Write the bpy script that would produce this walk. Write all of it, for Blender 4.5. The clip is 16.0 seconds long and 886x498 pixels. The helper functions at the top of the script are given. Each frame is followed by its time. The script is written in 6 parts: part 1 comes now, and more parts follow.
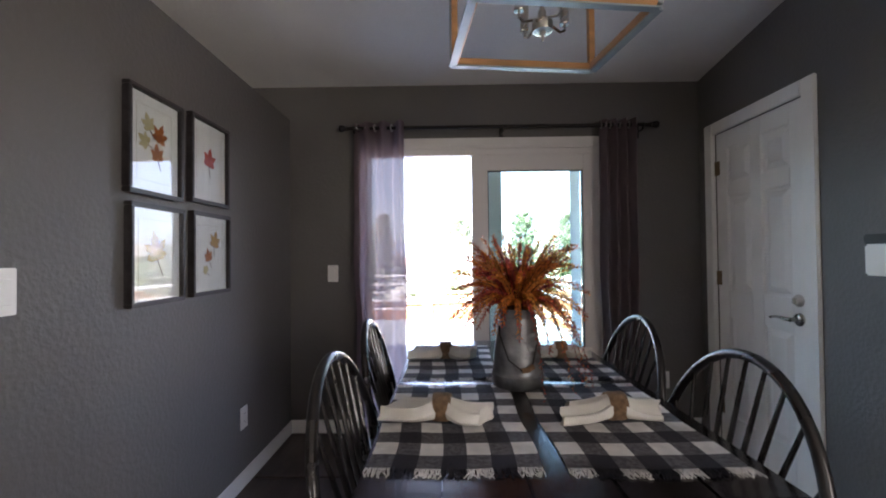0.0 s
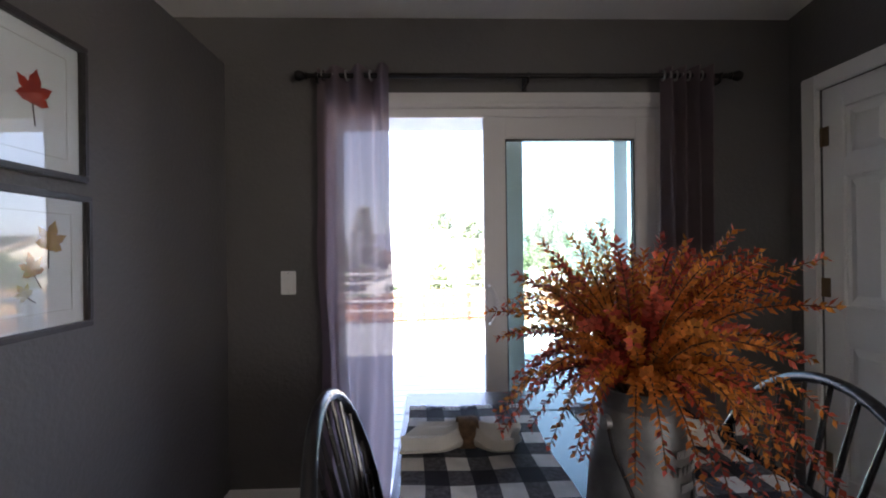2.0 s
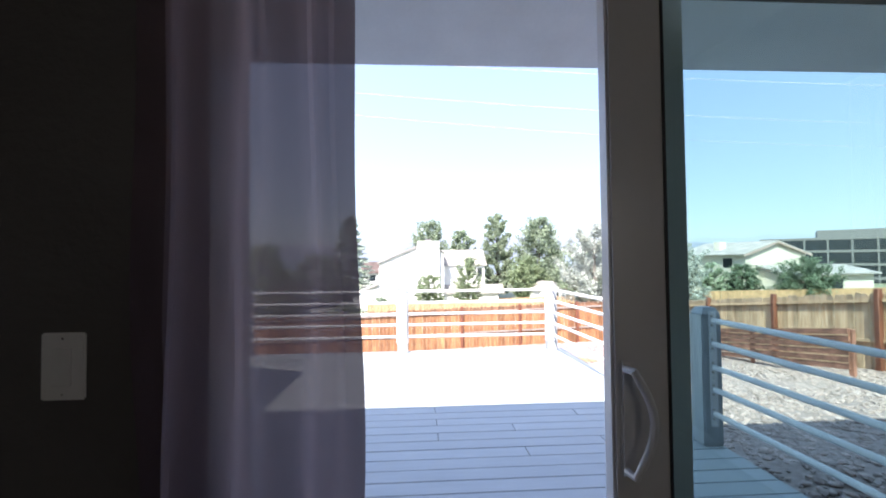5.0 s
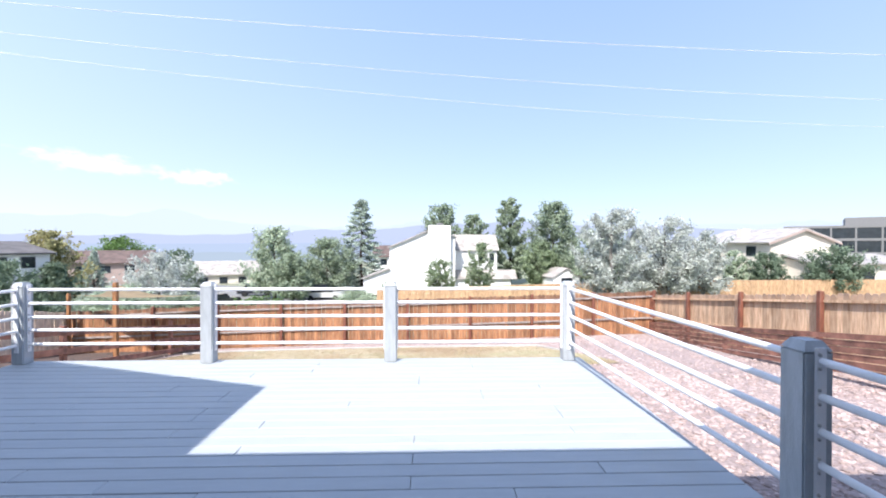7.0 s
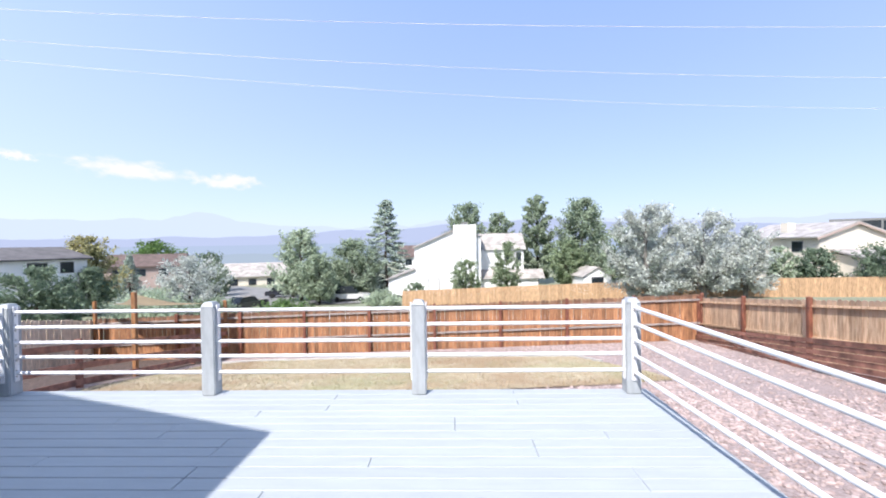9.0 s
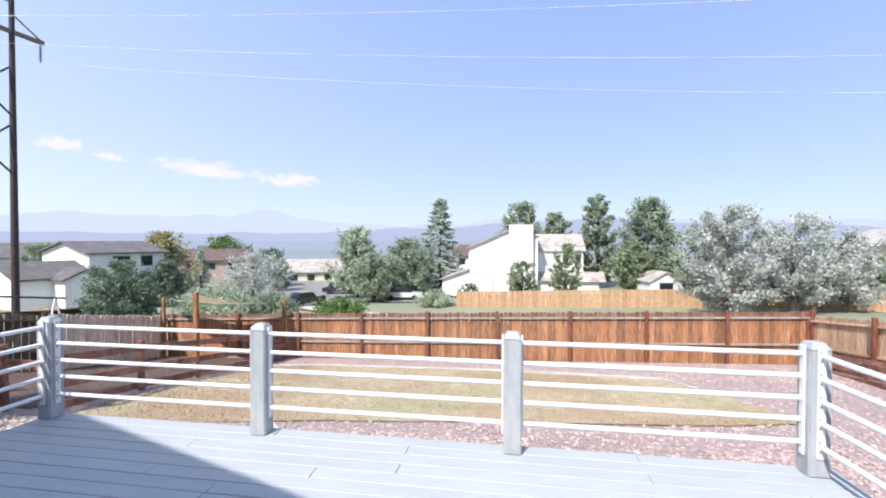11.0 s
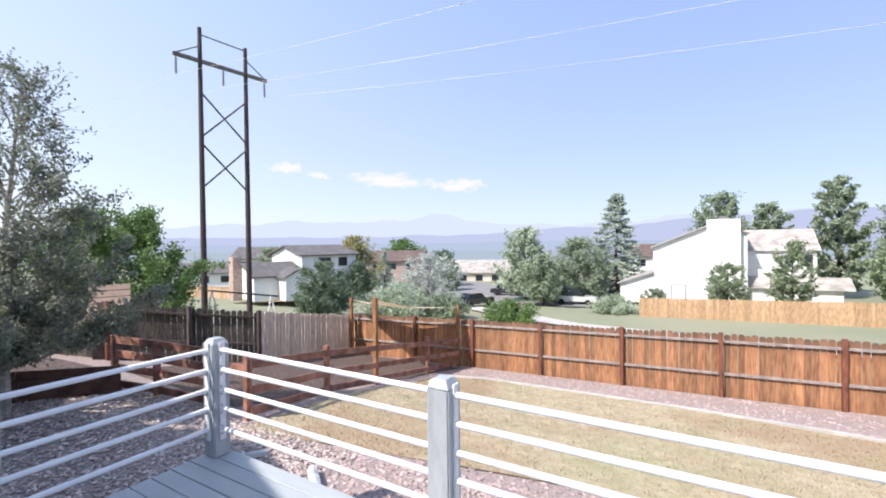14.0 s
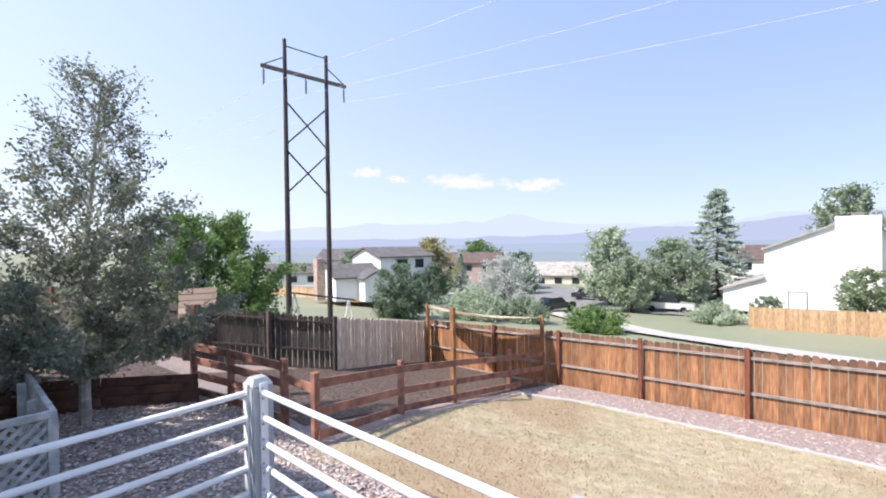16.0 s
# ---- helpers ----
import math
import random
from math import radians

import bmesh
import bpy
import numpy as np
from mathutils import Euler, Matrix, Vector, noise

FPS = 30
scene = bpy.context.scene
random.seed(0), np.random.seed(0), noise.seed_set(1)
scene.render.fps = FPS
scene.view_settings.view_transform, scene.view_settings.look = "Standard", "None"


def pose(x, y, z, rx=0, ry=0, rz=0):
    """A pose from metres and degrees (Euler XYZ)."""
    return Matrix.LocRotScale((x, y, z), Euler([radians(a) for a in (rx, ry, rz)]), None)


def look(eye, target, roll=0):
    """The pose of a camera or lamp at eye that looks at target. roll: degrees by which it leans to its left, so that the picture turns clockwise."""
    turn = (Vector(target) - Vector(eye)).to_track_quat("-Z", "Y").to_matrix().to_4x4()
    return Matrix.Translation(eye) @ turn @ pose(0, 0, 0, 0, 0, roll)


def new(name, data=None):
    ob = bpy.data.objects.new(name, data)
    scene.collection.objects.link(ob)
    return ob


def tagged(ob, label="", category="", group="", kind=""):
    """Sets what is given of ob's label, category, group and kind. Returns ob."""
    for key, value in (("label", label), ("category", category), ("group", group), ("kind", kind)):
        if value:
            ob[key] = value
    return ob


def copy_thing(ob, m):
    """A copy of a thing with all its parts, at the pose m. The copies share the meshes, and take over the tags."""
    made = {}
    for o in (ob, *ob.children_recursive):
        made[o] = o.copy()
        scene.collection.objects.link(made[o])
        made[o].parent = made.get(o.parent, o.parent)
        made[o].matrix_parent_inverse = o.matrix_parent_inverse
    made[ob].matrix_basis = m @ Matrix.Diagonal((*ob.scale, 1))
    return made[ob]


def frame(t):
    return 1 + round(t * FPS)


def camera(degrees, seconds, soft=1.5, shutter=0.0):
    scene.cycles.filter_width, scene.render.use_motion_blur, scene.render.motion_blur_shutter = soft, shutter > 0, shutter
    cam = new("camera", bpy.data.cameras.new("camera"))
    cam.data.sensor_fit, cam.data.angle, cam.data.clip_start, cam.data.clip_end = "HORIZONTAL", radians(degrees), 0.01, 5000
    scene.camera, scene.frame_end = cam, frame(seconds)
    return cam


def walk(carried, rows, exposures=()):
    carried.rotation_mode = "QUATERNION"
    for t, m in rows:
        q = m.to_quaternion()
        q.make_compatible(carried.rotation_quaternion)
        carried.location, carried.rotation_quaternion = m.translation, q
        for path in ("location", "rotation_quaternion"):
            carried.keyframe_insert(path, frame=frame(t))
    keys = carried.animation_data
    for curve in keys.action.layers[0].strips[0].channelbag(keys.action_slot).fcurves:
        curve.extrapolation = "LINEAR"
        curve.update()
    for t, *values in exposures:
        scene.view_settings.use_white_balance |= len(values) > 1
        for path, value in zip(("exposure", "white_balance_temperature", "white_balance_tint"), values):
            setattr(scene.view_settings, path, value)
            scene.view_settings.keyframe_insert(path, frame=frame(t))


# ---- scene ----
cam = camera(92.2, 16.0, soft=1.9)
PATH = [
    (0, (0.178, 0.284, 1.218), (0.153, 2.283, 1.252), -0.6),
    (0.5, (0.116, 0.532, 1.218), (0.135, 2.532, 1.253), -0.7),
    (1, (0.098, 0.728, 1.24), (0.13, 2.728, 1.258), -0.6),
    (1.5, (0.096, 0.911, 1.245), (0.132, 2.91, 1.257), -0.6),
    (2, (0.07, 1.125, 1.262), (0.133, 3.124, 1.263), -0.7),
    (2.5, (0.05, 1.346, 1.282), (0.134, 3.344, 1.27), -0.9),
    (3, (0.055, 1.592, 1.268), (0.124, 3.59, 1.279), -0.5),
    (3.5, (0.031, 1.828, 1.269), (0.111, 3.826, 1.297), -0.6),
    (4, (0.014, 2.049, 1.282), (0.098, 4.047, 1.308), -0.5),
    (4.5, (-0.008, 2.264, 1.277), (0.088, 4.261, 1.325), -0.5),
    (4.7, (-0.021, 2.347, 1.276), (0.097, 4.343, 1.333), -0.6),
    (6.8, (0.207, 3.362, 1.377), (0.279, 5.361, 1.357), 0.0),
    (7, (0.242, 3.451, 1.38), (0.298, 5.45, 1.358), -0.0),
    (7.5, (0.244, 3.625, 1.42), (0.285, 5.624, 1.395), -0.3),
    (8, (0.197, 3.799, 1.439), (0.215, 5.799, 1.414), -0.0),
    (8.5, (0.178, 4.025, 1.465), (0.16, 6.024, 1.439), -0.5),
    (11, (-0.286, 5.18, 1.644), (-0.586, 7.157, 1.612), 0.1),
    (11.5, (-0.438, 5.404, 1.615), (-0.834, 7.364, 1.611), 0.15),
    (12, (-0.572, 5.613, 1.628), (-1.093, 7.544, 1.617), 0.1),
    (12.5, (-0.699, 5.864, 1.669), (-1.364, 7.75, 1.645), -0.1),
    (13, (-0.836, 6.101, 1.666), (-1.633, 7.936, 1.641), -0.45),
    (13.5, (-1.026, 6.338, 1.677), (-1.939, 8.117, 1.65), -0.7),
    (14, (-1.19, 6.556, 1.685), (-2.205, 8.279, 1.659), -0.7),
    (14.5, (-1.38, 6.763, 1.68), (-2.482, 8.432, 1.659), -0.9),
    (15, (-1.526, 6.949, 1.732), (-2.706, 8.563, 1.703), -0.7),
    (15.5, (-1.705, 7.137, 1.746), (-2.949, 8.703, 1.725), -0.85),
    (16, (-1.860, 7.308, 1.765), (-3.161, 8.827, 1.749), -0.86),
]
EXPOSURES = [(0.0, 3.75, 7100, 19), (1.0, 3.8, 7100, 19), (2.0, 3.5, 7000, 18), (2.5, 3.2, 7000, 18), (3.5, 2.38, 6900, 16), (4.7, 1.74, 6800, 14), (6.8, 1.06, 6450, 13), (8.7, 0.86, 6450, 13), (11.0, 0.76, 6600, 14), (16.0, 0.82, 6700, 14)]
walk(cam, [(t, look(eye, target, roll)) for t, eye, target, roll in PATH], EXPOSURES)

# ---- light: one sky, one sun behind the house, shadows fall 0.81 m away from it per metre of height; two added fill lamps indoors ----
SUN_WAY = Vector((0.35, 0.81, -1.0)).normalized()
world = bpy.data.worlds.new("sky")
scene.world = world
world.use_nodes = True
wn = world.node_tree
sky = wn.nodes.new("ShaderNodeTexSky")
sky.sky_type = "NISHITA"
sky.sun_disc = False
sky.sun_elevation = math.asin(-SUN_WAY.z)
sky.sun_rotation = math.atan2(-SUN_WAY.x, -SUN_WAY.y)
sky.air_density, sky.dust_density, sky.ozone_density = 1.0, 0.7, 1.4
# dry summer haze: deeper blue opposite the sun and overhead, paler towards the sun and the horizon
geo = wn.nodes.new("ShaderNodeTexCoord")
dot = wn.nodes.new("ShaderNodeVectorMath")
dot.operation = "DOT_PRODUCT"
dot.inputs[1].default_value = Vector((-SUN_WAY.x, -SUN_WAY.y, 0)).normalized()
wn.links.new(geo.outputs["Generated"], dot.inputs[0])
near_sun = wn.nodes.new("ShaderNodeMapRange")
near_sun.inputs[1].default_value, near_sun.inputs[2].default_value = -1.0, 0.5
wn.links.new(dot.outputs["Value"], near_sun.inputs[0])
up = wn.nodes.new("ShaderNodeSeparateXYZ")
wn.links.new(geo.outputs["Generated"], up.inputs[0])
high = wn.nodes.new("ShaderNodeMapRange")
high.inputs[1].default_value, high.inputs[2].default_value = 0.0, 0.5
wn.links.new(up.outputs["Z"], high.inputs[0])
tone = []
for low_col, high_col in (((2.35, 2.95, 4.15, 1), (1.45, 2.2, 4.3, 1)), ((4.1, 4.6, 5.4, 1), (3.2, 4.1, 5.8, 1))):
    tm = wn.nodes.new("ShaderNodeMix")
    tm.data_type = "RGBA"
    tm.inputs[6].default_value, tm.inputs[7].default_value = low_col, high_col
    wn.links.new(high.outputs[0], tm.inputs[0])
    tone.append(tm)
glare = wn.nodes.new("ShaderNodeMix")
glare.data_type = "RGBA"
wn.links.new(near_sun.outputs[0], glare.inputs[0])
wn.links.new(tone[0].outputs[2], glare.inputs[6])
wn.links.new(tone[1].outputs[2], glare.inputs[7])
haze = wn.nodes.new("ShaderNodeMix")
haze.data_type = "RGBA"
haze.inputs[0].default_value = 0.78
wn.links.new(sky.outputs[0], haze.inputs[6])
wn.links.new(glare.outputs[2], haze.inputs[7])
wn.links.new(haze.outputs[2], wn.nodes["Background"].inputs[0])
wn.nodes["Background"].inputs[1].default_value = 0.14
sun = new("sun", bpy.data.lights.new("sun", "SUN"))
sun.data.energy, sun.data.angle, sun.data.color = 4.2, radians(0.55), (1.0, 0.96, 0.91)
sun.matrix_world = look((0, 0, 30), Vector((0, 0, 30)) + SUN_WAY)

# unseen fill lamps, added to brighten the room from behind the walk
for nm, watt, at, to in (("west_window_light", 2.0, (-3.46, -3.2, 1.4), (0.0, -3.2, 1.4)), ("east_window_light", 5.4, (1.9, -1.3, 1.4), (0.0, -1.3, 1.4))):
    lamp = new(nm, bpy.data.lights.new(nm, "AREA"))
    lamp.data.shape, lamp.data.size, lamp.data.size_y, lamp.data.energy, lamp.data.color = "RECTANGLE", 2.0, 1.4, watt, (1.0, 0.94, 0.89)
    lamp.matrix_world = look(at, to)


# ---- materials ----
def mat(name, col, rough=0.6, metal=0.0, var=0.15, scale=6.0, bump=0.1, bscale=60.0, col2=None, rnd=0.0, isl=0.0,
        stretch=(1, 1, 1), coat=0.0, trans=0.0, spec=0.5, worn=None):
    """Principled surface with broad and fine variation, optional variation from piece to piece."""
    m = bpy.data.materials.new(name)
    m.use_nodes = True
    nt = m.node_tree
    nd, lk = nt.nodes, nt.links
    p = nd["Principled BSDF"]
    tc = nd.new("ShaderNodeTexCoord")
    mp = nd.new("ShaderNodeMapping")
    mp.inputs["Scale"].default_value = stretch
    lk.new(tc.outputs["Object"], mp.inputs[0])
    vec = mp.outputs[0]
    if rnd:
        info = nd.new("ShaderNodeObjectInfo")
        sh = nd.new("ShaderNodeVectorMath")
        sh.operation = "MULTIPLY_ADD"
        sh.inputs[1].default_value = (37, 53, 41)
        lk.new(info.outputs["Random"], sh.inputs[0])
        lk.new(vec, sh.inputs[2])
        vec = sh.outputs[0]
    n1, n2 = nd.new("ShaderNodeTexNoise"), nd.new("ShaderNodeTexNoise")
    n1.inputs["Scale"].default_value, n1.inputs["Detail"].default_value = scale, 4
    n2.inputs["Scale"].default_value, n2.inputs["Detail"].default_value = bscale, 3
    lk.new(vec, n1.inputs["Vector"])
    lk.new(vec, n2.inputs["Vector"])
    c2 = col2 or tuple(max(0.0, v * (1 - 2.2 * var)) for v in col)
    ramp = nd.new("ShaderNodeValToRGB")
    ramp.color_ramp.elements[0].position, ramp.color_ramp.elements[1].position = 0.32, 0.68
    ramp.color_ramp.elements[0].color, ramp.color_ramp.elements[1].color = (*c2, 1), (*col, 1)
    lk.new(n1.outputs[0], ramp.inputs[0])
    out = ramp.outputs[0]
    fine = nd.new("ShaderNodeMix")
    fine.data_type, fine.blend_type = "RGBA", "MULTIPLY"
    fine.inputs[0].default_value = min(1.0, var * 2.0)
    lk.new(out, fine.inputs[6])
    lk.new(n2.outputs[0], fine.inputs[7])
    gain = nd.new("ShaderNodeMix")
    gain.data_type, gain.blend_type = "RGBA", "MIX"
    gain.inputs[0].default_value = 0.6
    lk.new(out, gain.inputs[6])
    lk.new(fine.outputs[2], gain.inputs[7])
    out = gain.outputs[2]
    if worn:
        # grey weathering that eats down unevenly from the top ends of boards
        sp3, wa, wr, wm = nd.new("ShaderNodeSeparateXYZ"), nd.new("ShaderNodeMath"), nd.new("ShaderNodeMapRange"), nd.new("ShaderNodeMix")
        lk.new(tc.outputs["Object"], sp3.inputs[0])
        wa.operation = "MULTIPLY_ADD"
        wa.inputs[1].default_value = 0.9
        lk.new(n1.outputs[0], wa.inputs[0])
        lk.new(sp3.outputs["Z"], wa.inputs[2])
        wr.inputs[1].default_value, wr.inputs[2].default_value, wr.inputs[4].default_value = worn[0] + 0.45, worn[1] + 0.45, 0.85
        lk.new(wa.outputs[0], wr.inputs[0])
        wm.data_type = "RGBA"
        wm.inputs[7].default_value = (*worn[2], 1)
        lk.new(wr.outputs[0], wm.inputs[0])
        lk.new(out, wm.inputs[6])
        out = wm.outputs[2]
    for amount, src in ((rnd, "o"), (isl, "g")):
        if amount:
            if src == "o":
                r = info.outputs["Random"]
            else:
                r = nd.new("ShaderNodeNewGeometry").outputs["Random Per Island"]
            mr = nd.new("ShaderNodeMapRange")
            mr.inputs[3].default_value, mr.inputs[4].default_value = 1 - amount, 1 + amount
            lk.new(r, mr.inputs[0])
            hs = nd.new("ShaderNodeHueSaturation")
            lk.new(mr.outputs[0], hs.inputs["Value"])
            lk.new(out, hs.inputs["Color"])
            out = hs.outputs[0]
    lk.new(out, p.inputs["Base Color"])
    rr = nd.new("ShaderNodeMapRange")
    rr.inputs[3].default_value, rr.inputs[4].default_value = max(0.02, rough - 0.08), min(1.0, rough + 0.08)
    lk.new(n1.outputs[0], rr.inputs[0])
    lk.new(rr.outputs[0], p.inputs["Roughness"])
    p.inputs["Metallic"].default_value = metal
    p.inputs["Specular IOR Level"].default_value = spec
    p.inputs["Coat Weight"].default_value = coat
    if bump:
        b = nd.new("ShaderNodeBump")
        b.inputs["Strength"].default_value, b.inputs["Distance"].default_value = bump, 0.01
        lk.new(n2.outputs[0], b.inputs["Height"])
        lk.new(b.outputs[0], p.inputs["Normal"])
    if trans:
        tr = nd.new("ShaderNodeBsdfTranslucent")
        lk.new(out, tr.inputs[0])
        mx = nd.new("ShaderNodeMixShader")
        mx.inputs[0].default_value = trans
        lk.new(p.outputs[0], mx.inputs[1])
        lk.new(tr.outputs[0], mx.inputs[2])
        lk.new(mx.outputs[0], nd["Material Output"].inputs[0])
    return m


def sheer(name, col, clear):
    """Thin woven cloth: part see-through, part translucent."""
    m = mat(name, col, 0.9, var=0.1, scale=3, bump=0.2, bscale=400)
    nt = m.node_tree
    tp, tl = nt.nodes.new("ShaderNodeBsdfTransparent"), nt.nodes.new("ShaderNodeBsdfTranslucent")
    tl.inputs[0].default_value = (*col, 1)
    a, b = nt.nodes.new("ShaderNodeMixShader"), nt.nodes.new("ShaderNodeMixShader")
    a.inputs[0].default_value, b.inputs[0].default_value = 0.5, clear
    nt.links.new(nt.nodes["Principled BSDF"].outputs[0], a.inputs[1])
    nt.links.new(tl.outputs[0], a.inputs[2])
    nt.links.new(a.outputs[0], b.inputs[1])
    nt.links.new(tp.outputs[0], b.inputs[2])
    nt.links.new(b.outputs[0], nt.nodes["Material Output"].inputs[0])
    return m


def pane_glass(name, tint, gloss=0.045):
    """Flat window glass: tinted see-through with a clear reflection."""
    m = bpy.data.materials.new(name)
    m.use_nodes = True
    nt = m.node_tree
    tp, gl = nt.nodes.new("ShaderNodeBsdfTransparent"), nt.nodes.new("ShaderNodeBsdfGlossy")
    tp.inputs[0].default_value = (*tint, 1)
    gl.inputs["Roughness"].default_value = 0.01
    fc = nt.nodes.new("ShaderNodeLayerWeight")
    fc.inputs[0].default_value = 0.5
    pw, ad = nt.nodes.new("ShaderNodeMath"), nt.nodes.new("ShaderNodeMath")
    pw.operation, ad.operation = "POWER", "MULTIPLY_ADD"
    pw.inputs[1].default_value = 5.0
    ad.inputs[1].default_value, ad.inputs[2].default_value = 0.95, gloss
    nt.links.new(fc.outputs["Facing"], pw.inputs[0])
    nt.links.new(pw.outputs[0], ad.inputs[0])
    mx = nt.nodes.new("ShaderNodeMixShader")
    nt.links.new(ad.outputs[0], mx.inputs[0])
    nt.links.new(tp.outputs[0], mx.inputs[1])
    nt.links.new(gl.outputs[0], mx.inputs[2])
    nt.links.new(mx.outputs[0], nt.nodes["Material Output"].inputs[0])
    return m


# plain emission, for backdrops whose haze or sunlight is painted as glow
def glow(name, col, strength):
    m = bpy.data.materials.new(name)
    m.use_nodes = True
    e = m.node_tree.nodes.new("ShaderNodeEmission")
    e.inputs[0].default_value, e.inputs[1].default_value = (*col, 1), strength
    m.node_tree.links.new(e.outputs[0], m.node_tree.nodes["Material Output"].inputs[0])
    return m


WALL = mat("wall_paint", (0.124, 0.117, 0.112), 0.5, var=0.06, scale=1.5, bump=0.3, bscale=55)
CEIL = mat("ceiling_paint", (0.86, 0.845, 0.83), 0.8, var=0.04, scale=2, bump=0.2, bscale=60)
WHITE = mat("white_paint", (0.84, 0.83, 0.81), 0.35, var=0.04, scale=3, bump=0.05)
VINYL = mat("white_vinyl", (0.8, 0.78, 0.77), 0.3, var=0.03, scale=2, bump=0.03)
PLASTIC = mat("white_plastic", (0.82, 0.81, 0.79), 0.3, var=0.02, scale=4, bump=0.02)
BLACKP = mat("black_plastic", (0.02, 0.02, 0.02), 0.5, var=0.1)
IRON = mat("black_iron", (0.03, 0.028, 0.027), 0.45, 0.6, var=0.2, bump=0.1)
NICKEL = mat("brushed_nickel", (0.55, 0.53, 0.5), 0.28, 1.0, var=0.08, bscale=200, bump=0.05)
BRASS = mat("dull_bronze", (0.28, 0.2, 0.12), 0.4, 0.9, var=0.15)
CHERRY = mat("copper_wood_frame", (0.62, 0.33, 0.15), 0.35, 0.3, var=0.18, scale=4, stretch=(1, 1, 6))
PEWTER = mat("blue_grey_pewter", (0.4, 0.47, 0.52), 0.4, 0.5, var=0.12, scale=5)
FLOORM = mat("dark_floor_plank", (0.075, 0.055, 0.048), 0.32, var=0.25, scale=3, stretch=(8, 1, 1), rnd=0.25, bump=0.15, bscale=40)
TABLEM = mat("espresso_wood", (0.018, 0.014, 0.016), 0.2, var=0.3, scale=4, stretch=(7, 1, 1), bump=0.06, bscale=30, coat=0.25)
CHAIRM = mat("black_lacquer", (0.012, 0.011, 0.012), 0.28, var=0.2, scale=6, bump=0.05, coat=0.2)
NAPKIN = mat("cream_linen", (0.82, 0.79, 0.72), 0.9, var=0.1, scale=12, bump=0.5, bscale=500, trans=0.12)
BURLAP = mat("burlap", (0.33, 0.2, 0.11), 0.95, var=0.25, scale=60, bump=1.0, bscale=350)
CLOTH_W = mat("woven_white", (0.88, 0.86, 0.83), 0.95, var=0.12, scale=20, bump=0.7, bscale=420)
CLOTH_G = mat("woven_grey", (0.16, 0.155, 0.17), 0.95, var=0.3, scale=90, bump=0.7, bscale=420)
CLOTH_K = mat("woven_black", (0.014, 0.014, 0.026), 0.95, var=0.2, scale=20, bump=0.7, bscale=420)
ZINC = mat("galvanized_steel", (0.27, 0.275, 0.28), 0.46, 0.8, var=0.28, scale=14, bump=0.1, bscale=50)
STEM = mat("dry_stem", (0.16, 0.07, 0.03), 0.8, var=0.2)
LEAF_O = mat("orange_leaf", (0.88, 0.38, 0.075), 0.6, var=0.25, scale=9, isl=0.35, trans=0.5, col2=(0.62, 0.17, 0.035))
LEAF_R = mat("red_leaf", (0.74, 0.16, 0.08), 0.6, var=0.3, scale=9, isl=0.5, trans=0.42, col2=(0.38, 0.04, 0.04))
CURTAIN = sheer("plum_grey_sheer", (0.235, 0.18, 0.195), 0.05)
GLASS = pane_glass("clear_glass", (0.93, 0.95, 0.94))
PRINTGLASS = pane_glass("picture_glass", (0.93, 0.95, 0.94), 0.06)
TEAL = pane_glass("teal_tinted_glass", (0.71, 0.83, 0.81))
MATB = mat("white_mat_board", (0.8, 0.79, 0.8), 0.85, var=0.02, bump=0.05)
FRAMEM = mat("dark_walnut_frame", (0.035, 0.03, 0.032), 0.4, var=0.3, scale=10, stretch=(1, 5, 5), bump=0.1)
ART = [mat("leaf_print_" + n, c, 0.85, var=0.35, scale=40, bump=0.05, col2=d) for n, c, d in (
    ("orange", (0.62, 0.2, 0.03), (0.35, 0.08, 0.03)), ("red", (0.6, 0.06, 0.02), (0.4, 0.03, 0.02)),
    ("gold", (0.6, 0.36, 0.06), (0.42, 0.2, 0.03)), ("pale", (0.68, 0.6, 0.38), (0.55, 0.45, 0.2)), ("stem", (0.1, 0.05, 0.03), (0.06, 0.03, 0.02)))]
BULB = mat("frosted_bulb", (0.75, 0.72, 0.66), 0.25, var=0.02)

DECKM = mat("grey_deck_stain", (0.385, 0.415, 0.428), 0.6, var=0.04, scale=2.5, stretch=(1, 6, 6), rnd=0.03, bump=0.15, bscale=35)
POSTM = mat("grey_post_paint", (0.42, 0.45, 0.47), 0.55, var=0.1, scale=5, stretch=(4, 4, 1), bump=0.25, bscale=40)
STRIP = mat("milky_vinyl_strip", (0.8, 0.82, 0.82), 0.4, var=0.03, scale=3, bump=0.03, trans=0.6)
RAILM = mat("white_rail_paint", (0.8, 0.8, 0.8), 0.4, var=0.05, scale=5, bump=0.08)
SIDING = mat("grey_siding", (0.45, 0.46, 0.46), 0.6, var=0.08, scale=3, bump=0.1)
SOFFIT = mat("soffit_paint", (0.86, 0.86, 0.86), 0.6, var=0.05, scale=3)
SHINGLE = mat("grey_shingle", (0.14, 0.13, 0.125), 0.9, var=0.3, scale=30, bump=0.6, bscale=90, isl=0.2)
FENCE_R = mat("red_cedar_stain", (0.5, 0.25, 0.12), 0.75, var=0.3, scale=3, stretch=(8, 8, 1), rnd=0.36, bump=0.4, bscale=30, col2=(0.24, 0.1, 0.05), worn=(1.18, 1.62, (0.12, 0.075, 0.055)))
FENCE_G = mat("weathered_grey_wood", (0.12, 0.095, 0.08), 0.85, var=0.3, scale=4, stretch=(6, 6, 1), rnd=0.35, bump=0.5, bscale=30)
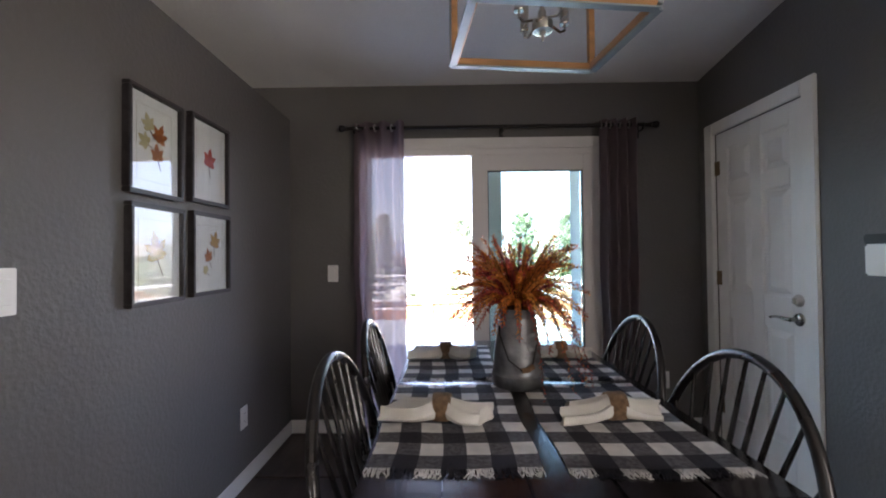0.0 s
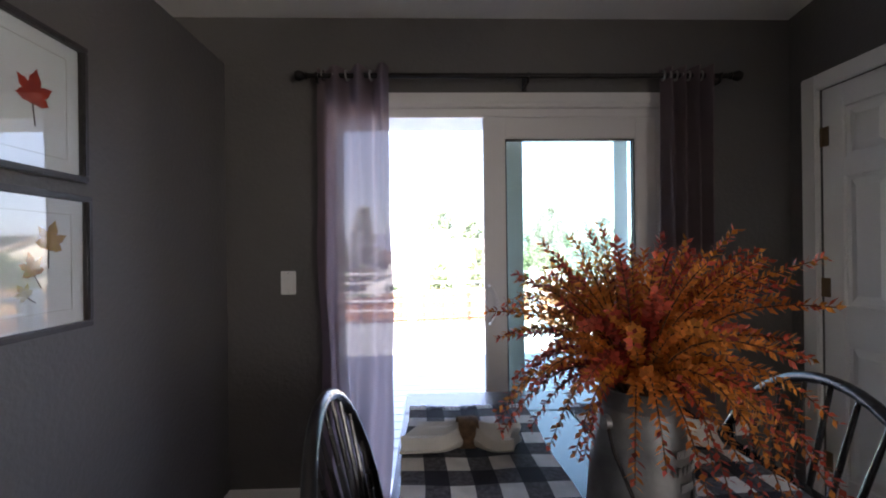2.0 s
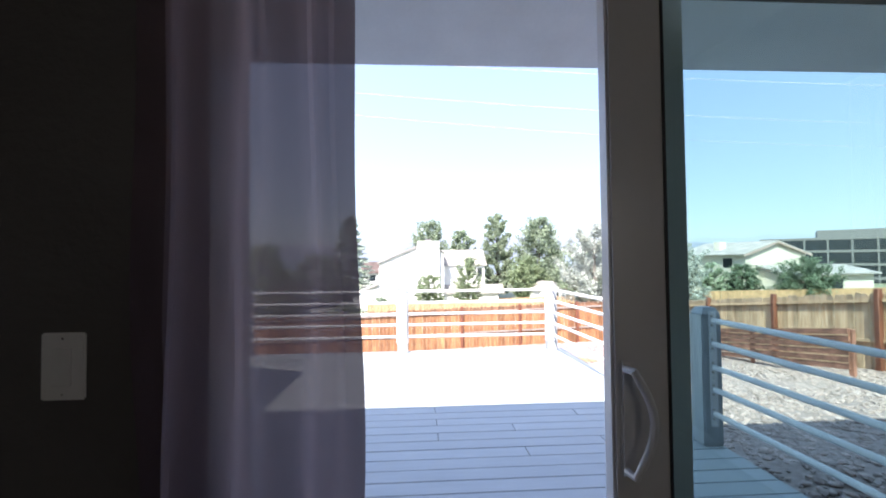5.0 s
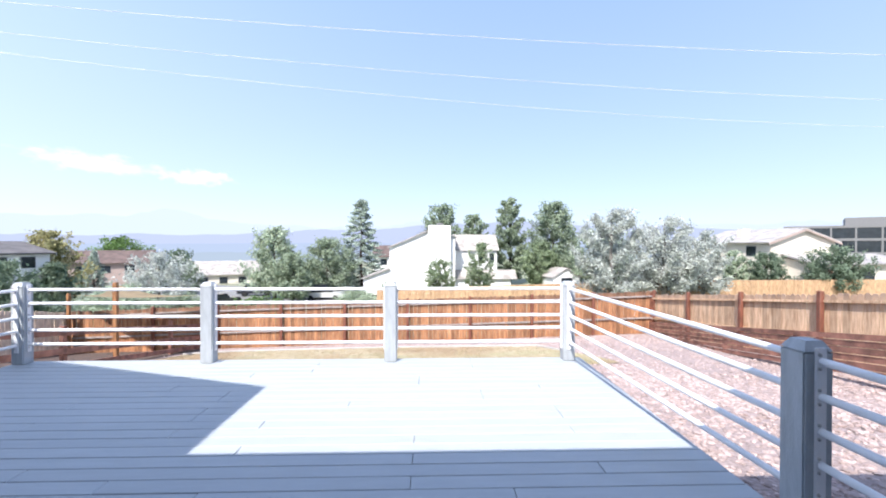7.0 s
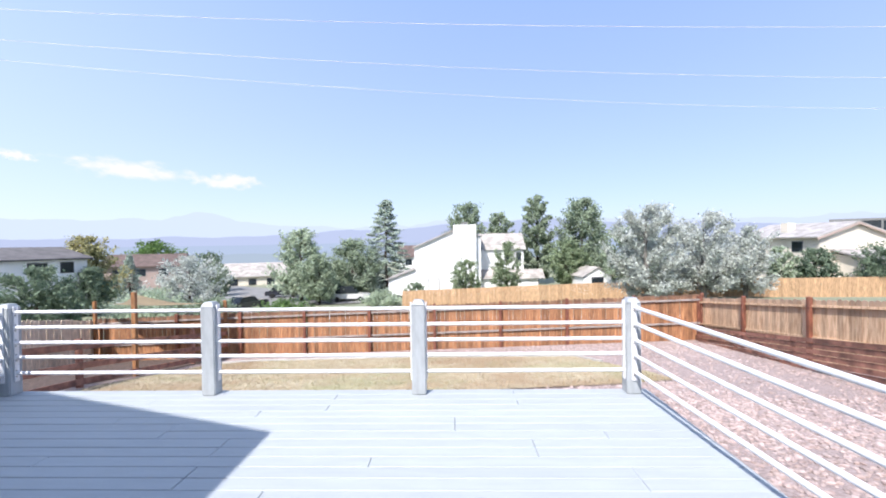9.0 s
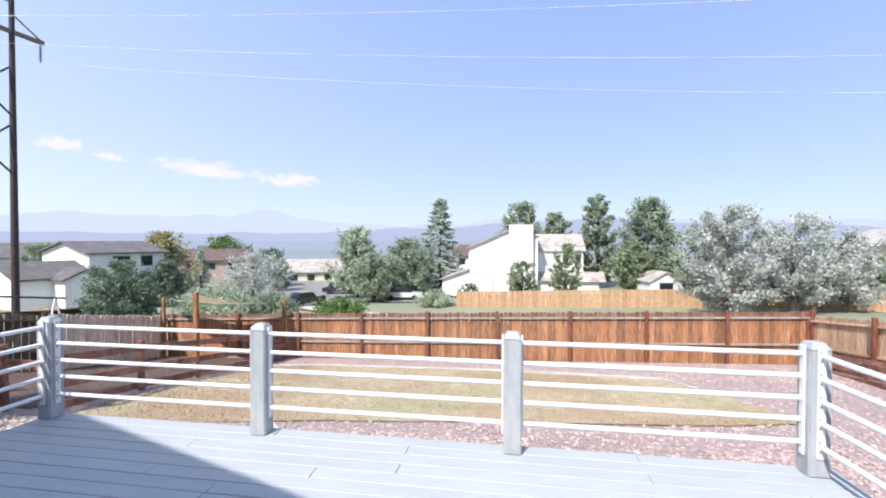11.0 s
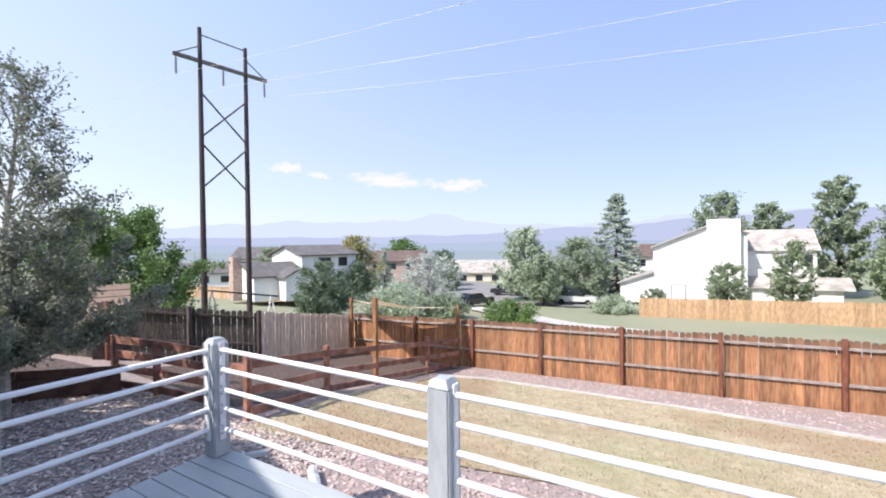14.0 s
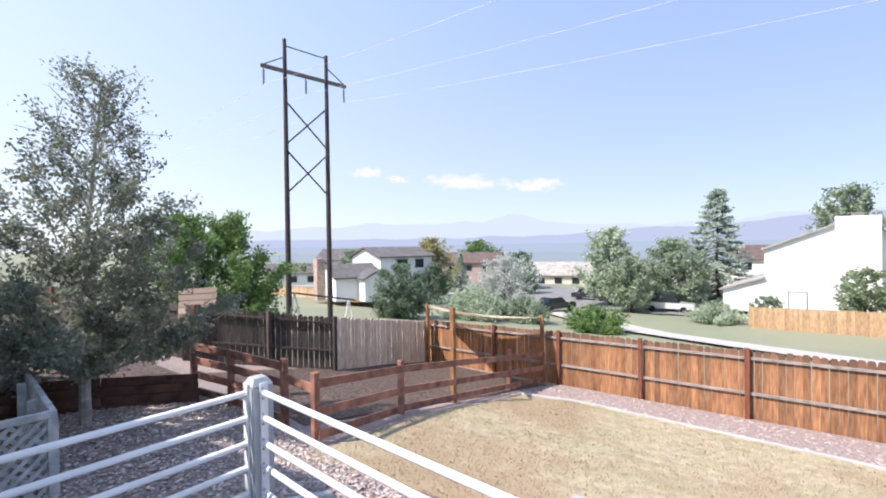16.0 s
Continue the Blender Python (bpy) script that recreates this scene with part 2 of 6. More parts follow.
FENCE_B = mat("pale_weathered_wood", (0.88, 0.7, 0.54), 0.85, var=0.2, scale=4, stretch=(6, 6, 1), rnd=0.14, bump=0.4, bscale=30)
FENCE_D = mat("dull_brown_wood", (0.76, 0.55, 0.37), 0.85, var=0.2, scale=3, stretch=(8, 8, 1), rnd=0.25, bump=0.4, bscale=30, col2=(0.44, 0.27, 0.16), worn=(1.1, 1.5, (0.3, 0.22, 0.17)))
FENCE_O = mat("new_cedar", (0.58, 0.37, 0.21), 0.8, var=0.2, scale=3, stretch=(4, 4, 1), rnd=0.16, bump=0.3)
REDWOOD = mat("red_stained_post", (0.28, 0.1, 0.06), 0.65, var=0.25, scale=4, stretch=(4, 4, 1), bump=0.3)
REDRAIL = mat("faded_red_board", (0.46, 0.215, 0.15), 0.75, var=0.3, scale=4, rnd=0.2, bump=0.3)
# darker red-brown boards, the tree's shade put into their colour
REDSHADED = mat("tree_shaded_red_board", (0.2, 0.095, 0.065), 0.8, var=0.3, scale=4, rnd=0.3, bump=0.3)
RAILGREY = mat("grey_fence_rail", (0.42, 0.36, 0.33), 0.8, var=0.2, scale=6, bump=0.3)
CEDARP = mat("cedar_post", (0.42, 0.2, 0.085), 0.75, var=0.25, scale=4, stretch=(4, 4, 1), bump=0.3)
LATM = mat("weathered_lattice", (0.62, 0.64, 0.63), 0.8, var=0.2, scale=8, bump=0.3)
SAIL = mat("tan_shade_cloth", (0.82, 0.68, 0.45), 0.9, var=0.1, scale=2, trans=0.3, bump=0.2, bscale=200)
ROCK = mat("pink_river_rock", (0.52, 0.425, 0.395), 0.9, var=0.25, scale=12, isl=0.3, bump=0.4, bscale=80, col2=(0.38, 0.28, 0.25))
ROCKBED = mat("pink_gravel_bed", (0.5, 0.4, 0.37), 0.95, var=0.3, scale=28, bump=1.0, bscale=60, col2=(0.27, 0.205, 0.185))


def lawn_mat(name, bump):
    """Scorched lawn: straw with brown bare spots and green remnants, mottled at three sizes."""
    m = mat(name, (0.54, 0.465, 0.32), 0.95, var=0.2, scale=5.5, bump=bump, bscale=70, col2=(0.4, 0.325, 0.21))
    nd, lk = m.node_tree.nodes, m.node_tree.links
    p = nd["Principled BSDF"]
    out = p.inputs["Base Color"].links[0].from_socket
    tc = nd.new("ShaderNodeTexCoord")
    for sc, lo, hi, top, col, shift in ((0.3, 0.42, 0.58, 0.8, (0.33, 0.235, 0.145), 3.0), (0.42, 0.5, 0.68, 0.6, (0.29, 0.31, 0.16), 11.0), (1.7, 0.54, 0.7, 0.6, (0.24, 0.22, 0.11), 19.0), (9.0, 0.55, 0.72, 0.5, (0.23, 0.18, 0.11), 7.0)):
        mp, nz, mr, mx = nd.new("ShaderNodeMapping"), nd.new("ShaderNodeTexNoise"), nd.new("ShaderNodeMapRange"), nd.new("ShaderNodeMix")
        mp.inputs["Location"].default_value = (shift, shift * 0.6, 0)
        nz.inputs["Scale"].default_value, nz.inputs["Detail"].default_value, nz.inputs["Roughness"].default_value = sc, 6, 0.68
        mr.inputs[1].default_value, mr.inputs[2].default_value, mr.inputs[4].default_value = lo, hi, top
        mx.data_type = "RGBA"
        mx.inputs[7].default_value = (*col, 1)
        lk.new(tc.outputs["Object"], mp.inputs[0])
        lk.new(mp.outputs[0], nz.inputs["Vector"])
        lk.new(nz.outputs[0], mr.inputs[0])
        lk.new(mr.outputs[0], mx.inputs[0])
        lk.new(out, mx.inputs[6])
        out = mx.outputs[2]
    lk.new(out, p.inputs["Base Color"])
    return m


LAWN = lawn_mat("dry_lawn", 0.8)
GRASSB = lawn_mat("dry_grass_blades", 0.0)
GROUNDM = mat("greenbelt_ground", (0.24, 0.265, 0.17), 0.95, var=0.3, scale=0.12, bump=0.8, bscale=20, col2=(0.3, 0.3, 0.2))
BEDROCK = mat("grey_brown_gravel", (0.48, 0.4, 0.36), 0.95, var=0.35, scale=24, bump=1.0, bscale=60, col2=(0.2, 0.155, 0.135))
ROCKB = mat("grey_brown_stone", (0.66, 0.57, 0.52), 0.9, var=0.3, scale=12, isl=0.45, bump=0.4, bscale=80, col2=(0.36, 0.29, 0.26))
MULCH = mat("dark_mulch", (0.22, 0.15, 0.12), 0.95, var=0.4, scale=14, bump=1.0, bscale=60)
REDMULCH = mat("reddish_bark_mulch", (0.34, 0.18, 0.13), 0.95, var=0.35, scale=22, bump=1.0, bscale=45, col2=(0.15, 0.075, 0.055))
CONC = mat("pale_concrete", (0.55, 0.52, 0.48), 0.85, var=0.12, scale=3, bump=0.3)
ASPHALT = mat("sun_bleached_asphalt", (0.27, 0.265, 0.255), 0.9, var=0.15, scale=1)
BARK = mat("grey_bark", (0.28, 0.26, 0.23), 0.9, var=0.3, scale=10, stretch=(1, 1, 0.4), bump=0.6, bscale=30)
BARKP = mat("pale_aspen_bark", (0.5, 0.48, 0.43), 0.85, var=0.25, scale=8, stretch=(1, 1, 2.5), bump=0.3, bscale=40)
BARKD = mat("dark_bark", (0.09, 0.065, 0.05), 0.9, var=0.3, scale=10, bump=0.6, bscale=30)
POLE = mat("creosote_pole", (0.075, 0.05, 0.05), 0.8, var=0.25, scale=6, stretch=(3, 3, 0.5))
ARM = mat("weathered_crossarm", (0.2, 0.18, 0.16), 0.8, var=0.2, scale=5)
WIRE = mat("bare_wire", (0.75, 0.7, 0.7), 0.5, var=0.05)
INSUL = mat("grey_insulator", (0.3, 0.3, 0.32), 0.3, var=0.1)


def leafm(name, c, c2, trans=0.38):
    return mat(name, c, 0.6, var=0.25, scale=0.7, isl=0.28, bump=0, col2=c2, trans=trans, spec=0.35)


LF_ASPEN = leafm("aspen_leaf", (0.34, 0.37, 0.285), (0.17, 0.2, 0.135))
LF_GREEN = leafm("bright_green_leaf", (0.209, 0.332, 0.104), (0.104, 0.190, 0.057))
LF_SAGEG = leafm("soft_green_leaf", (0.34, 0.42, 0.25), (0.21, 0.27, 0.15))
LF_MID = leafm("mid_green_leaf", (0.41, 0.49, 0.345), (0.26, 0.325, 0.22))
LF_DARK = leafm("dark_green_leaf", (0.25, 0.33, 0.225), (0.145, 0.2, 0.13))
LF_SILVER = leafm("silver_olive_leaf", (0.66, 0.69, 0.65), (0.5, 0.535, 0.48))
LF_SAGE = leafm("sage_leaf", (0.562, 0.650, 0.488), (0.375, 0.450, 0.312))
LF_SPRUCE = leafm("spruce_needle", (0.504, 0.588, 0.504), (0.324, 0.396, 0.324), 0.25)
LF_PINE = leafm("pine_needle", (0.36, 0.44, 0.31), (0.24, 0.3, 0.2), 0.25)
LF_YELLOW = leafm("yellowing_leaf", (0.525, 0.473, 0.236), (0.328, 0.341, 0.164))
STUCCO_W = mat("white_house_paint", (0.78, 0.78, 0.77), 0.7, var=0.04, scale=0.5, bump=0.1)
BROWNW = mat("brown_siding_paint", (0.4, 0.31, 0.27), 0.8, var=0.06, scale=0.5)
STUCCO_T = mat("tan_house_paint", (0.72, 0.66, 0.56), 0.8, var=0.06, scale=0.5)
BRICKM = mat("pinkish_brick", (0.56, 0.42, 0.36), 0.85, var=0.2, scale=4, bump=0.3)
ROOF_G = mat("warm_grey_roof", (0.48, 0.45, 0.43), 0.9, var=0.2, scale=1.2, bump=0.4, bscale=8)
ROOF_T = mat("tan_roof", (0.5, 0.46, 0.42), 0.9, var=0.2, scale=1.2, bump=0.4, bscale=8)
ROOF_D = mat("dark_grey_roof", (0.16, 0.15, 0.15), 0.9, var=0.2, scale=1.2, bump=0.4, bscale=8)
ROOF_R = mat("brown_roof", (0.17, 0.12, 0.105), 0.9, var=0.2, scale=1.2, bump=0.4, bscale=8)
WINDARK = mat("dark_window", (0.03, 0.04, 0.05), 0.08, var=0.2, scale=1)
TRIMG = mat("grey_trim", (0.2, 0.2, 0.2), 0.6, var=0.1)
CARP = mat("dark_car_paint", (0.03, 0.035, 0.05), 0.2, 0.3, var=0.1, coat=0.8)
CARW = mat("pale_van_paint", (0.6, 0.6, 0.58), 0.25, var=0.05, coat=0.6)
RUBBER = mat("tyre_rubber", (0.02, 0.02, 0.02), 0.85, var=0.2)


# ---- mesh helpers ----
def box(bm, x0, x1, y0, y1, z0, z1, m=None):
    vs = [bm.verts.new(m @ Vector((x, y, z)) if m else (x, y, z)) for x in (x0, x1) for y in (y0, y1) for z in (z0, z1)]
    for f in ((0, 1, 3, 2), (4, 6, 7, 5), (0, 4, 5, 1), (2, 3, 7, 6), (0, 2, 6, 4), (1, 5, 7, 3)):
        bm.faces.new([vs[i] for i in f])
    return bm


def rbox(x0, x1, y0, y1, z0, z1, r=0.006, seg=2):
    """A box with rounded edges."""
    bm = box(bmesh.new(), x0, x1, y0, y1, z0, z1)
    bmesh.ops.bevel(bm, geom=bm.edges[:], offset=r, segments=seg, affect="EDGES", clamp_overlap=True)
    return bm


def tube(bm, pts, rad, n=10, closed=False):
    """A round bar along points; rad may be one number or one for each point."""
    pts = [Vector(p) for p in pts]
    k = len(pts)
    rads = rad if isinstance(rad, (list, tuple)) else [rad] * k
    rings = []
    side = None
    for i, p in enumerate(pts):
        a, b = (pts[i - 1] if (i or closed) else p), (pts[(i + 1) % k] if (i < k - 1 or closed) else p)
        d = (b - a).normalized()
        if side is None:
            side = d.orthogonal().normalized()
        else:
            side = (side - d * side.dot(d)).normalized()
        up = d.cross(side)
        rings.append([bm.verts.new(p + (side * math.cos(2 * math.pi * j / n) + up * math.sin(2 * math.pi * j / n)) * rads[i]) for j in range(n)])
    for i in range(k if closed else k - 1):
        r0, r1 = rings[i], rings[(i + 1) % k]
        for j in range(n):
            bm.faces.new((r0[j], r0[(j + 1) % n], r1[(j + 1) % n], r1[j]))
    if not closed:
        bm.faces.new(rings[0][::-1])
        bm.faces.new(rings[-1])
    return bm


def lathe(prof, n=24):
    """A turned body from (radius, height) pairs."""
    bm = bmesh.new()
    rings = [[bm.verts.new((r * math.cos(2 * math.pi * j / n), r * math.sin(2 * math.pi * j / n), z)) for j in range(n)] for r, z in prof]
    for a, b in zip(rings, rings[1:]):
        for j in range(n):
            bm.faces.new((a[j], a[(j + 1) % n], b[(j + 1) % n], b[j]))
    bm.faces.new(rings[0][::-1])
    bm.faces.new(rings[-1])
    return bm


def prism(outline, axis, a, b):
    """A plate: a 2D outline drawn out along an axis from a to b."""
    bm = bmesh.new()

    def at3(u, v, w):
        return {"x": (w, u, v), "y": (u, w, v), "z": (u, v, w)}[axis]
    lo, hi = [bm.verts.new(at3(u, v, a)) for u, v in outline], [bm.verts.new(at3(u, v, b)) for u, v in outline]
    bm.faces.new(lo[::-1])
    bm.faces.new(hi)
    k = len(outline)
    for i in range(k):
        bm.faces.new((lo[i], lo[(i + 1) % k], hi[(i + 1) % k], hi[i]))
    return bm


def mesh_of(name, bm, material, smooth=False):
    bmesh.ops.recalc_face_normals(bm, faces=bm.faces[:])
    me = bpy.data.meshes.new(name)
    bm.to_mesh(me)
    bm.free()
    me.materials.append(material)
    if smooth:
        me.shade_smooth()
        me.set_sharp_from_angle(angle=radians(40))
    return me


def part(name, bm, material, parent, label="", smooth=True):
    ob = new(name, mesh_of(name, bm, material, smooth))
    ob.parent = parent
    return tagged(ob, label)


def thing(name, label, category, m=None, group="", kind=""):
    ob = new(name)
    if m:
        ob.matrix_basis = m
    return tagged(ob, label, category, group, kind)


def solo(name, bm, material, label, category, kind="", m=None, smooth=True, group=""):
    ob = new(name, mesh_of(name, bm, material, smooth))
    if m:
        ob.matrix_basis = m
    return tagged(ob, label, category, group, kind)


def piece(name, me, parent, m):
    """One more object on a shared mesh."""
    ob = new(name, me)
    ob.parent = parent
    ob.matrix_basis = m
    return ob


def quads(name, corners, material, parent=None):
    """Many loose quads (leaves, blades) as one mesh; corners: n x 4 x 3."""
    n = len(corners)
    me = bpy.data.meshes.new(name)
    me.vertices.add(n * 4)
    me.vertices.foreach_set("co", np.asarray(corners, dtype=np.float32).ravel())
    me.loops.add(n * 4)
    me.loops.foreach_set("vertex_index", np.arange(n * 4, dtype=np.int32))
    me.polygons.add(n)
    me.polygons.foreach_set("loop_start", np.arange(0, n * 4, 4, dtype=np.int32))
    me.update(calc_edges=True)
    me.materials.append(material)
    ob = new(name, me)
    ob.parent = parent
    return ob


def ground_z(x, y):
    """Height of the sloping land."""
    z = float(np.interp(y, (-50, 3.4, 5.4, 8.7, 19.25, 24, 42, 60, 120, 400, 3000), (-0.14, -0.14, -0.2, -0.68, -2.32, -3.0, -4.8, -5.2, -6, -12, -60)))
    return z + float(np.interp(y, (8.7, 19.25, 35, 200), (0, 0.03, 0.045, 0.045))) * (max(-13.0, min(x, 24.0)) + 4)


# ---- the house ----
RIGHT, LEFT, BACK, OUT = 1.93, -0.93, 3.262, 3.45
DX0, DX1, DTOP = -0.43, 1.3, 2.04           # opening of the sliding door
floor = solo("floor", box(bmesh.new(), -3.5, RIGHT, -5.0, BACK, -0.2, -0.012), FLOORM, "dark wooden plank floor of the dining room", "floor", "structure", smooth=False)


def slab_wall(name, boxes, material, label):
    bm = bmesh.new()
    for b in boxes:
        box(bm, *b)
    return solo(name, bm, material, label, "wall", "structure", smooth=False)


slab_wall("wall_north", [(-3.5, DX0, BACK, 3.42, -0.2, 2.75), (DX1, RIGHT + 0.15, BACK, 3.42, -0.2, 2.75), (DX0, DX1, BACK, 3.42, DTOP, 2.75)], WALL, "dark greige painted wall round the sliding door")
DY0, DY1, DZ = 2.38, 3.11, 2.005             # opening of the panelled door
slab_wall("wall_east", [(RIGHT, RIGHT + 0.15, DY1, BACK - 0.002, -0.2, 2.75), (RIGHT, RIGHT + 0.15, -0.3, DY0, -0.2, 4.2), (RIGHT, RIGHT + 0.15, -5.0, -2.3, -0.2, 4.2), (RIGHT, RIGHT + 0.15, -2.3, -0.3, 2.1, 4.2), (RIGHT, RIGHT + 0.15, -2.3, -0.3, -0.2, 0.7), (RIGHT, RIGHT + 0.15, DY0, DY1, DZ, 3.0), (RIGHT + 0.1, RIGHT + 0.15, DY0, DY1, -0.2, DZ)], WALL, "dark greige painted side wall with a white door")
slab_wall("wall_west", [(LEFT - 0.12, LEFT, 0.2, BACK - 0.002, -0.2, 2.19)], WALL, "dark greige part-height partition wall with framed prints")
slab_wall("wall_far_west", [(-3.65, -3.5, -2.2, 3.42, -0.2, 4.2), (-3.65, -3.5, -5.0, -4.2, -0.2, 4.2), (-3.65, -3.5, -4.2, -2.2, 2.1, 4.2), (-3.65, -3.5, -4.2, -2.2, -0.2, 0.7)], WALL, "plain greige wall beyond the partition")
slab_wall("wall_south", [(-3.5, RIGHT, -5.15, -5.0, -0.2, 4.2)], WALL, "plain greige end wall behind the walk")
SLOPE = 0.135
bm = prism([(BACK, 2.42), (-1.2, 2.42 + SLOPE * (BACK + 1.2)), (-5.0, 2.3), (-5.0, 2.5), (-1.2, 2.62 + SLOPE * (BACK + 1.2)), (BACK, 2.62)], "x", -3.5, RIGHT)
solo("ceiling", bm, CEIL, "white textured vaulted ceiling sloping down to the door", "ceiling", "structure", smooth=False)
# out-of-view windows, added only to give the two fill lamps an opening
for nm, xa, ya in (("window_1", -3.62, -4.2), ("window_2", RIGHT + 0.04, -2.3)):
    w = thing(nm, "unseen white-framed side window added round a fill lamp", "window", kind="structure")
    for y0, y1, z0, z1 in ((0, 0.06, 0.7, 2.1), (1.94, 2.0, 0.7, 2.1), (0.06, 1.94, 0.7, 0.76), (0.06, 1.94, 2.04, 2.1), (0.97, 1.03, 0.76, 2.04)):
        part("window_frame", box(bmesh.new(), xa, xa + 0.08, ya + y0, ya + y1, z0, z1), VINYL, w, smooth=False)
    for y0, y1 in ((0.06, 0.97), (1.03, 1.94)):
        g = part("pane", box(bmesh.new(), xa + 0.037, xa + 0.043, ya + y0, ya + y1, 0.76, 2.04), GLASS, w, smooth=False)
        g.visible_shadow = False

bb = thing("baseboard", "white baseboard along the dining room walls", "baseboard", kind="structure")
for b in ((LEFT, LEFT + 0.014, 0.2, BACK - 0.016, 0, 0.09), (LEFT, DX0 - 0.09, BACK - 0.016, BACK, 0, 0.09), (DX1 + 0.03, RIGHT, BACK - 0.016, BACK, 0, 0.09), (RIGHT - 0.014, RIGHT, 0.2, DY0 - 0.075, 0, 0.09)):
    part("board", rbox(*b, r=0.005), WHITE, bb)

# dark planks of the floor, with narrow joints
plank_me = mesh_of("plank", rbox(-0.595, 0.595, -0.085, 0.085, -0.012, 0.0, r=0.002, seg=1), FLOORM)
for r in range(17):
    for c in range(3):
        y = 0.16 + r * 0.173
        x = -0.92 + 0.6 + c * 1.194 - (r % 3) * 0.28
        if x + 0.595 < RIGHT and x - 0.595 > LEFT:
            piece("plank", plank_me, floor, pose(x, y, 0))

# white six-panel door with casing, hinges, lever and deadbolt
door = thing("door_1", "closed white six-panel door with nickel lever", "door", kind="structure")
bm = box(bmesh.new(), RIGHT + 0.03, RIGHT + 0.07, DY0 + 0.013, DY1 - 0.013, 0.01, DZ - 0.011)
leaf = part("door_leaf", bm, WHITE, door, smooth=False)
rows = ((0.2, 0.815), (0.985, 1.57), (1.66, 1.885))
cols = ((DY0 + 0.12, DY0 + 0.32), (DY0 + 0.41, DY1 - 0.12))
ys = (DY0 + 0.013, cols[0][0], cols[0][1], cols[1][0], cols[1][1], DY1 - 0.013)
for a, b in ((ys[0], ys[1]), (ys[2], ys[3]), (ys[4], ys[5])):
    part("stile", rbox(RIGHT + 0.013, RIGHT + 0.03, a, b, 0.01, DZ - 0.011, r=0.004), WHITE, leaf)
zs = (0.01, 0.2, 0.815, 0.985, 1.57, 1.66, 1.885, DZ - 0.011)
for z0, z1 in ((zs[0], zs[1]), (zs[2], zs[3]), (zs[4], zs[5]), (zs[6], zs[7])):
    for a, b in cols:
        part("door_rail", rbox(RIGHT + 0.0145, RIGHT + 0.03, a, b, z0, z1, r=0.003), WHITE, leaf)
for z0, z1 in rows:
    for a, b in cols:
        bm = bmesh.new()
        o = [bm.verts.new((RIGHT + 0.029, y, z)) for y, z in ((a + .016, z0 + .016), (b - .016, z0 + .016), (b - .016, z1 - .016), (a + .016, z1 - .016))]
        i2 = [bm.verts.new((RIGHT + 0.016, y, z)) for y, z in ((a + .05, z0 + .05), (b - .05, z0 + .05), (b - .05, z1 - .05), (a + .05, z1 - .05))]
        for k in range(4):
            bm.faces.new((o[k], o[(k + 1) % 4], i2[(k + 1) % 4], i2[k]))
        bm.faces.new(i2)
        part("panel", bm, WHITE, leaf, smooth=False)
for a, b, z0, z1 in ((DY0 - 0.07, DY0 + 0.012, 0, DZ + 0.065), (DY1 - 0.012, DY1 + 0.07, 0, DZ + 0.065), (DY0 + 0.012, DY1 - 0.012, DZ - 0.01, DZ + 0.065)):
    part("casing", rbox(RIGHT - 0.016, RIGHT + 0.012, a, b, z0, z1, r=0.006), WHITE, door)
for z in (0.24, 1.06, 1.77):
    bm = tube(bmesh.new(), [(RIGHT + 0.006, DY1 - 0.018, z - 0.045), (RIGHT + 0.006, DY1 - 0.018, z + 0.045)], 0.0065, 8)
    box(bm, RIGHT + 0.006, RIGHT + 0.0135, DY1 - 0.05, DY1 - 0.02, z - 0.045, z + 0.045)
    part("hinge", bm, BRASS, door, "dull bronze hinge")
KY = DY0 + 0.078
rot = Matrix.Translation((RIGHT + 0.014, KY, 0.88)) @ Euler((0, radians(-90), 0)).to_matrix().to_4x4()
bm = lathe([(0.034, 0), (0.034, 0.006), (0.028, 0.012), (0.012, 0.016), (0.011, 0.05)])
bm.transform(rot)
h = part("door_handle", bm, NICKEL, door, "brushed nickel lever")
part("lever", tube(bmesh.new(), [(RIGHT - 0.036, KY, 0.88), (RIGHT - 0.042, KY + 0.03, 0.882), (RIGHT - 0.04, KY + 0.08, 0.887), (RIGHT - 0.042, KY + 0.125, 0.877)], [0.011, 0.009, 0.007, 0.006], 10), NICKEL, h)
bm = lathe([(0.032, 0), (0.032, 0.008), (0.024, 0.016), (0.02, 0.02)])
bm.transform(Matrix.Translation((RIGHT + 0.014, KY, 0.975)) @ Euler((0, radians(-90), 0)).to_matrix().to_4x4())
box(bm, RIGHT - 0.022, RIGHT - 0.006, KY - 0.004, KY + 0.004, 0.96, 0.99)
part("deadbolt", bm, NICKEL, door, "brushed nickel deadbolt turn")

# white vinyl sliding door, its inner leaf slid over the outer
sl = thing("door_2", "white vinyl sliding glass door standing half open", "sliding door", kind="structure")
for b in ((DX0, DX0 + 0.045, BACK - 0.012, 3.44, 0, DTOP), (DX1 - 0.035, DX1, BACK - 0.012, 3.44, 0, DTOP), (DX1 - 0.062, DX1 - 0.036, BACK - 0.01, BACK + 0.006, 0, DTOP - 0.07), (DX0 + 0.045, DX1 - 0.035, BACK - 0.012, 3.44, DTOP - 0.07, DTOP), (DX0 + 0.045, DX1 - 0.035, BACK + 0.02, 3.44, -0.04, 0.025)):
    part("door_frame", rbox(*b, r=0.006), VINYL, sl)
part("head_stop", rbox(DX0 + 0.045, DX1 - 0.045, BACK + 0.006, BACK + 0.03, DTOP - 0.115, DTOP - 0.07, r=0.004), VINYL, sl)


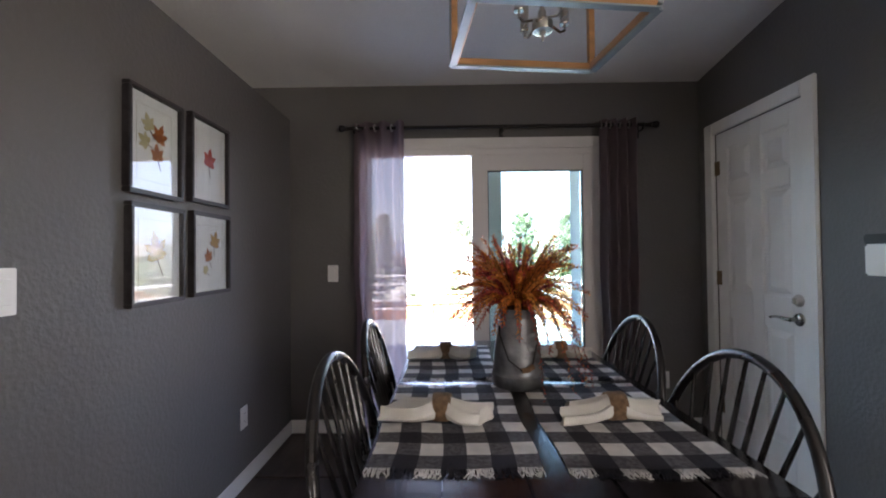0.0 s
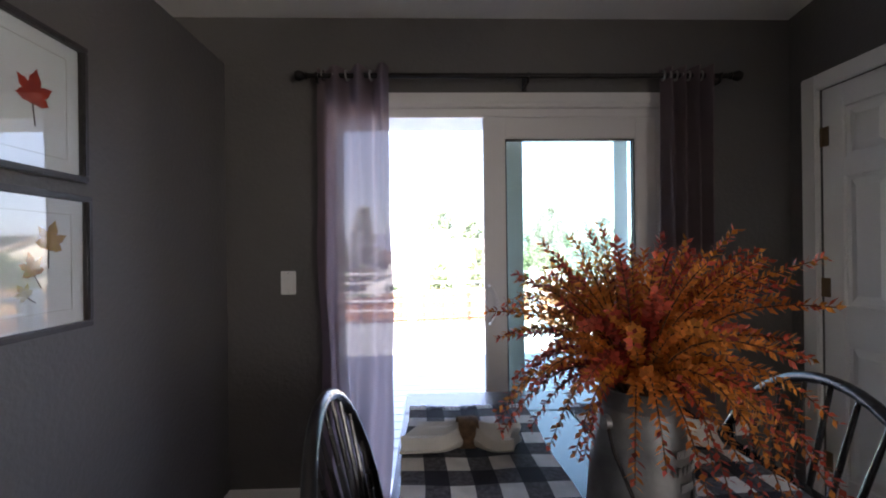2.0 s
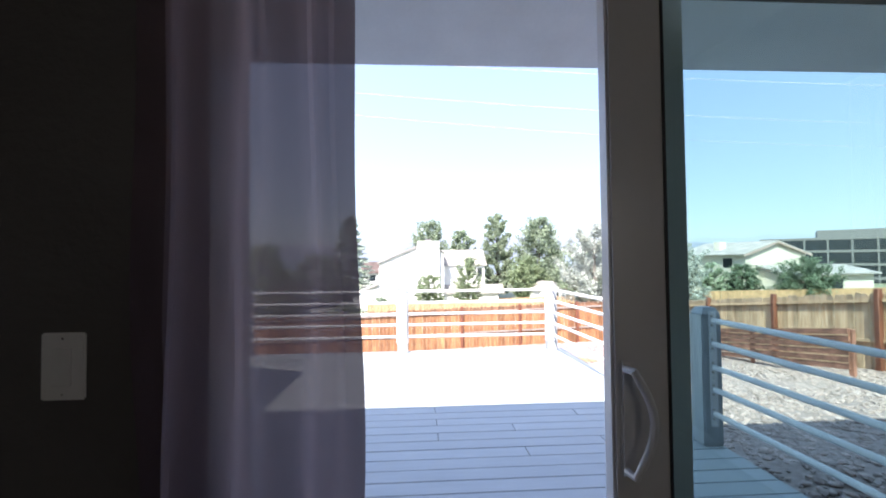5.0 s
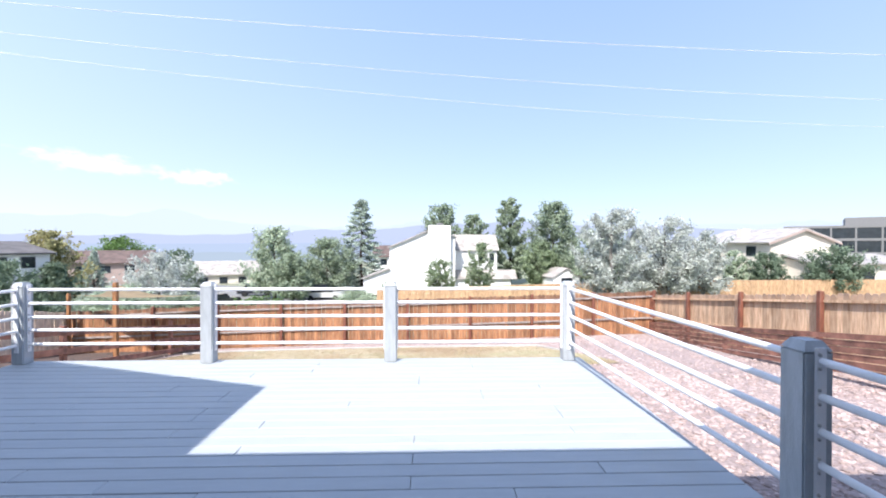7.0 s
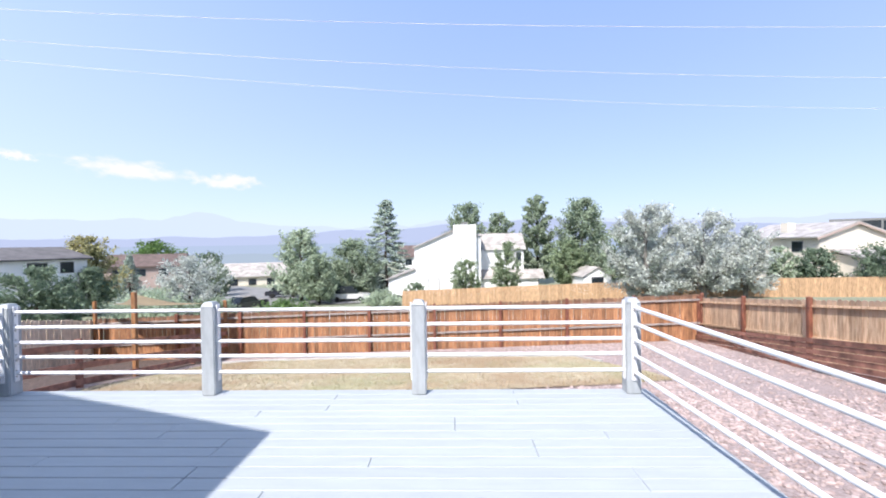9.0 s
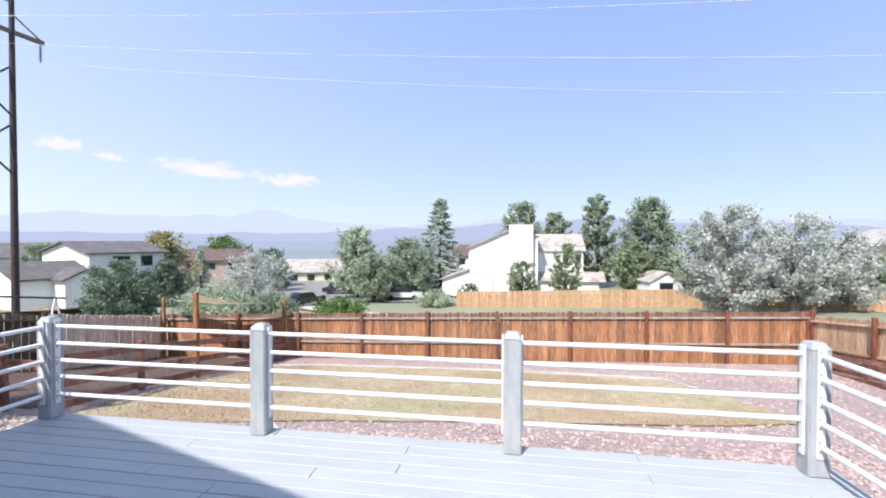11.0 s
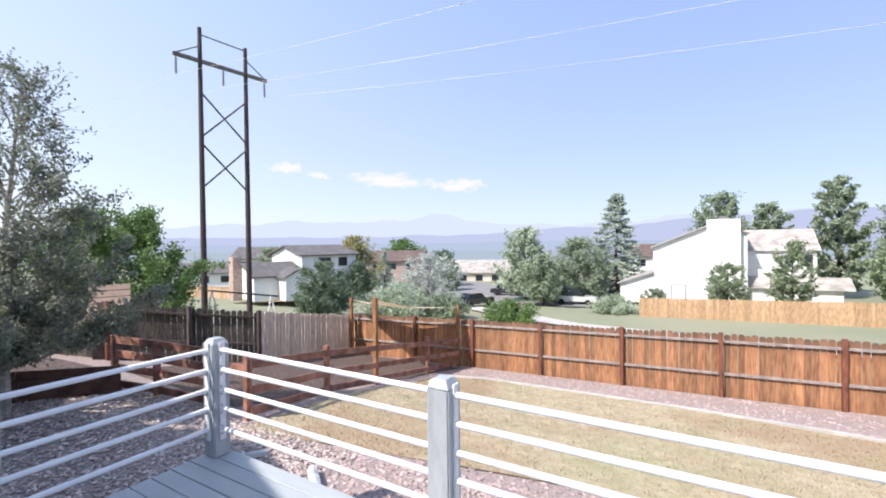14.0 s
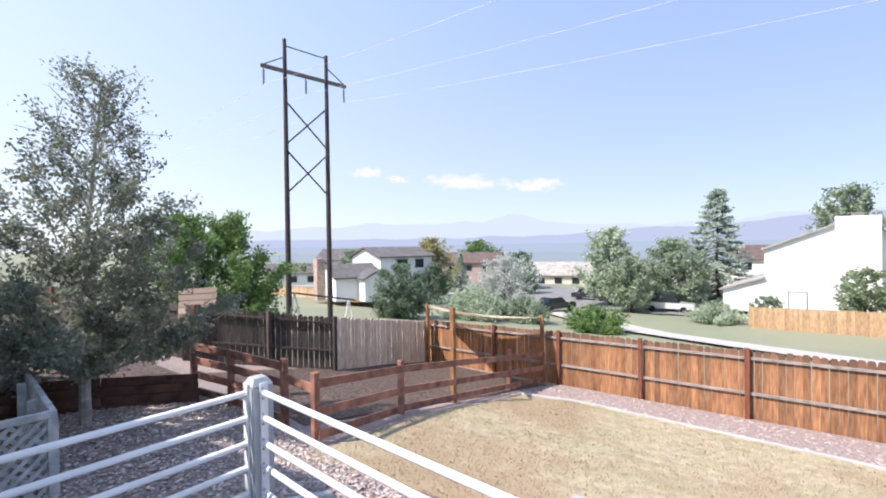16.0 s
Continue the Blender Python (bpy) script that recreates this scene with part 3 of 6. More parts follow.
def slider_leaf(x0, x1, y0, y1, w, z0, z1, material, nm, wr=0.0):
    wr = wr or w
    lf = part(nm, rbox(x0, x0 + w, y0, y1, z0, z1, r=0.006), VINYL, sl)
    for b in ((x1 - wr, x1, y0, y1, z0, z1), (x0 + w, x1 - wr, y0, y1, z1 - wr, z1), (x0 + w, x1 - wr, y0, y1, z0, z0 + wr)):
        part("leaf_stile", rbox(*b, r=0.006), VINYL, lf)
    g = part("pane", box(bmesh.new(), x0 + w, x1 - wr, (y0 + y1) / 2 - 0.003, (y0 + y1) / 2 + 0.003, z0 + wr, z1 - wr), material, lf, smooth=False)
    g.visible_shadow = False
    seal = bmesh.new()
    for b in ((x0 + w, x0 + w + 0.006, y0 + 0.004, y1 - 0.004, z0 + w, z1 - w), (x1 - wr - 0.006, x1 - wr, y0 + 0.004, y1 - 0.004, z0 + w, z1 - w), (x0 + w + 0.006, x1 - wr - 0.006, y0 + 0.004, y1 - 0.004, z1 - wr - 0.006, z1 - wr)):
        box(seal, *b)
    part("seal", seal, BLACKP, lf, "black glazing seal", smooth=False)
    return lf


inner = slider_leaf(0.347, 1.236, BACK + 0.008, BACK + 0.05, 0.112, 0.03, 1.928, TEAL, "sliding_leaf")
# added filler that blocks the bright slit between leaf and jamb
part("gap_filler", box(bmesh.new(), 1.2365, 1.2645, BACK + 0.009, BACK + 0.05, 0.03, 1.965), VINYL, inner, smooth=False)
screen = part("screen_leaf", rbox(0.42, 0.567, 3.365, 3.40, 0.03, 1.965, r=0.006), VINYL, sl)
part("leaf_stile", rbox(1.063, 1.135, 3.378, 3.386, 0.03, 1.965, r=0.003), STRIP, screen, "milky white side strip")
part("leaf_rail", rbox(0.567, 1.135, 3.37, 3.395, 1.967, 1.99, r=0.004), VINYL, screen)
hd = part("pull_handle", tube(bmesh.new(), [(0.368, 3.262, 0.885)] + [(0.372 + 0.036 * math.sin(math.pi * k / 8), 3.235, 0.885 + 0.19 * k / 8) for k in range(9)] + [(0.368, 3.262, 1.075)], 0.0075, 8), VINYL, inner)
part("handle_plate", rbox(0.36, 0.388, BACK, BACK + 0.01, 0.87, 1.09, r=0.004), VINYL, inner)
trim = thing("trim", "white head trim over the sliding door", "trim", kind="structure")
part("head_board", rbox(DX0 - 0.02, DX1 + 0.02, BACK - 0.02, BACK - 0.001, DTOP - 0.05, DTOP + 0.002, r=0.004), WHITE, trim)


# ---- wall fixtures ----
def plate(name, m, wdt, hgt, label, category, slots):
    """A cover plate with its small inserts; x right, z up, the face towards -y."""
    t = thing(name, label, category, m)
    part("cover_plate", rbox(-wdt / 2, wdt / 2, -0.007, 0.0, -hgt / 2, hgt / 2, r=0.003), PLASTIC, t)
    for nm, x0, x1, z0, z1, y, mt in slots:
        part(nm, rbox(x0, x1, -0.007 - y, -0.0065, z0, z1, r=0.0012, seg=1), mt, t)
    return t


ROCKER = [("rocker", -0.016, 0.016, -0.033, 0.033, 0.004, WHITE), ("screw", -0.002, 0.002, 0.046, 0.05, 0.001, NICKEL), ("screw", -0.002, 0.002, -0.05, -0.046, 0.001, NICKEL)]
SOCKET = [("socket", -0.016, 0.016, 0.006, 0.034, 0.002, WHITE), ("socket", -0.016, 0.016, -0.034, -0.006, 0.002, WHITE)] + [
    ("slot", x - 0.0015, x + 0.0015, z - 0.005, z + 0.005, 0.0026, BLACKP) for x in (-0.006, 0.006) for z in (-0.018, 0.022)]
plate("light_switch", pose(-0.63, BACK, 1.105), 0.074, 0.116, "white rocker light switch on the greige wall", "light switch", ROCKER)
plate("light_switch", pose(LEFT, 1.302, 1.14, 0, 0, 90), 0.118, 0.12, "white double light switch on the partition", "light switch", [
    ("rocker", -0.04, -0.008, -0.033, 0.033, 0.004, WHITE), ("rocker", 0.008, 0.04, -0.033, 0.033, 0.004, WHITE)])
plate("wall_outlet", pose(LEFT, 2.57, 0.366, 0, 0, 90), 0.075, 0.118, "white double wall outlet low on the partition", "outlet", SOCKET)
plate("wall_outlet", pose(1.656, BACK, 0.35), 0.075, 0.118, "white double wall outlet beside the curtain", "outlet", SOCKET)
t = thing("alarm_keypad", "white keypad with a black top on the wall", "keypad", pose(RIGHT, 2.02, 1.19, 0, 0, -90))
part("case", rbox(-0.06, 0.06, -0.026, 0, -0.07, 0.06, r=0.008), PLASTIC, t)
part("cap", rbox(-0.058, 0.058, -0.03, 0, 0.0605, 0.1, r=0.006), BLACKP, t, "black glossy top")


# ---- framed leaf prints ----
def maple(bm, cx, cz, s, turn, y):
    """A flat maple leaf with pointed lobes."""
    lobes = ((90, 1.0), (62, 0.48), (40, 0.86), (16, 0.42), (-8, 0.62), (-48, 0.3), (-90, 0.22), (-132, 0.3), (188, 0.62), (164, 0.42), (140, 0.86), (118, 0.48))
    vs = []
    for i, (a, r) in enumerate(lobes):
        nxt = lobes[(i + 1) % len(lobes)]
        for f in (0.0, 0.34, 0.67):
            aa, rr = a + (((nxt[0] - a + 180) % 360) - 180) * f, r + (nxt[1] - r) * f
            if f:
                rr *= 0.93 if (f > 0.5) == (nxt[1] > r) else 1.05
            an = radians(aa + turn)
            vs.append(bm.verts.new((cx + s * rr * math.cos(an), y, cz + s * rr * math.sin(an))))
    c = bm.verts.new((cx, y, cz))
    for i in range(len(vs)):
        bm.faces.new((c, vs[i], vs[(i + 1) % len(vs)]))


def print_frame(yc, zc, w, h, prints, label):
    t = thing("picture_frame", label, "picture", pose(LEFT + 0.001, yc, zc, 0, 0, 90), group="framed leaf prints")
    b = 0.017
    for nm in ((-w / 2, w / 2, h / 2 - b, h / 2), (-w / 2, w / 2, -h / 2, -h / 2 + b), (-w / 2, -w / 2 + b, -h / 2 + b, h / 2 - b), (w / 2 - b, w / 2, -h / 2 + b, h / 2 - b)):
        part("frame_bar", rbox(nm[0], nm[1], -0.03, 0.0, nm[2], nm[3], r=0.003), FRAMEM, t)
    part("mat_board", box(bmesh.new(), -w / 2 + b, w / 2 - b, -0.012, -0.002, -h / 2 + b, h / 2 - b), MATB, t, smooth=False)
    mg = 0.055
    bm = bmesh.new()
    for q in ((-w / 2 + mg, w / 2 - mg, h / 2 - mg - .0015, h / 2 - mg), (-w / 2 + mg, w / 2 - mg, -h / 2 + mg, -h / 2 + mg + .0015), (-w / 2 + mg, -w / 2 + mg + .0015, -h / 2 + mg, h / 2 - mg), (w / 2 - mg - .0015, w / 2 - mg, -h / 2 + mg, h / 2 - mg)):
        box(bm, q[0], q[1], -0.0128, -0.0115, q[2], q[3])
    part("mat_bevel", bm, CONC, t, "pale bevel line", smooth=False)
    for k, (x, z, s, turn, a) in enumerate(prints):
        x, z, s = x * 1.05, z * 1.05, s * 1.22
        bm = bmesh.new()
        maple(bm, x, z, s, turn, -0.0135 - 0.0004 * k)
        part("leaf_print", bm, ART[a], t, smooth=False)
        an = radians(turn - 90)
        part("leaf_stalk", tube(bmesh.new(), [(x + s * .2 * math.cos(an), -0.0135, z + s * .2 * math.sin(an)), (x + s * .95 * math.cos(an + .2), -0.0135, z + s * .95 * math.sin(an + .2))], 0.0013, 5), ART[4], t)
    g = part("glass", box(bmesh.new(), -w / 2 + b, w / 2 - b, -0.022, -0.02, -h / 2 + b, h / 2 - b), PRINTGLASS, t, smooth=False)
    g.visible_shadow = False


print_frame(1.86, 1.642, 0.3, 0.385, [(-0.03, 0.06, 0.045, 20, 3), (0.02, 0.03, 0.052, -20, 0), (-0.045, 0.0, 0.042, 60, 3), (0.012, -0.04, 0.046, 10, 0)], "dark wood frame with an orange and cream leaf sprig")
print_frame(2.222, 1.655, 0.31, 0.385, [(0.0, 0.0, 0.062, -8, 1)], "dark wood frame with one red maple leaf")
print_frame(1.87, 1.235, 0.3, 0.37, [(0.0, 0.0, 0.075, 12, 2)], "dark wood frame with one golden leaf")
print_frame(2.232, 1.24, 0.31, 0.37, [(0.03, 0.045, 0.055, -15, 2), (-0.015, -0.02, 0.042, 15, 0), (-0.035, -0.075, 0.03, 40, 3)], "dark wood frame with an orange and gold leaf sprig")

# ---- curtains ----
ROD_Y, ROD_Z = 3.17, 2.095
t = thing("curtain_rod", "black iron curtain rod with ball finials", "curtain rod")
part("rod", tube(bmesh.new(), [(-0.5, ROD_Y, ROD_Z), (1.55, ROD_Y, ROD_Z)], 0.0125, 12), IRON, t)
for x, sgn in ((-0.5, -1), (1.55, 1)):
    bm = lathe([(0.013, 0), (0.018, 0.006), (0.012, 0.012), (0.02, 0.022), (0.027, 0.04), (0.022, 0.056), (0.008, 0.064)], 14)
    bm.transform(Matrix.Translation((x, ROD_Y, ROD_Z)) @ Euler((0, radians(90 * sgn), 0)).to_matrix().to_4x4())
    part("finial", bm, IRON, t)
for x in (-0.455, 0.555, 1.5):
    bm = box(bmesh.new(), x - 0.012, x + 0.012, BACK - 0.006, BACK, ROD_Z - 0.07, ROD_Z + 0.03)
    tube(bm, [(x, BACK, ROD_Z - 0.03), (x, ROD_Y, ROD_Z - 0.03), (x, ROD_Y - 0.016, ROD_Z - 0.012), (x, ROD_Y - 0.016, ROD_Z + 0.008)], 0.007, 8)
    part("bracket", bm, IRON, t)


def curtain(x0, x1, folds, amp, label):
    """A hanging cloth in soft folds, with steel grommets on the rod."""
    nx, nz = folds * 14, 30
    bm = bmesh.new()
    grid = []
    for k in range(nz + 1):
        z = 0.03 + (2.135 - 0.03) * k / nz
        row = []
        for i in range(nx + 1):
            u = i / nx
            ph = 2 * math.pi * folds * u
            sway = 0.012 * math.sin(3.1 * z + 5 * u) + 0.006 * math.sin(9 * z + 11 * u)
            row.append(bm.verts.new((x0 + (x1 - x0) * u + sway * 0.6 * (2.1 - z), ROD_Y + amp * math.sin(ph) * (1 + 0.25 * math.sin(2 * z + 4 * u)) + 0.4 * sway, z)))
        grid.append(row)
    for k in range(nz):
        for i in range(nx):
            bm.faces.new((grid[k][i], grid[k][i + 1], grid[k + 1][i + 1], grid[k + 1][i]))
    th = thing("curtain", label, "curtain", group="curtains at the sliding door")
    part("cloth", bm, CURTAIN, th)
    for i in range(2 * folds):
        u = (i + 0.5) / (2 * folds)
        x = x0 + (x1 - x0) * u
        pts = [(x + 0.004 * math.cos(a), ROD_Y + 0.022 * math.cos(a), ROD_Z + 0.022 * math.sin(a)) for a in [2 * math.pi * q / 14 for q in range(14)]]
        part("grommet", tube(bmesh.new(), pts, 0.0045, 6, closed=True), NICKEL, th, "brushed steel grommet")


curtain(-0.455, -0.115, 3, 0.042, "sheer plum-grey grommet curtain drawn to the side")
curtain(1.205, 1.455, 4, 0.036, "sheer plum-grey grommet curtain bunched at the jamb")


# ---- dining table and what lies on it ----
TX0, TX1, TY0, TY1, TZ = -0.018, 0.872, 0.92, 2.65, 0.75
tb = thing("dining_table", "espresso-stained plank dining table with breadboard ends", "table")
for y0, y1 in ((TY0, TY0 + 0.19), (TY1 - 0.19, TY1)):
    part("breadboard", rbox(TX0, TX1, y0, y1, TZ - 0.032, TZ, r=0.006), TABLEM, tb)
for k in range(5):
    w = (TX1 - TX0) / 5
    part("top_plank", rbox(TX0 + k * w + 0.0012, TX0 + (k + 1) * w - 0.0012, TY0 + 0.192, TY1 - 0.192, TZ - 0.032, TZ, r=0.003), TABLEM, tb)
for b in ((TX0 + 0.07, TX1 - 0.07, TY0 + 0.08, TY0 + 0.105), (TX0 + 0.07, TX1 - 0.07, TY1 - 0.105, TY1 - 0.08), (TX0 + 0.06, TX0 + 0.085, TY0 + 0.08, TY1 - 0.08), (TX1 - 0.085, TX1 - 0.06, TY0 + 0.08, TY1 - 0.08)):
    part("apron", rbox(*b, TZ - 0.125, TZ - 0.033, r=0.004), TABLEM, tb)
for x in (TX0 + 0.1, TX1 - 0.1):
    for y in (TY0 + 0.12, TY1 - 0.12):
        bm = lathe([(0.024, 0), (0.03, 0.06), (0.036, 0.3), (0.04, 0.5), (0.03, 0.52), (0.045, 0.54), (0.045, 0.6)], 20)
        box(bm, -0.045, 0.045, -0.045, 0.045, 0.6, 0.716)
        bm.transform(Matrix.Translation((x, y, 0)))
        part("leg", bm, TABLEM, tb)


def placemat(x0, x1, y0, y1, lift):
    """Buffalo-check cotton mat: a grid of woven checks, and thread fringe on two edges."""
    rng = random.Random(int(x0 * 100 + y0 * 1000))
    t = thing("placemat", "black and white buffalo-check cotton placemat with fringe", "placemat", group="placemats on the table")
    nx, ny = 7, 9
    sub = 4
    z = TZ + 0.0035 + lift

    def pt(u, v):
        return (x0 + (x1 - x0) * u + 0.004 * math.sin(9 * v + x0), y0 + (y1 - y0) * v + 0.004 * math.sin(7 * u + y0), z + 0.0012 * math.sin(13 * u + 3 * v) * math.sin(11 * v))
    bm = bmesh.new()
    grid = [[bm.verts.new(pt(i / (nx * sub), j / (ny * sub))) for i in range(nx * sub + 1)] for j in range(ny * sub + 1)]
    for j in range(ny * sub):
        for i in range(nx * sub):
            f = bm.faces.new((grid[j][i], grid[j][i + 1], grid[j + 1][i + 1], grid[j + 1][i]))
            f.material_index = (i // sub) % 2 + (j // sub + 1) % 2
    cloth = part("cloth", bm, CLOTH_W, t, smooth=False)
    cloth.data.materials.append(CLOTH_G)
    cloth.data.materials.append(CLOTH_K)
    for v, sgn in ((0, -1), (1, 1)):
        fb = bmesh.new()
        for k in range(170):
            u = (k + rng.random()) / 170
            p = Vector(pt(min(1, u), v))
            ln = 0.024 + 0.018 * rng.random()
            n0 = len(fb.faces)
            tube(fb, [p, p + Vector((rng.uniform(-.004, .004), sgn * ln * .6, .0012)), p + Vector((rng.uniform(-.009, .009), sgn * ln, -0.001))], 0.0014, 3)
            fb.faces.ensure_lookup_table()
            for f in fb.faces[n0:]:
                f.material_index = int(u * nx) % 2
        fr = part("fringe", fb, CLOTH_W, t, smooth=False)
        fr.data.materials.append(CLOTH_K)
        fr["kind"] = "stuff"


def napkin(cx, cy, ang):
    """A cloth napkin drawn through a burlap ring, fanned at both ends."""
    t = thing("napkin", "cream linen napkin pulled through a burlap ring", "napkin", pose(cx, cy, TZ + 0.007, 0, 0, ang), group="napkins on the table")
    bm = bmesh.new()
    n = 26
    rings = []
    for i in range(n + 1):
        u = i / n
        x = -0.14 + 0.27 * u
        pinch = math.exp(-((u - 0.54) / 0.15) ** 2)
        side = u - 0.54
        wd = 0.03 + 0.044 * (1 - pinch) * (1.0 if side < 0 else 0.8)
        hg = 0.021 + 0.014 * pinch
        ring = []
        for j in range(28):
            a = 2 * math.pi * j / 28
            ca, sa = math.cos(a), math.sin(a)
            pleat = 0.32 * (1 - 0.5 * pinch) * math.sin(9 * ca + 2.0 * side + cx * 7) if sa > 0.05 else 0.0
            ring.append(bm.verts.new((x + (0.035 * ca + 0.01 * math.sin(5 * ca)) * abs(side) * 2, wd * ca + 0.014 * (1 - pinch) * math.sin(4 * u + cx * 9), max(0.0, hg * (1.0 + 0.9 * sa + pleat)))))
        rings.append(ring)
    for a, b in zip(rings, rings[1:]):
        for j in range(28):
            bm.faces.new((a[j], a[(j + 1) % 28], b[(j + 1) % 28], b[j]))
    bm.faces.new(rings[0][::-1])
    bm.faces.new(rings[-1])
    part("cloth", bm, NAPKIN, t)
    bm = bmesh.new()
    prof = [(-0.026, 1.0), (-0.013, 1.05), (0.0, 1.04), (0.013, 1.06), (0.026, 1.0), (0.024, 0.9), (-0.024, 0.9)]
    rr = [[bm.verts.new((x + 0.006, 0.034 * f * math.cos(2 * math.pi * j / 24), max(0.001, 0.036 + 0.038 * f * math.sin(2 * math.pi * j / 24)))) for j in range(24)] for x, f in prof]
    for i in range(len(rr)):
        a, b = rr[i], rr[(i + 1) % len(rr)]
        for j in range(24):
            bm.faces.new((a[j], a[(j + 1) % 24], b[(j + 1) % 24], b[j]))
    part("napkin_ring", bm, BURLAP, t, "brown burlap ring")


placemat(-0.01, 0.38, 1.225, 1.80, 0)
placemat(-0.002, 0.37, 1.92, 2.475, 0)
placemat(0.43, 0.825, 1.22, 1.80, 0)
placemat(0.50, 0.83, 1.92, 2.47, 0)
napkin(0.15, 1.495, -4)
napkin(0.155, 2.215, 3)
napkin(0.635, 1.495, 4)
napkin(0.67, 2.21, -3)

# galvanized milk can with its bail handle, worn lettering as bars, and autumn sprays
JX, JY = 0.425, 1.845
jug = thing("milk_can", "galvanized metal milk can vase with bail handle", "vase", pose(JX, JY, TZ))
part("body", lathe([(0.088, 0), (0.093, 0.006), (0.094, 0.045), (0.09, 0.05), (0.088, 0.06), (0.082, 0.14), (0.068, 0.225), (0.063, 0.245), (0.066, 0.25), (0.064, 0.272), (0.066, 0.276), (0.06, 0.276), (0.058, 0.2), (0.07, 0.1), (0.05, 0.02)], 40), ZINC, jug)
pts = [(-0.068, -0.03, 0.225), (-0.07, -0.06, 0.19), (-0.045, -0.093, 0.11), (0.0, -0.105, 0.075), (0.035, -0.095, 0.085), (0.062, -0.05, 0.16), (0.068, 0.0, 0.225)]
part("bail_handle", tube(bmesh.new(), pts, 0.003, 8), IRON, jug, "dark wire bail")
part("grip", tube(bmesh.new(), [(0.0, -0.105, 0.075), (0.02, -0.1, 0.077), (0.04, -0.092, 0.088)], 0.009, 10), BURLAP, jug, "worn wooden grip")
for x, y in ((-0.07, -0.028), (0.068, 0.002)):
    part("handle_lug", tube(bmesh.new(), [(x * 0.92, y, 0.225), (x * 1.05, y * 1.05, 0.225)], 0.012, 12), ZINC, jug)
for k, (wd, z) in enumerate(((0.03, 0.19), (0.05, 0.165), (0.024, 0.14), (0.05, 0.115))):
    bm = bmesh.new()
    for s in range(6):
        a = radians(-62) + (s / 5 - 0.5) * wd / 0.08
        r = 0.0895 - 0.0001 * k - 0.075 * (z - 0.06)
        tube(bm, [(r * math.cos(a), r * math.sin(a), z - 0.006), (r * math.cos(a), r * math.sin(a), z + 0.006)], 0.0022, 4)
    part("embossed_mark", bm, ZINC, jug, "worn embossed letters")

sp = thing("autumn_sprays", "orange and red artificial autumn leaf sprays in the can", "plant", pose(JX, JY, TZ + 0.24))
rng = random.Random(7)
leaves = {"o": [], "r": []}
for k in range(132):
    az = 2 * math.pi * (k / 132) + rng.uniform(-0.2, 0.2)
    right = 0.5 + 0.5 * math.cos(az + 0.35)
    lean = rng.uniform(0.4, 1.12) if k % 4 else rng.uniform(0.15, 0.6)
    ln = rng.uniform(0.24, 0.34) * (1.0 + 0.1 * right * (lean > 0.7))
    droop = rng.uniform(0.0, 0.07) * (lean / 1.2) ** 2
    if k % 4 == 1:
        lean, ln, droop = rng.uniform(1.15, 1.5), rng.uniform(0.2, 0.3), rng.uniform(0.05, 0.12)
    if k in (4, 11, 18, 107, 116, 124, 129):
        lean, ln, droop = 1.3, rng.uniform(0.3, 0.38), rng.uniform(0.25, 0.4)
    pts = []
    for i in range(9):
        u = i / 8
        th = lean * (0.4 + 0.6 * u)
        out = 0.02 + ln * u * math.sin(th) * (1.0 - 0.25 * droop * u / 0.3)
        pts.append(Vector((math.cos(az) * (0.96 if math.cos(az) < 0 else 1.0) * out, math.sin(az) * 0.85 * out, ln * u * math.cos(th) * 0.92 + 0.01 + 0.03 * u * (1 - u) - droop * u ** 2.6)))
    part("stem", tube(bmesh.new(), pts, [0.0022 - 0.0014 * i / 8 for i in range(9)], 5), STEM, sp)
    key = "r" if rng.random() < 0.3 else "o"
    for q in range(92):
        u = 0.2 + 0.8 * q / 91
        i = min(7, int(u * 8))
        p = pts[i].lerp(pts[i + 1], u * 8 - i)
        d = (pts[i + 1] - pts[i]).normalized()
        side = d.orthogonal().normalized()
        side.rotate(Matrix.Rotation(q * 2.4 + rng.uniform(-.3, .3), 3, d))
        out = (d * 0.75 + side).normalized()
        s = rng.uniform(0.0105, 0.016) * (1.1 - 0.35 * u)
        wv = d.cross(out).normalized() * s * 0.36
        mid = p + out * s * 0.55 + side * s * 0.08
        kk = "r" if (u > 0.85 and rng.random() < 0.5) else key
        leaves[kk].append((p, mid + wv, p + out * s * 1.35, mid - wv))
quads("leaves", [[tuple(v) for v in q] for q in leaves["o"]], LEAF_O, sp)
tagged(quads("leaves", [[tuple(v) for v in q] for q in leaves["r"]], LEAF_R, sp), "dark red leaves")


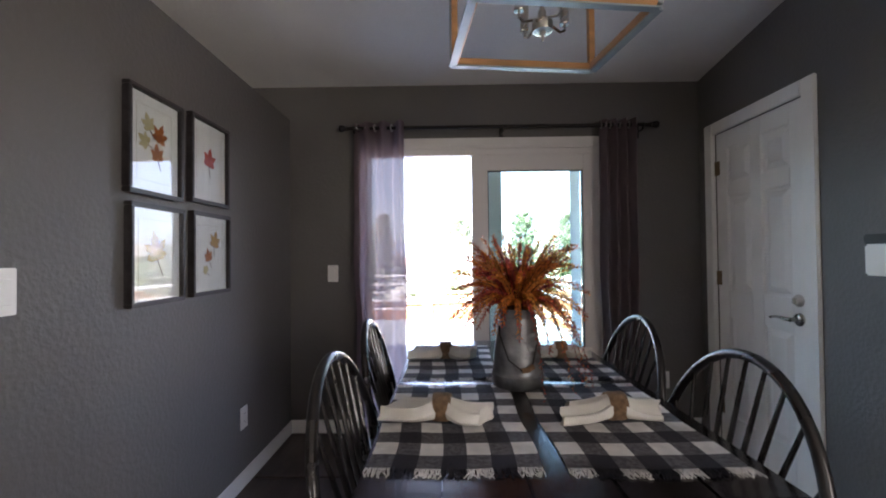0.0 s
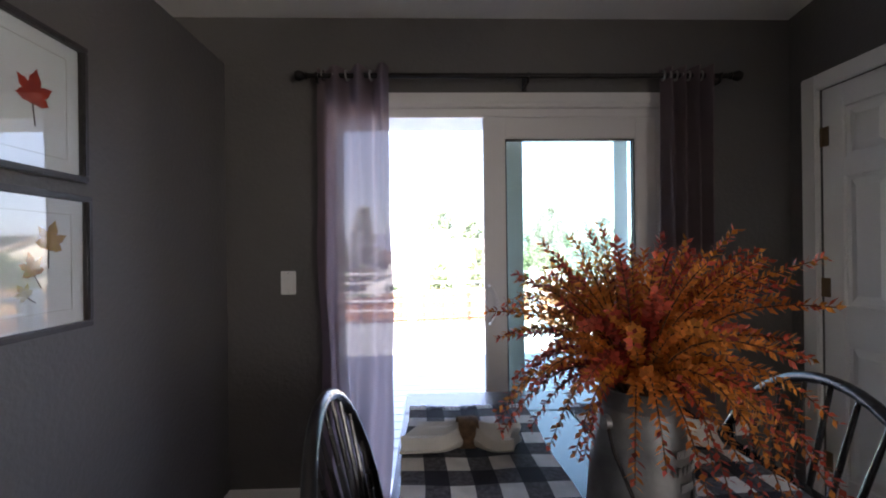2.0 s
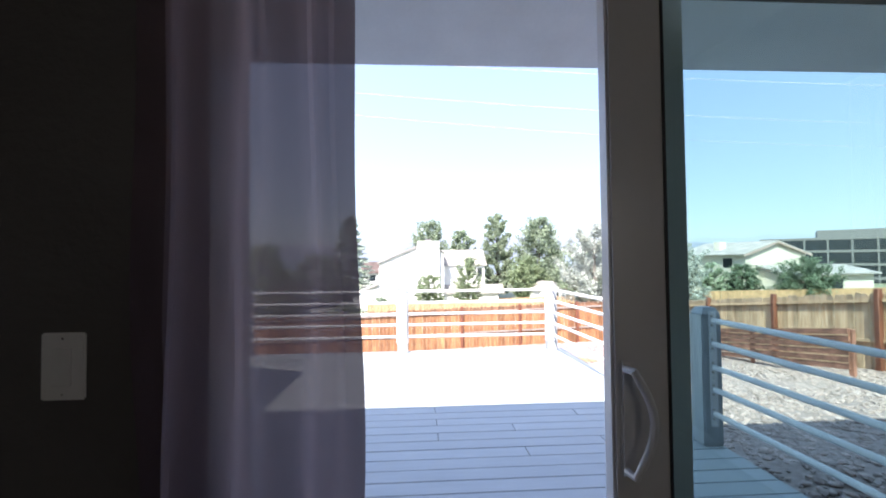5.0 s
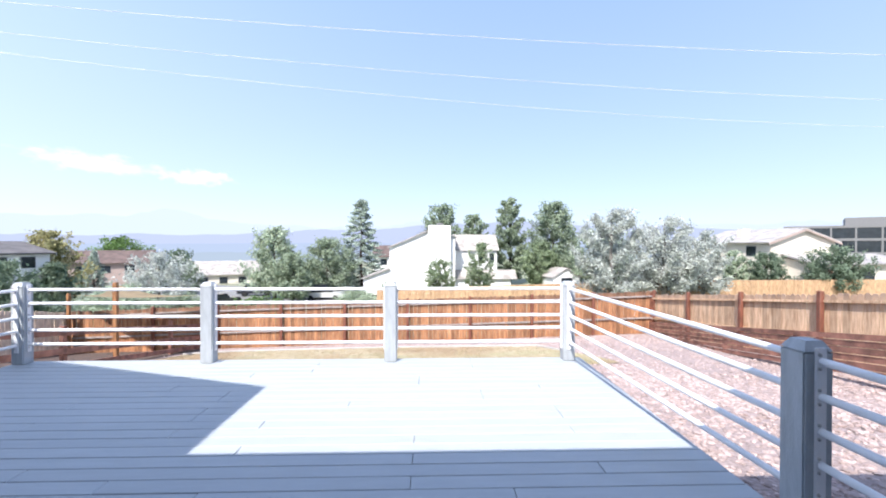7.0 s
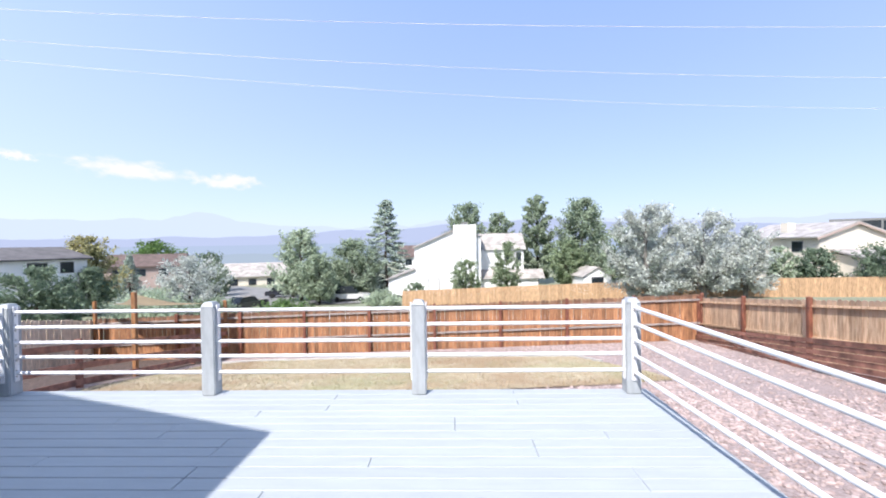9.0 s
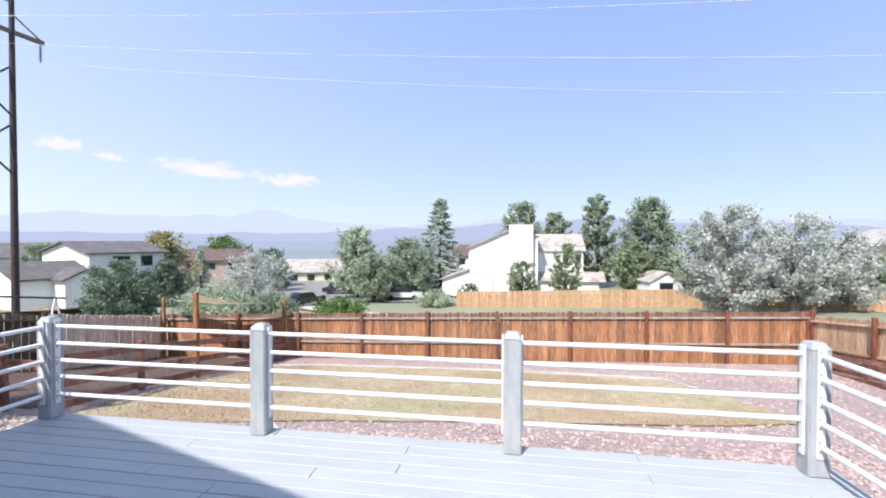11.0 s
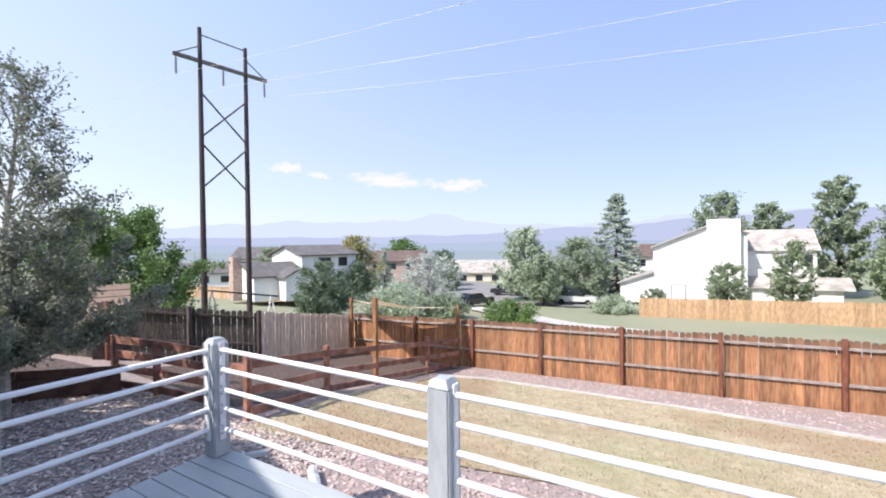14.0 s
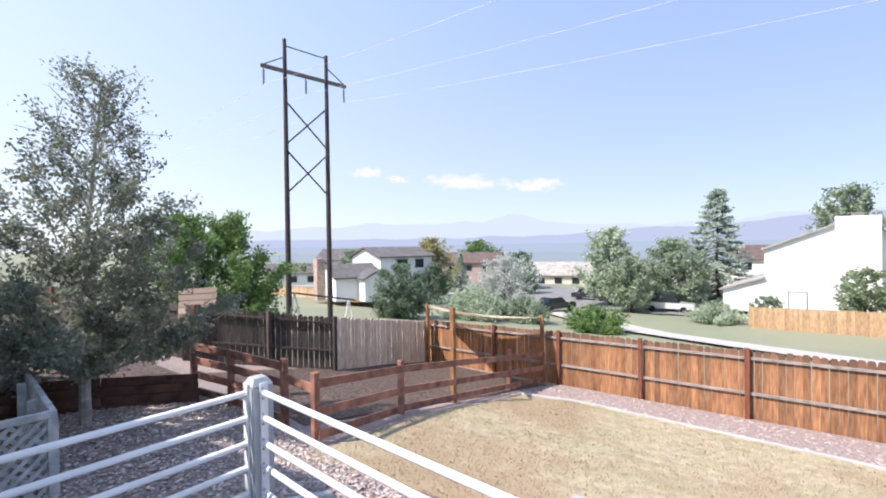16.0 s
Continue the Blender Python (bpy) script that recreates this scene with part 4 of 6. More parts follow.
# ---- spindle-back chairs ----
def windsor_chair():
    """Hoop-back chair; the seat faces +x, the origin lies on the floor under it."""
    t = thing("windsor_chair", "black lacquered hoop-back spindle chair at the table", "chair", group="chairs round the table")
    bm = bmesh.new()
    n = 28
    top, low = [], []
    for j in range(n):
        a = 2 * math.pi * j / n
        sx, sy = 0.2 * math.copysign(abs(math.cos(a)) ** 0.75, math.cos(a)), 0.215 * math.copysign(abs(math.sin(a)) ** 0.75, math.sin(a))
        top.append(bm.verts.new((sx, sy, 0.45)))
        low.append(bm.verts.new((sx * 0.86, sy * 0.86, 0.412)))
    c = bm.verts.new((0.0, 0, 0.438))
    for j in range(n):
        k = (j + 1) % n
        bm.faces.new((top[j], top[k], c))
        bm.faces.new((low[j], low[k], top[k], top[j]))
    bm.faces.new(low[::-1])
    part("seat", bm, CHAIRM, t)

    def hoop(a):
        y = 0.325 * math.cos(a)
        h = 0.505 * max(0.0, math.sin(a)) ** 0.8
        if math.sin(a) < 0.3:
            y *= 1.0 - 0.25 * (0.3 - math.sin(a))
        return Vector((-0.165 - 0.22 * h, y, 0.45 + h))
    part("hoop", tube(bmesh.new(), [hoop(math.pi * k / 30) for k in range(31)], 0.0135, 10), CHAIRM, t)
    for k in range(9):
        f = (k - 4) / 4
        ytop = 0.27 * f
        a = math.acos(max(-1, min(1, ytop / 0.325)))
        p = hoop(a)
        part("spindle", tube(bmesh.new(), [(-0.155, 0.13 * f, 0.44), (-0.155 + (p.x + 0.155) * 0.4, 0.13 * f + (p.y - 0.13 * f) * 0.4, 0.44 + (p.z - 0.44) * 0.4), p], [0.0055, 0.008, 0.005], 8), CHAIRM, t)
    legs = {}
    for sx in (-1, 1):
        for sy in (-1, 1):
            a, b = Vector((0.13 * sx, 0.14 * sy, 0.415)), Vector((0.205 * sx, 0.2 * sy, 0.0))
            legs[sx, sy] = (a, b)
            part("leg", tube(bmesh.new(), [a, a.lerp(b, .3), a.lerp(b, .45), a.lerp(b, .55), b], [0.013, 0.019, 0.014, 0.02, 0.011], 10), CHAIRM, t)
    mids = []
    for sy in (-1, 1):
        p, q = legs[-1, sy][0].lerp(legs[-1, sy][1], .6), legs[1, sy][0].lerp(legs[1, sy][1], .6)
        part("stretcher", tube(bmesh.new(), [p, p.lerp(q, .5), q], [0.008, 0.013, 0.008], 8), CHAIRM, t)
        mids.append(p.lerp(q, .5))
    part("stretcher", tube(bmesh.new(), [mids[0], mids[0].lerp(mids[1], .5), mids[1]], [0.008, 0.012, 0.008], 8), CHAIRM, t)
    return t


first = windsor_chair()
first.matrix_basis = pose(0.14, 1.4, 0, 0, 0, 0)
copy_thing(first, pose(0.125, 2.01, 0, 0, 0, 2))
copy_thing(first, pose(0.665, 1.39, 0, 0, 0, 180))
copy_thing(first, pose(0.69, 2.06, 0, 0, 0, 178))

# ---- lantern pendant over the table ----
LX, LY, LZ = 0.515, 1.765, 1.98
ln = thing("lantern_pendant", "open copper and pewter lantern pendant with candle sleeves", "pendant lamp", pose(LX, LY, LZ, 0, 0, 7))
S, T2, HT = 0.28, 0.215, 0.46


def bar(p, q, wd=0.011):
    p, q = Vector(p), Vector(q)
    bm = bmesh.new()
    d = (q - p)
    box(bm, -wd, wd, -wd, wd, 0, d.length)
    bm.transform(Matrix.Translation(p) @ d.to_track_quat("Z", "Y").to_matrix().to_4x4())
    return bm


low = [(sx * S, sy * T2, 0) for sx, sy in ((-1, -1), (1, -1), (1, 1), (-1, 1))]
hi = [(sx * S, sy * T2, HT) for sx, sy in ((-1, -1), (1, -1), (1, 1), (-1, 1))]
for k in range(4):
    part("lower_bar", bar(low[k], low[(k + 1) % 4], 0.012), CHERRY, ln, smooth=False)
    p, q = Vector(low[k]) * 1.03 - Vector((0, 0, 0.015)), Vector(low[(k + 1) % 4]) * 1.03 - Vector((0, 0, 0.015))
    strip = bar(p, q, 0.014)
    for v in strip.verts:
        v.co.z = -0.015 + (v.co.z + 0.015) * 0.2
    part("under_strip", strip, PEWTER, ln, "blue-grey pewter underside strip", smooth=False)
    part("upper_bar", bar(hi[k], hi[(k + 1) % 4]), CHERRY, ln, smooth=False)
    part("corner_bar", bar(low[k], hi[k], 0.0115), CHERRY, ln, smooth=False)
    part("corner_facing", bar(Vector(low[k]) * 1.035, Vector((low[k][0] * 1.035, low[k][1] * 1.035, HT)), 0.008), PEWTER, ln, smooth=False)
    part("roof_bar", bar(hi[k], (0, 0, HT + 0.12), 0.007), NICKEL, ln, smooth=False)
part("stem", tube(bmesh.new(), [(0, 0, 0.04), (0, 0, 2.42 + SLOPE * (BACK - LY) - LZ - 0.01)], 0.008, 10), NICKEL, ln)
bm = lathe([(0.003, -0.016), (0.005, -0.014), (0.005, 0.004), (0.012, 0.005), (0.012, 0.016), (0.034, 0.018), (0.036, 0.024), (0.036, 0.05), (0.015, 0.058), (0.014, 0.09)], 24)
part("hub", bm, NICKEL, ln)
part("ceiling_cap", lathe([(0.06, 2.42 + SLOPE * (BACK - LY) - LZ - 0.03), (0.06, 2.42 + SLOPE * (BACK - LY) - LZ)], 24), NICKEL, ln)
for k in range(4):
    a = radians(20 + 90 * k)
    cx, cy = 0.1 * math.cos(a), 0.1 * math.sin(a)
    part("arm", tube(bmesh.new(), [(0, 0, 0.065), (cx * .8, cy * .8, 0.035), (cx, cy, 0.045), (cx, cy, 0.065)], 0.005, 8), NICKEL, ln)
    bm = lathe([(0.016, 0.065), (0.018, 0.07), (0.0155, 0.075), (0.0155, 0.165)], 16)
    bm.transform(Matrix.Translation((cx, cy, 0)))
    cs = part("candle_sleeve", bm, NICKEL, ln)
    bm = lathe([(0.008, 0.165), (0.017, 0.185), (0.018, 0.205), (0.012, 0.24), (0.003, 0.265)], 14)
    bm.transform(Matrix.Translation((cx, cy, 0)))
    part("bulb", bm, BULB, cs, "unlit frosted bulb")


# ---- outside of the house ----
ext = thing("house_shell", "grey lap-sided house with a porch over the deck", "house", kind="structure")
bm = bmesh.new()
for b in ((-3.15, DX0, 3.424, 3.45, -0.3, 2.72), (DX1, 6.0, 3.424, 3.45, -0.3, 2.72), (DX0, DX1, 3.424, 3.45, DTOP, 2.72), (6.0, 6.15, 0.5, 3.45, -0.3, 2.72), (2.08, 6.0, 0.5, 0.6, -0.3, 2.72)):
    box(bm, *b)
part("wall", bm, SIDING, ext, smooth=False)
for k in range(17):
    bm = bmesh.new()
    z = -0.2 + k * 0.165
    for x0, x1 in ((-3.1, DX0 - 0.06), (DX1 + 0.06, 6.0)):
        bm2 = prism([(3.452, z), (3.468, z), (3.456, z + 0.16), (3.452, z + 0.16)], "x", x0, x1)
        me = bpy.data.meshes.new("t")
        bm2.to_mesh(me)
        bm.from_mesh(me)
        bpy.data.meshes.remove(me)
        bm2.free()
    part("siding_board", bm, SIDING, ext, smooth=False)
for b in ((DX0 - 0.08, DX0 - 0.005, 3.452, 3.475, -0.05, DTOP + 0.09), (DX1 + 0.005, DX1 + 0.08, 3.452, 3.475, -0.05, DTOP + 0.09), (DX0 - 0.005, DX1 + 0.005, 3.452, 3.475, DTOP + 0.005, DTOP + 0.09)):
    part("door_casing", rbox(*b, r=0.004), WHITE, ext)
part("porch_roof", prism([(3.46, 2.52), (4.4, 2.17), (4.4, 2.33), (3.2, 2.78)], "x", -2.9, 5.9), SOFFIT, ext, "white porch soffit and fascia", smooth=False)
part("roof", prism([(4.42, 2.335), (4.42, 2.35), (-1.2, 4.5), (-5.6, 2.8), (-5.6, 2.78), (-1.2, 4.46)], "x", -2.9, 6.3), SHINGLE, ext, "grey shingled roof", smooth=False)
for x in (3.4, 5.6):
    part("porch_post", rbox(x - 0.07, x + 0.07, 4.2, 4.34, -0.03, 2.2, r=0.008), POSTM, ext)
wing = thing("house_wing", "taller gabled wing of the grey house", "house", kind="structure")
part("wall", prism([(-14.0, -0.6), (-3.15, -0.6), (-3.15, 3.85), (-8.5, 5.8), (-14.0, 3.85)], "y", 3.9, 4.1), SIDING, wing, smooth=False)
part("wall", box(bmesh.new(), -3.15, -3.105, 3.46, 3.9, -0.4, 3.85), SIDING, wing, smooth=False)
part("wall", box(bmesh.new(), -14.0, -13.85, -5.0, 3.9, -0.4, 3.85), SIDING, wing, smooth=False)
part("roof", prism([(-2.77, 3.9), (-8.5, 5.99), (-14.4, 3.9), (-14.4, 3.8), (-8.5, 5.89), (-2.77, 3.8)], "y", -5.6, 4.53), SHINGLE, wing, "grey shingled gable roof", smooth=False)

# ---- deck ----
DZ0 = -0.03
deck = thing("deck", "grey painted timber deck with worn boards", "deck", kind="structure")
for b in ((-4.69, 2.1, 8.70, 8.735, -0.95, DZ0 - 0.03), (-4.72, -4.69, 4.12, 8.735, -0.95, DZ0 - 0.03), (2.1, 2.135, 3.5, 8.735, -0.95, DZ0 - 0.03)):
    part("rim_board", box(bmesh.new(), *b), POSTM, deck, smooth=False)

railing = thing("deck_railing", "white pipe railing on grey timber posts round the deck", "railing")
POSTS = [(-4.59, 8.62), (-2.415, 8.62), (-0.245, 8.62), (1.912, 8.62), (2.03, 5.43), (2.07, 3.56), (-4.59, 6.45), (-4.59, 4.25)]
HEIGHTS = (0.842, 0.68, 0.518, 0.364, 0.197)
post_bm = rbox(-0.071, 0.071, -0.071, 0.071, DZ0, 0.885, r=0.009)
pm = mesh_of("post", post_bm, POSTM, True)
cb = bmesh.new()
lo = [cb.verts.new((sx * 0.069, sy * 0.069, 0.884)) for sx, sy in ((-1, -1), (1, -1), (1, 1), (-1, 1))]
up = [cb.verts.new((sx * 0.042, sy * 0.042, 0.93)) for sx, sy in ((-1, -1), (1, -1), (1, 1), (-1, 1))]
for k in range(4):
    cb.faces.new((lo[k], lo[(k + 1) % 4], up[(k + 1) % 4], up[k]))
cb.faces.new(up)
cb.faces.new(lo[::-1])
capm = mesh_of("cap", cb, POSTM)
stripm = mesh_of("rail_plate", rbox(-0.026, 0.026, 0.071, 0.084, 0.11, 0.905, r=0.003), RAILM, True)
boltm = mesh_of("bolt", lathe([(0.008, 0), (0.008, 0.006), (0.003, 0.009)], 8), NICKEL)
RUNS = [(0, 1), (1, 2), (2, 3), (3, 4), (4, 5), (0, 6), (6, 7)]
posts = []
for x, y in POSTS:
    p = piece("post", pm, railing, pose(x, y, 0))
    piece("cap", capm, p, Matrix())
    posts.append(p)
for a, b in RUNS:
    pa, pb = Vector((*POSTS[a], 0)), Vector((*POSTS[b], 0))
    d = (pb - pa).normalized()
    for src, sgn in ((a, 1), (b, -1)):
        ang = math.degrees(math.atan2(d.y * sgn, d.x * sgn)) - 90
        ang = round(ang / 90) * 90
        s = piece("rail_plate", stripm, posts[src], pose(0, 0, 0, 0, 0, ang))
    for z in HEIGHTS:
        o = part("rail", tube(bmesh.new(), [pa + d * 0.075 + Vector((0, 0, z)), pb - d * 0.075 + Vector((0, 0, z))], 0.0185, 12), RAILM, railing)
for src, ang in ((4, 0), (4, 180), (3, 180), (0, -90), (0, 180)):
    for k, z in enumerate(HEIGHTS):
        for dz in (0.032, -0.032):
            piece("bolt", boltm, posts[src], pose(0, 0, 0, 0, 0, ang) @ pose(0.012, 0.084, z + dz, -90))

# ---- land ----
xs = [-3000, -800, -300, -150, -90, -60, -45, -35, -28, -22, -18, -15, -13] + [-12 + 0.75 * k for k in range(29)] + [10, 12, 15, 18, 22, 27, 33, 40, 55, 80, 130, 300, 800, 3000]
ysg = [-400, -100, -40, -20, -8, 0, 3, 3.4] + [4.0 + 0.75 * k for k in range(22)] + [21, 22.5, 24, 26, 28, 31, 34, 38, 42, 46, 50, 55, 60, 70, 85, 100, 120, 160, 220, 300, 400, 700, 1500, 3000]
bm = bmesh.new()
vg = [[bm.verts.new((x, y, ground_z(x, y) + (0.0 if y > 19 or y < 4 else 0.03 * noise.noise((x * 0.5, y * 0.5, 0))) - 0.05)) for x in xs] for y in ysg]
for j in range(len(ysg) - 1):
    for i in range(len(xs) - 1):
        bm.faces.new((vg[j][i], vg[j][i + 1], vg[j + 1][i + 1], vg[j + 1][i]))
solo("ground", bm, GROUNDM, "dry grassy sloping ground of the greenbelt", "ground", "structure")


def patch(name, outline, material, lift, label, category, step=0.5):
    """A sheet on the sloping land inside a plan outline."""
    bm = bmesh.new()
    vs = [bm.verts.new((x, y, 0)) for x, y in outline]
    bm.faces.new(vs)
    x0, x1 = min(p[0] for p in outline), max(p[0] for p in outline)
    y0, y1 = min(p[1] for p in outline), max(p[1] for p in outline)
    for c, no, a, b in (("x", (1, 0, 0), x0, x1), ("y", (0, 1, 0), y0, y1)):
        v = a + step
        while v < b:
            co = (v, 0, 0) if c == "x" else (0, v, 0)
            bmesh.ops.bisect_plane(bm, geom=bm.verts[:] + bm.edges[:] + bm.faces[:], plane_co=co, plane_no=no)
            v += step
    for v in bm.verts:
        v.co.z = ground_z(v.co.x, v.co.y) + lift + (0.03 * noise.noise((v.co.x * 0.5, v.co.y * 0.5, 0)) if v.co.y < 19 else 0)
    return solo(name, bm, material, label, category, "structure")


patch("gravel_bed", [(-17, 3.5), (9.2, 3.5), (9.2, 19.2), (-13.2, 19.2), (-13.2, 14), (-17, 10)], ROCKBED, -0.02, "pinkish landscaping gravel over the yard", "gravel", 1.0)
LAWN_PLAN = [(-6.9, 10.3), (-4.8, 10.9), (-2.0, 11.5), (0.5, 11.9), (3.0, 12.25), (4.35, 12.6), (4.3, 13.4), (3.75, 15.0), (3.4, 16.1), (1.0, 16.6), (-1.5, 16.9), (-4.0, 17.0), (-6.0, 17.1), (-7.3, 16.6), (-7.35, 13.0)]
patch("lawn", LAWN_PLAN, LAWN, 0.0, "patchy dry yellow-green lawn", "lawn")
patch("mulch_bed", [(-12.6, 11.2), (-8.0, 11.0), (-7.6, 18.6), (-12.4, 18.9)], MULCH, 0.0, "dark mulch floor of the dog run", "mulch")
patch("bark_bed", [(-17, 4.2), (-4.9, 4.2), (-4.9, 8.9), (-6.2, 10.2), (-7.4, 10.6), (-8.2, 11.0), (-12.6, 11.2), (-17, 10)], BEDROCK, -0.005, "grey-brown gravel and mulch beside the deck", "gravel", 1.0)
MULCH_PLAN = [(-4.6, 6.9), (-5.25, 7.1), (-5.55, 8.3), (-5.75, 9.2), (-5.3, 9.75), (-4.5, 9.5), (-4.0, 9.1), (-4.3, 8.6)]
patch("bark_mulch", MULCH_PLAN, REDMULCH, 0.02, "reddish bark mulch round the deck corner", "mulch")
patch("footpath", [(-60, 62.0), (-24, 47.6), (-13.2, 41.6), (-4, 35.0), (3, 30.6), (14, 25.6), (30, 21), (30, 23.4), (14, 28.3), (3, 33.4), (-4, 38.0), (-13.2, 44.8), (-24, 49.8), (-60, 64.6)], CONC, 0.12, "pale concrete path across the greenbelt", "path", 3.0)
patch("road", [(-38, 52), (-8, 54), (-6, 62), (-30, 75), (-60, 95), (-70, 90)], ASPHALT, 0.06, "grey asphalt street end", "road", 4.0)


def inside(x, y, plan):
    hit = False
    for (xa, ya), (xb, yb) in zip(plan, plan[1:] + plan[:1]):
        if (ya > y) != (yb > y) and x < (xb - xa) * (y - ya) / (yb - ya) + xa:
            hit = not hit
    return hit


def stones(name, spots, sizes, material, label):
    """Loose stones on the land, all in one mesh."""
    bm = bmesh.new()
    bmesh.ops.create_icosphere(bm, subdivisions=1, radius=1)
    base = np.array([v.co[:] for v in bm.verts])
    faces = np.array([[v.index for v in f.verts] for f in bm.faces])
    bm.free()
    rs = np.random.RandomState(5)
    n = len(spots)
    sc = np.array(sizes)[:, None] * np.stack([rs.uniform(0.8, 1.5, n), rs.uniform(0.6, 1.1, n), rs.uniform(0.35, 0.65, n)], 1)
    ang = rs.uniform(0, 2 * math.pi, n)
    v = base[None] * (1 + 0.25 * rs.uniform(-1, 1, (n, len(base), 1))) * sc[:, None, :]
    ca, sa = np.cos(ang)[:, None], np.sin(ang)[:, None]
    v = np.stack([v[..., 0] * ca - v[..., 1] * sa, v[..., 0] * sa + v[..., 1] * ca, v[..., 2]], -1) + np.array(spots)[:, None, :]
    f = (faces[None] + (np.arange(n) * len(base))[:, None, None]).reshape(-1, 3)
    me = bpy.data.meshes.new(name)
    me.from_pydata(v.reshape(-1, 3).tolist(), [], f.tolist())
    me.materials.append(material)
    return tagged(new(name, me), label, "stones", kind="stuff")


rng = random.Random(11)
spots, sizes = [], []
while len(spots) < 22000:
    r = rng.random()
    if r < 0.5:
        x, y = rng.uniform(2.2, 8.3), rng.uniform(4.2, 19) if rng.random() < 0.5 else rng.uniform(4.5, 11)
    elif r < 0.75:
        x, y = rng.uniform(-7, 5), rng.uniform(8.8, 12.6)
    elif r < 0.9:
        x, y = rng.uniform(-8, 8), rng.uniform(16.2, 19.1)
    else:
        x, y = rng.uniform(-6.5, 0), rng.uniform(8.8, 11)
    if inside(x, y, LAWN_PLAN) or inside(x, y, MULCH_PLAN) or (x < 2.15 and y < 8.75 and x > -4.75):
        continue
    s = rng.uniform(0.017, 0.036)
    spots.append((x, y, ground_z(x, y) + 0.03 * noise.noise((x * 0.5, y * 0.5, 0)) - 0.02 + s * 0.2))
    sizes.append(s)
stones("gravel_stones", spots, sizes, ROCK, "pink and brown landscaping stones")
spots, sizes = [], []
for _ in range(14000):
    x, y = rng.uniform(-11.5, -4.85), rng.uniform(6.0, 10.6)
    s = rng.uniform(0.011, 0.027)
    if inside(x, y, MULCH_PLAN):
        continue
    spots.append((x, y, ground_z(x, y) + 0.03 * noise.noise((x * 0.5, y * 0.5, 0)) + s * 0.2))
    sizes.append(s)
stones("bed_stones", spots, sizes, ROCKB, "grey-brown stones beside the deck")

blades = []
while len(blades) < 40000:
    x, y = rng.uniform(-7.3, 4.4), rng.uniform(10.3, 17.1)
    if not inside(x, y, LAWN_PLAN):
        continue
    z = ground_z(x, y) + 0.03 * noise.noise((x * 0.5, y * 0.5, 0))
    a, h, w2 = rng.uniform(0, 6.28), rng.uniform(0.01, 0.032), 0.007
    dx, dy = math.cos(a) * w2, math.sin(a) * w2
    lx, ly = rng.uniform(-0.02, 0.02), rng.uniform(-0.02, 0.02)
    blades.append(((x - dx, y - dy, z), (x + dx, y + dy, z), (x + dx * 0.3 + lx, y + dy * 0.3 + ly, z + h), (x - dx * 0.3 + lx, y - dy * 0.3 + ly, z + h)))
tagged(quads("lawn_grass", blades, GRASSB), "short dry grass blades on the lawn", "grass", kind="stuff")

edging = thing("lawn_edging", "pale concrete edging strip round the lawn", "edging", kind="structure")
for (xa, ya), (xb, yb) in list(zip(LAWN_PLAN, LAWN_PLAN[1:]))[7:13]:
    d = Vector((xb - xa, yb - ya, 0))
    za, zb = ground_z(xa, ya), ground_z(xb, yb)
    bm = bmesh.new()
    nrm = Vector((-d.y, d.x, 0)).normalized() * 0.045
    vs = []
    for (x, y, z) in ((xa, ya, za), (xb, yb, zb)):
        for s in (-1, 1):
            for h in (-0.06, 0.045):
                vs.append(bm.verts.new((x + nrm.x * s, y + nrm.y * s, z + h)))
    for f in ((0, 1, 3, 2), (4, 6, 7, 5), (0, 4, 5, 1), (2, 3, 7, 6), (0, 2, 6, 4), (1, 5, 7, 3)):
        bm.faces.new([vs[i] for i in f])
    part("edging_strip", bm, CONC, edging, smooth=False)
tim = thing("garden_timber", "curved grey timber edging beside the deck", "edging")
for a, b in (((-4.9, 8.0), (-5.6, 8.5)), ((-5.6, 8.5), (-5.9, 9.2)), ((-5.9, 9.2), (-5.7, 9.9)), ((-4.0, 9.2), (-4.9, 9.9))):
    za, zb = ground_z(*a), ground_z(*b)
    part("timber", tube(bmesh.new(), [(*a, za + 0.02), (*b, zb + 0.02)], 0.06, 8), LATM, tim)


# ---- fences ----
def dogear(w, h, th):
    return prism([(-w / 2, 0), (w / 2, 0), (w / 2, h - 0.04), (w / 2 - 0.03, h), (-w / 2 + 0.03, h), (-w / 2, h - 0.04)], "y", 0, th)


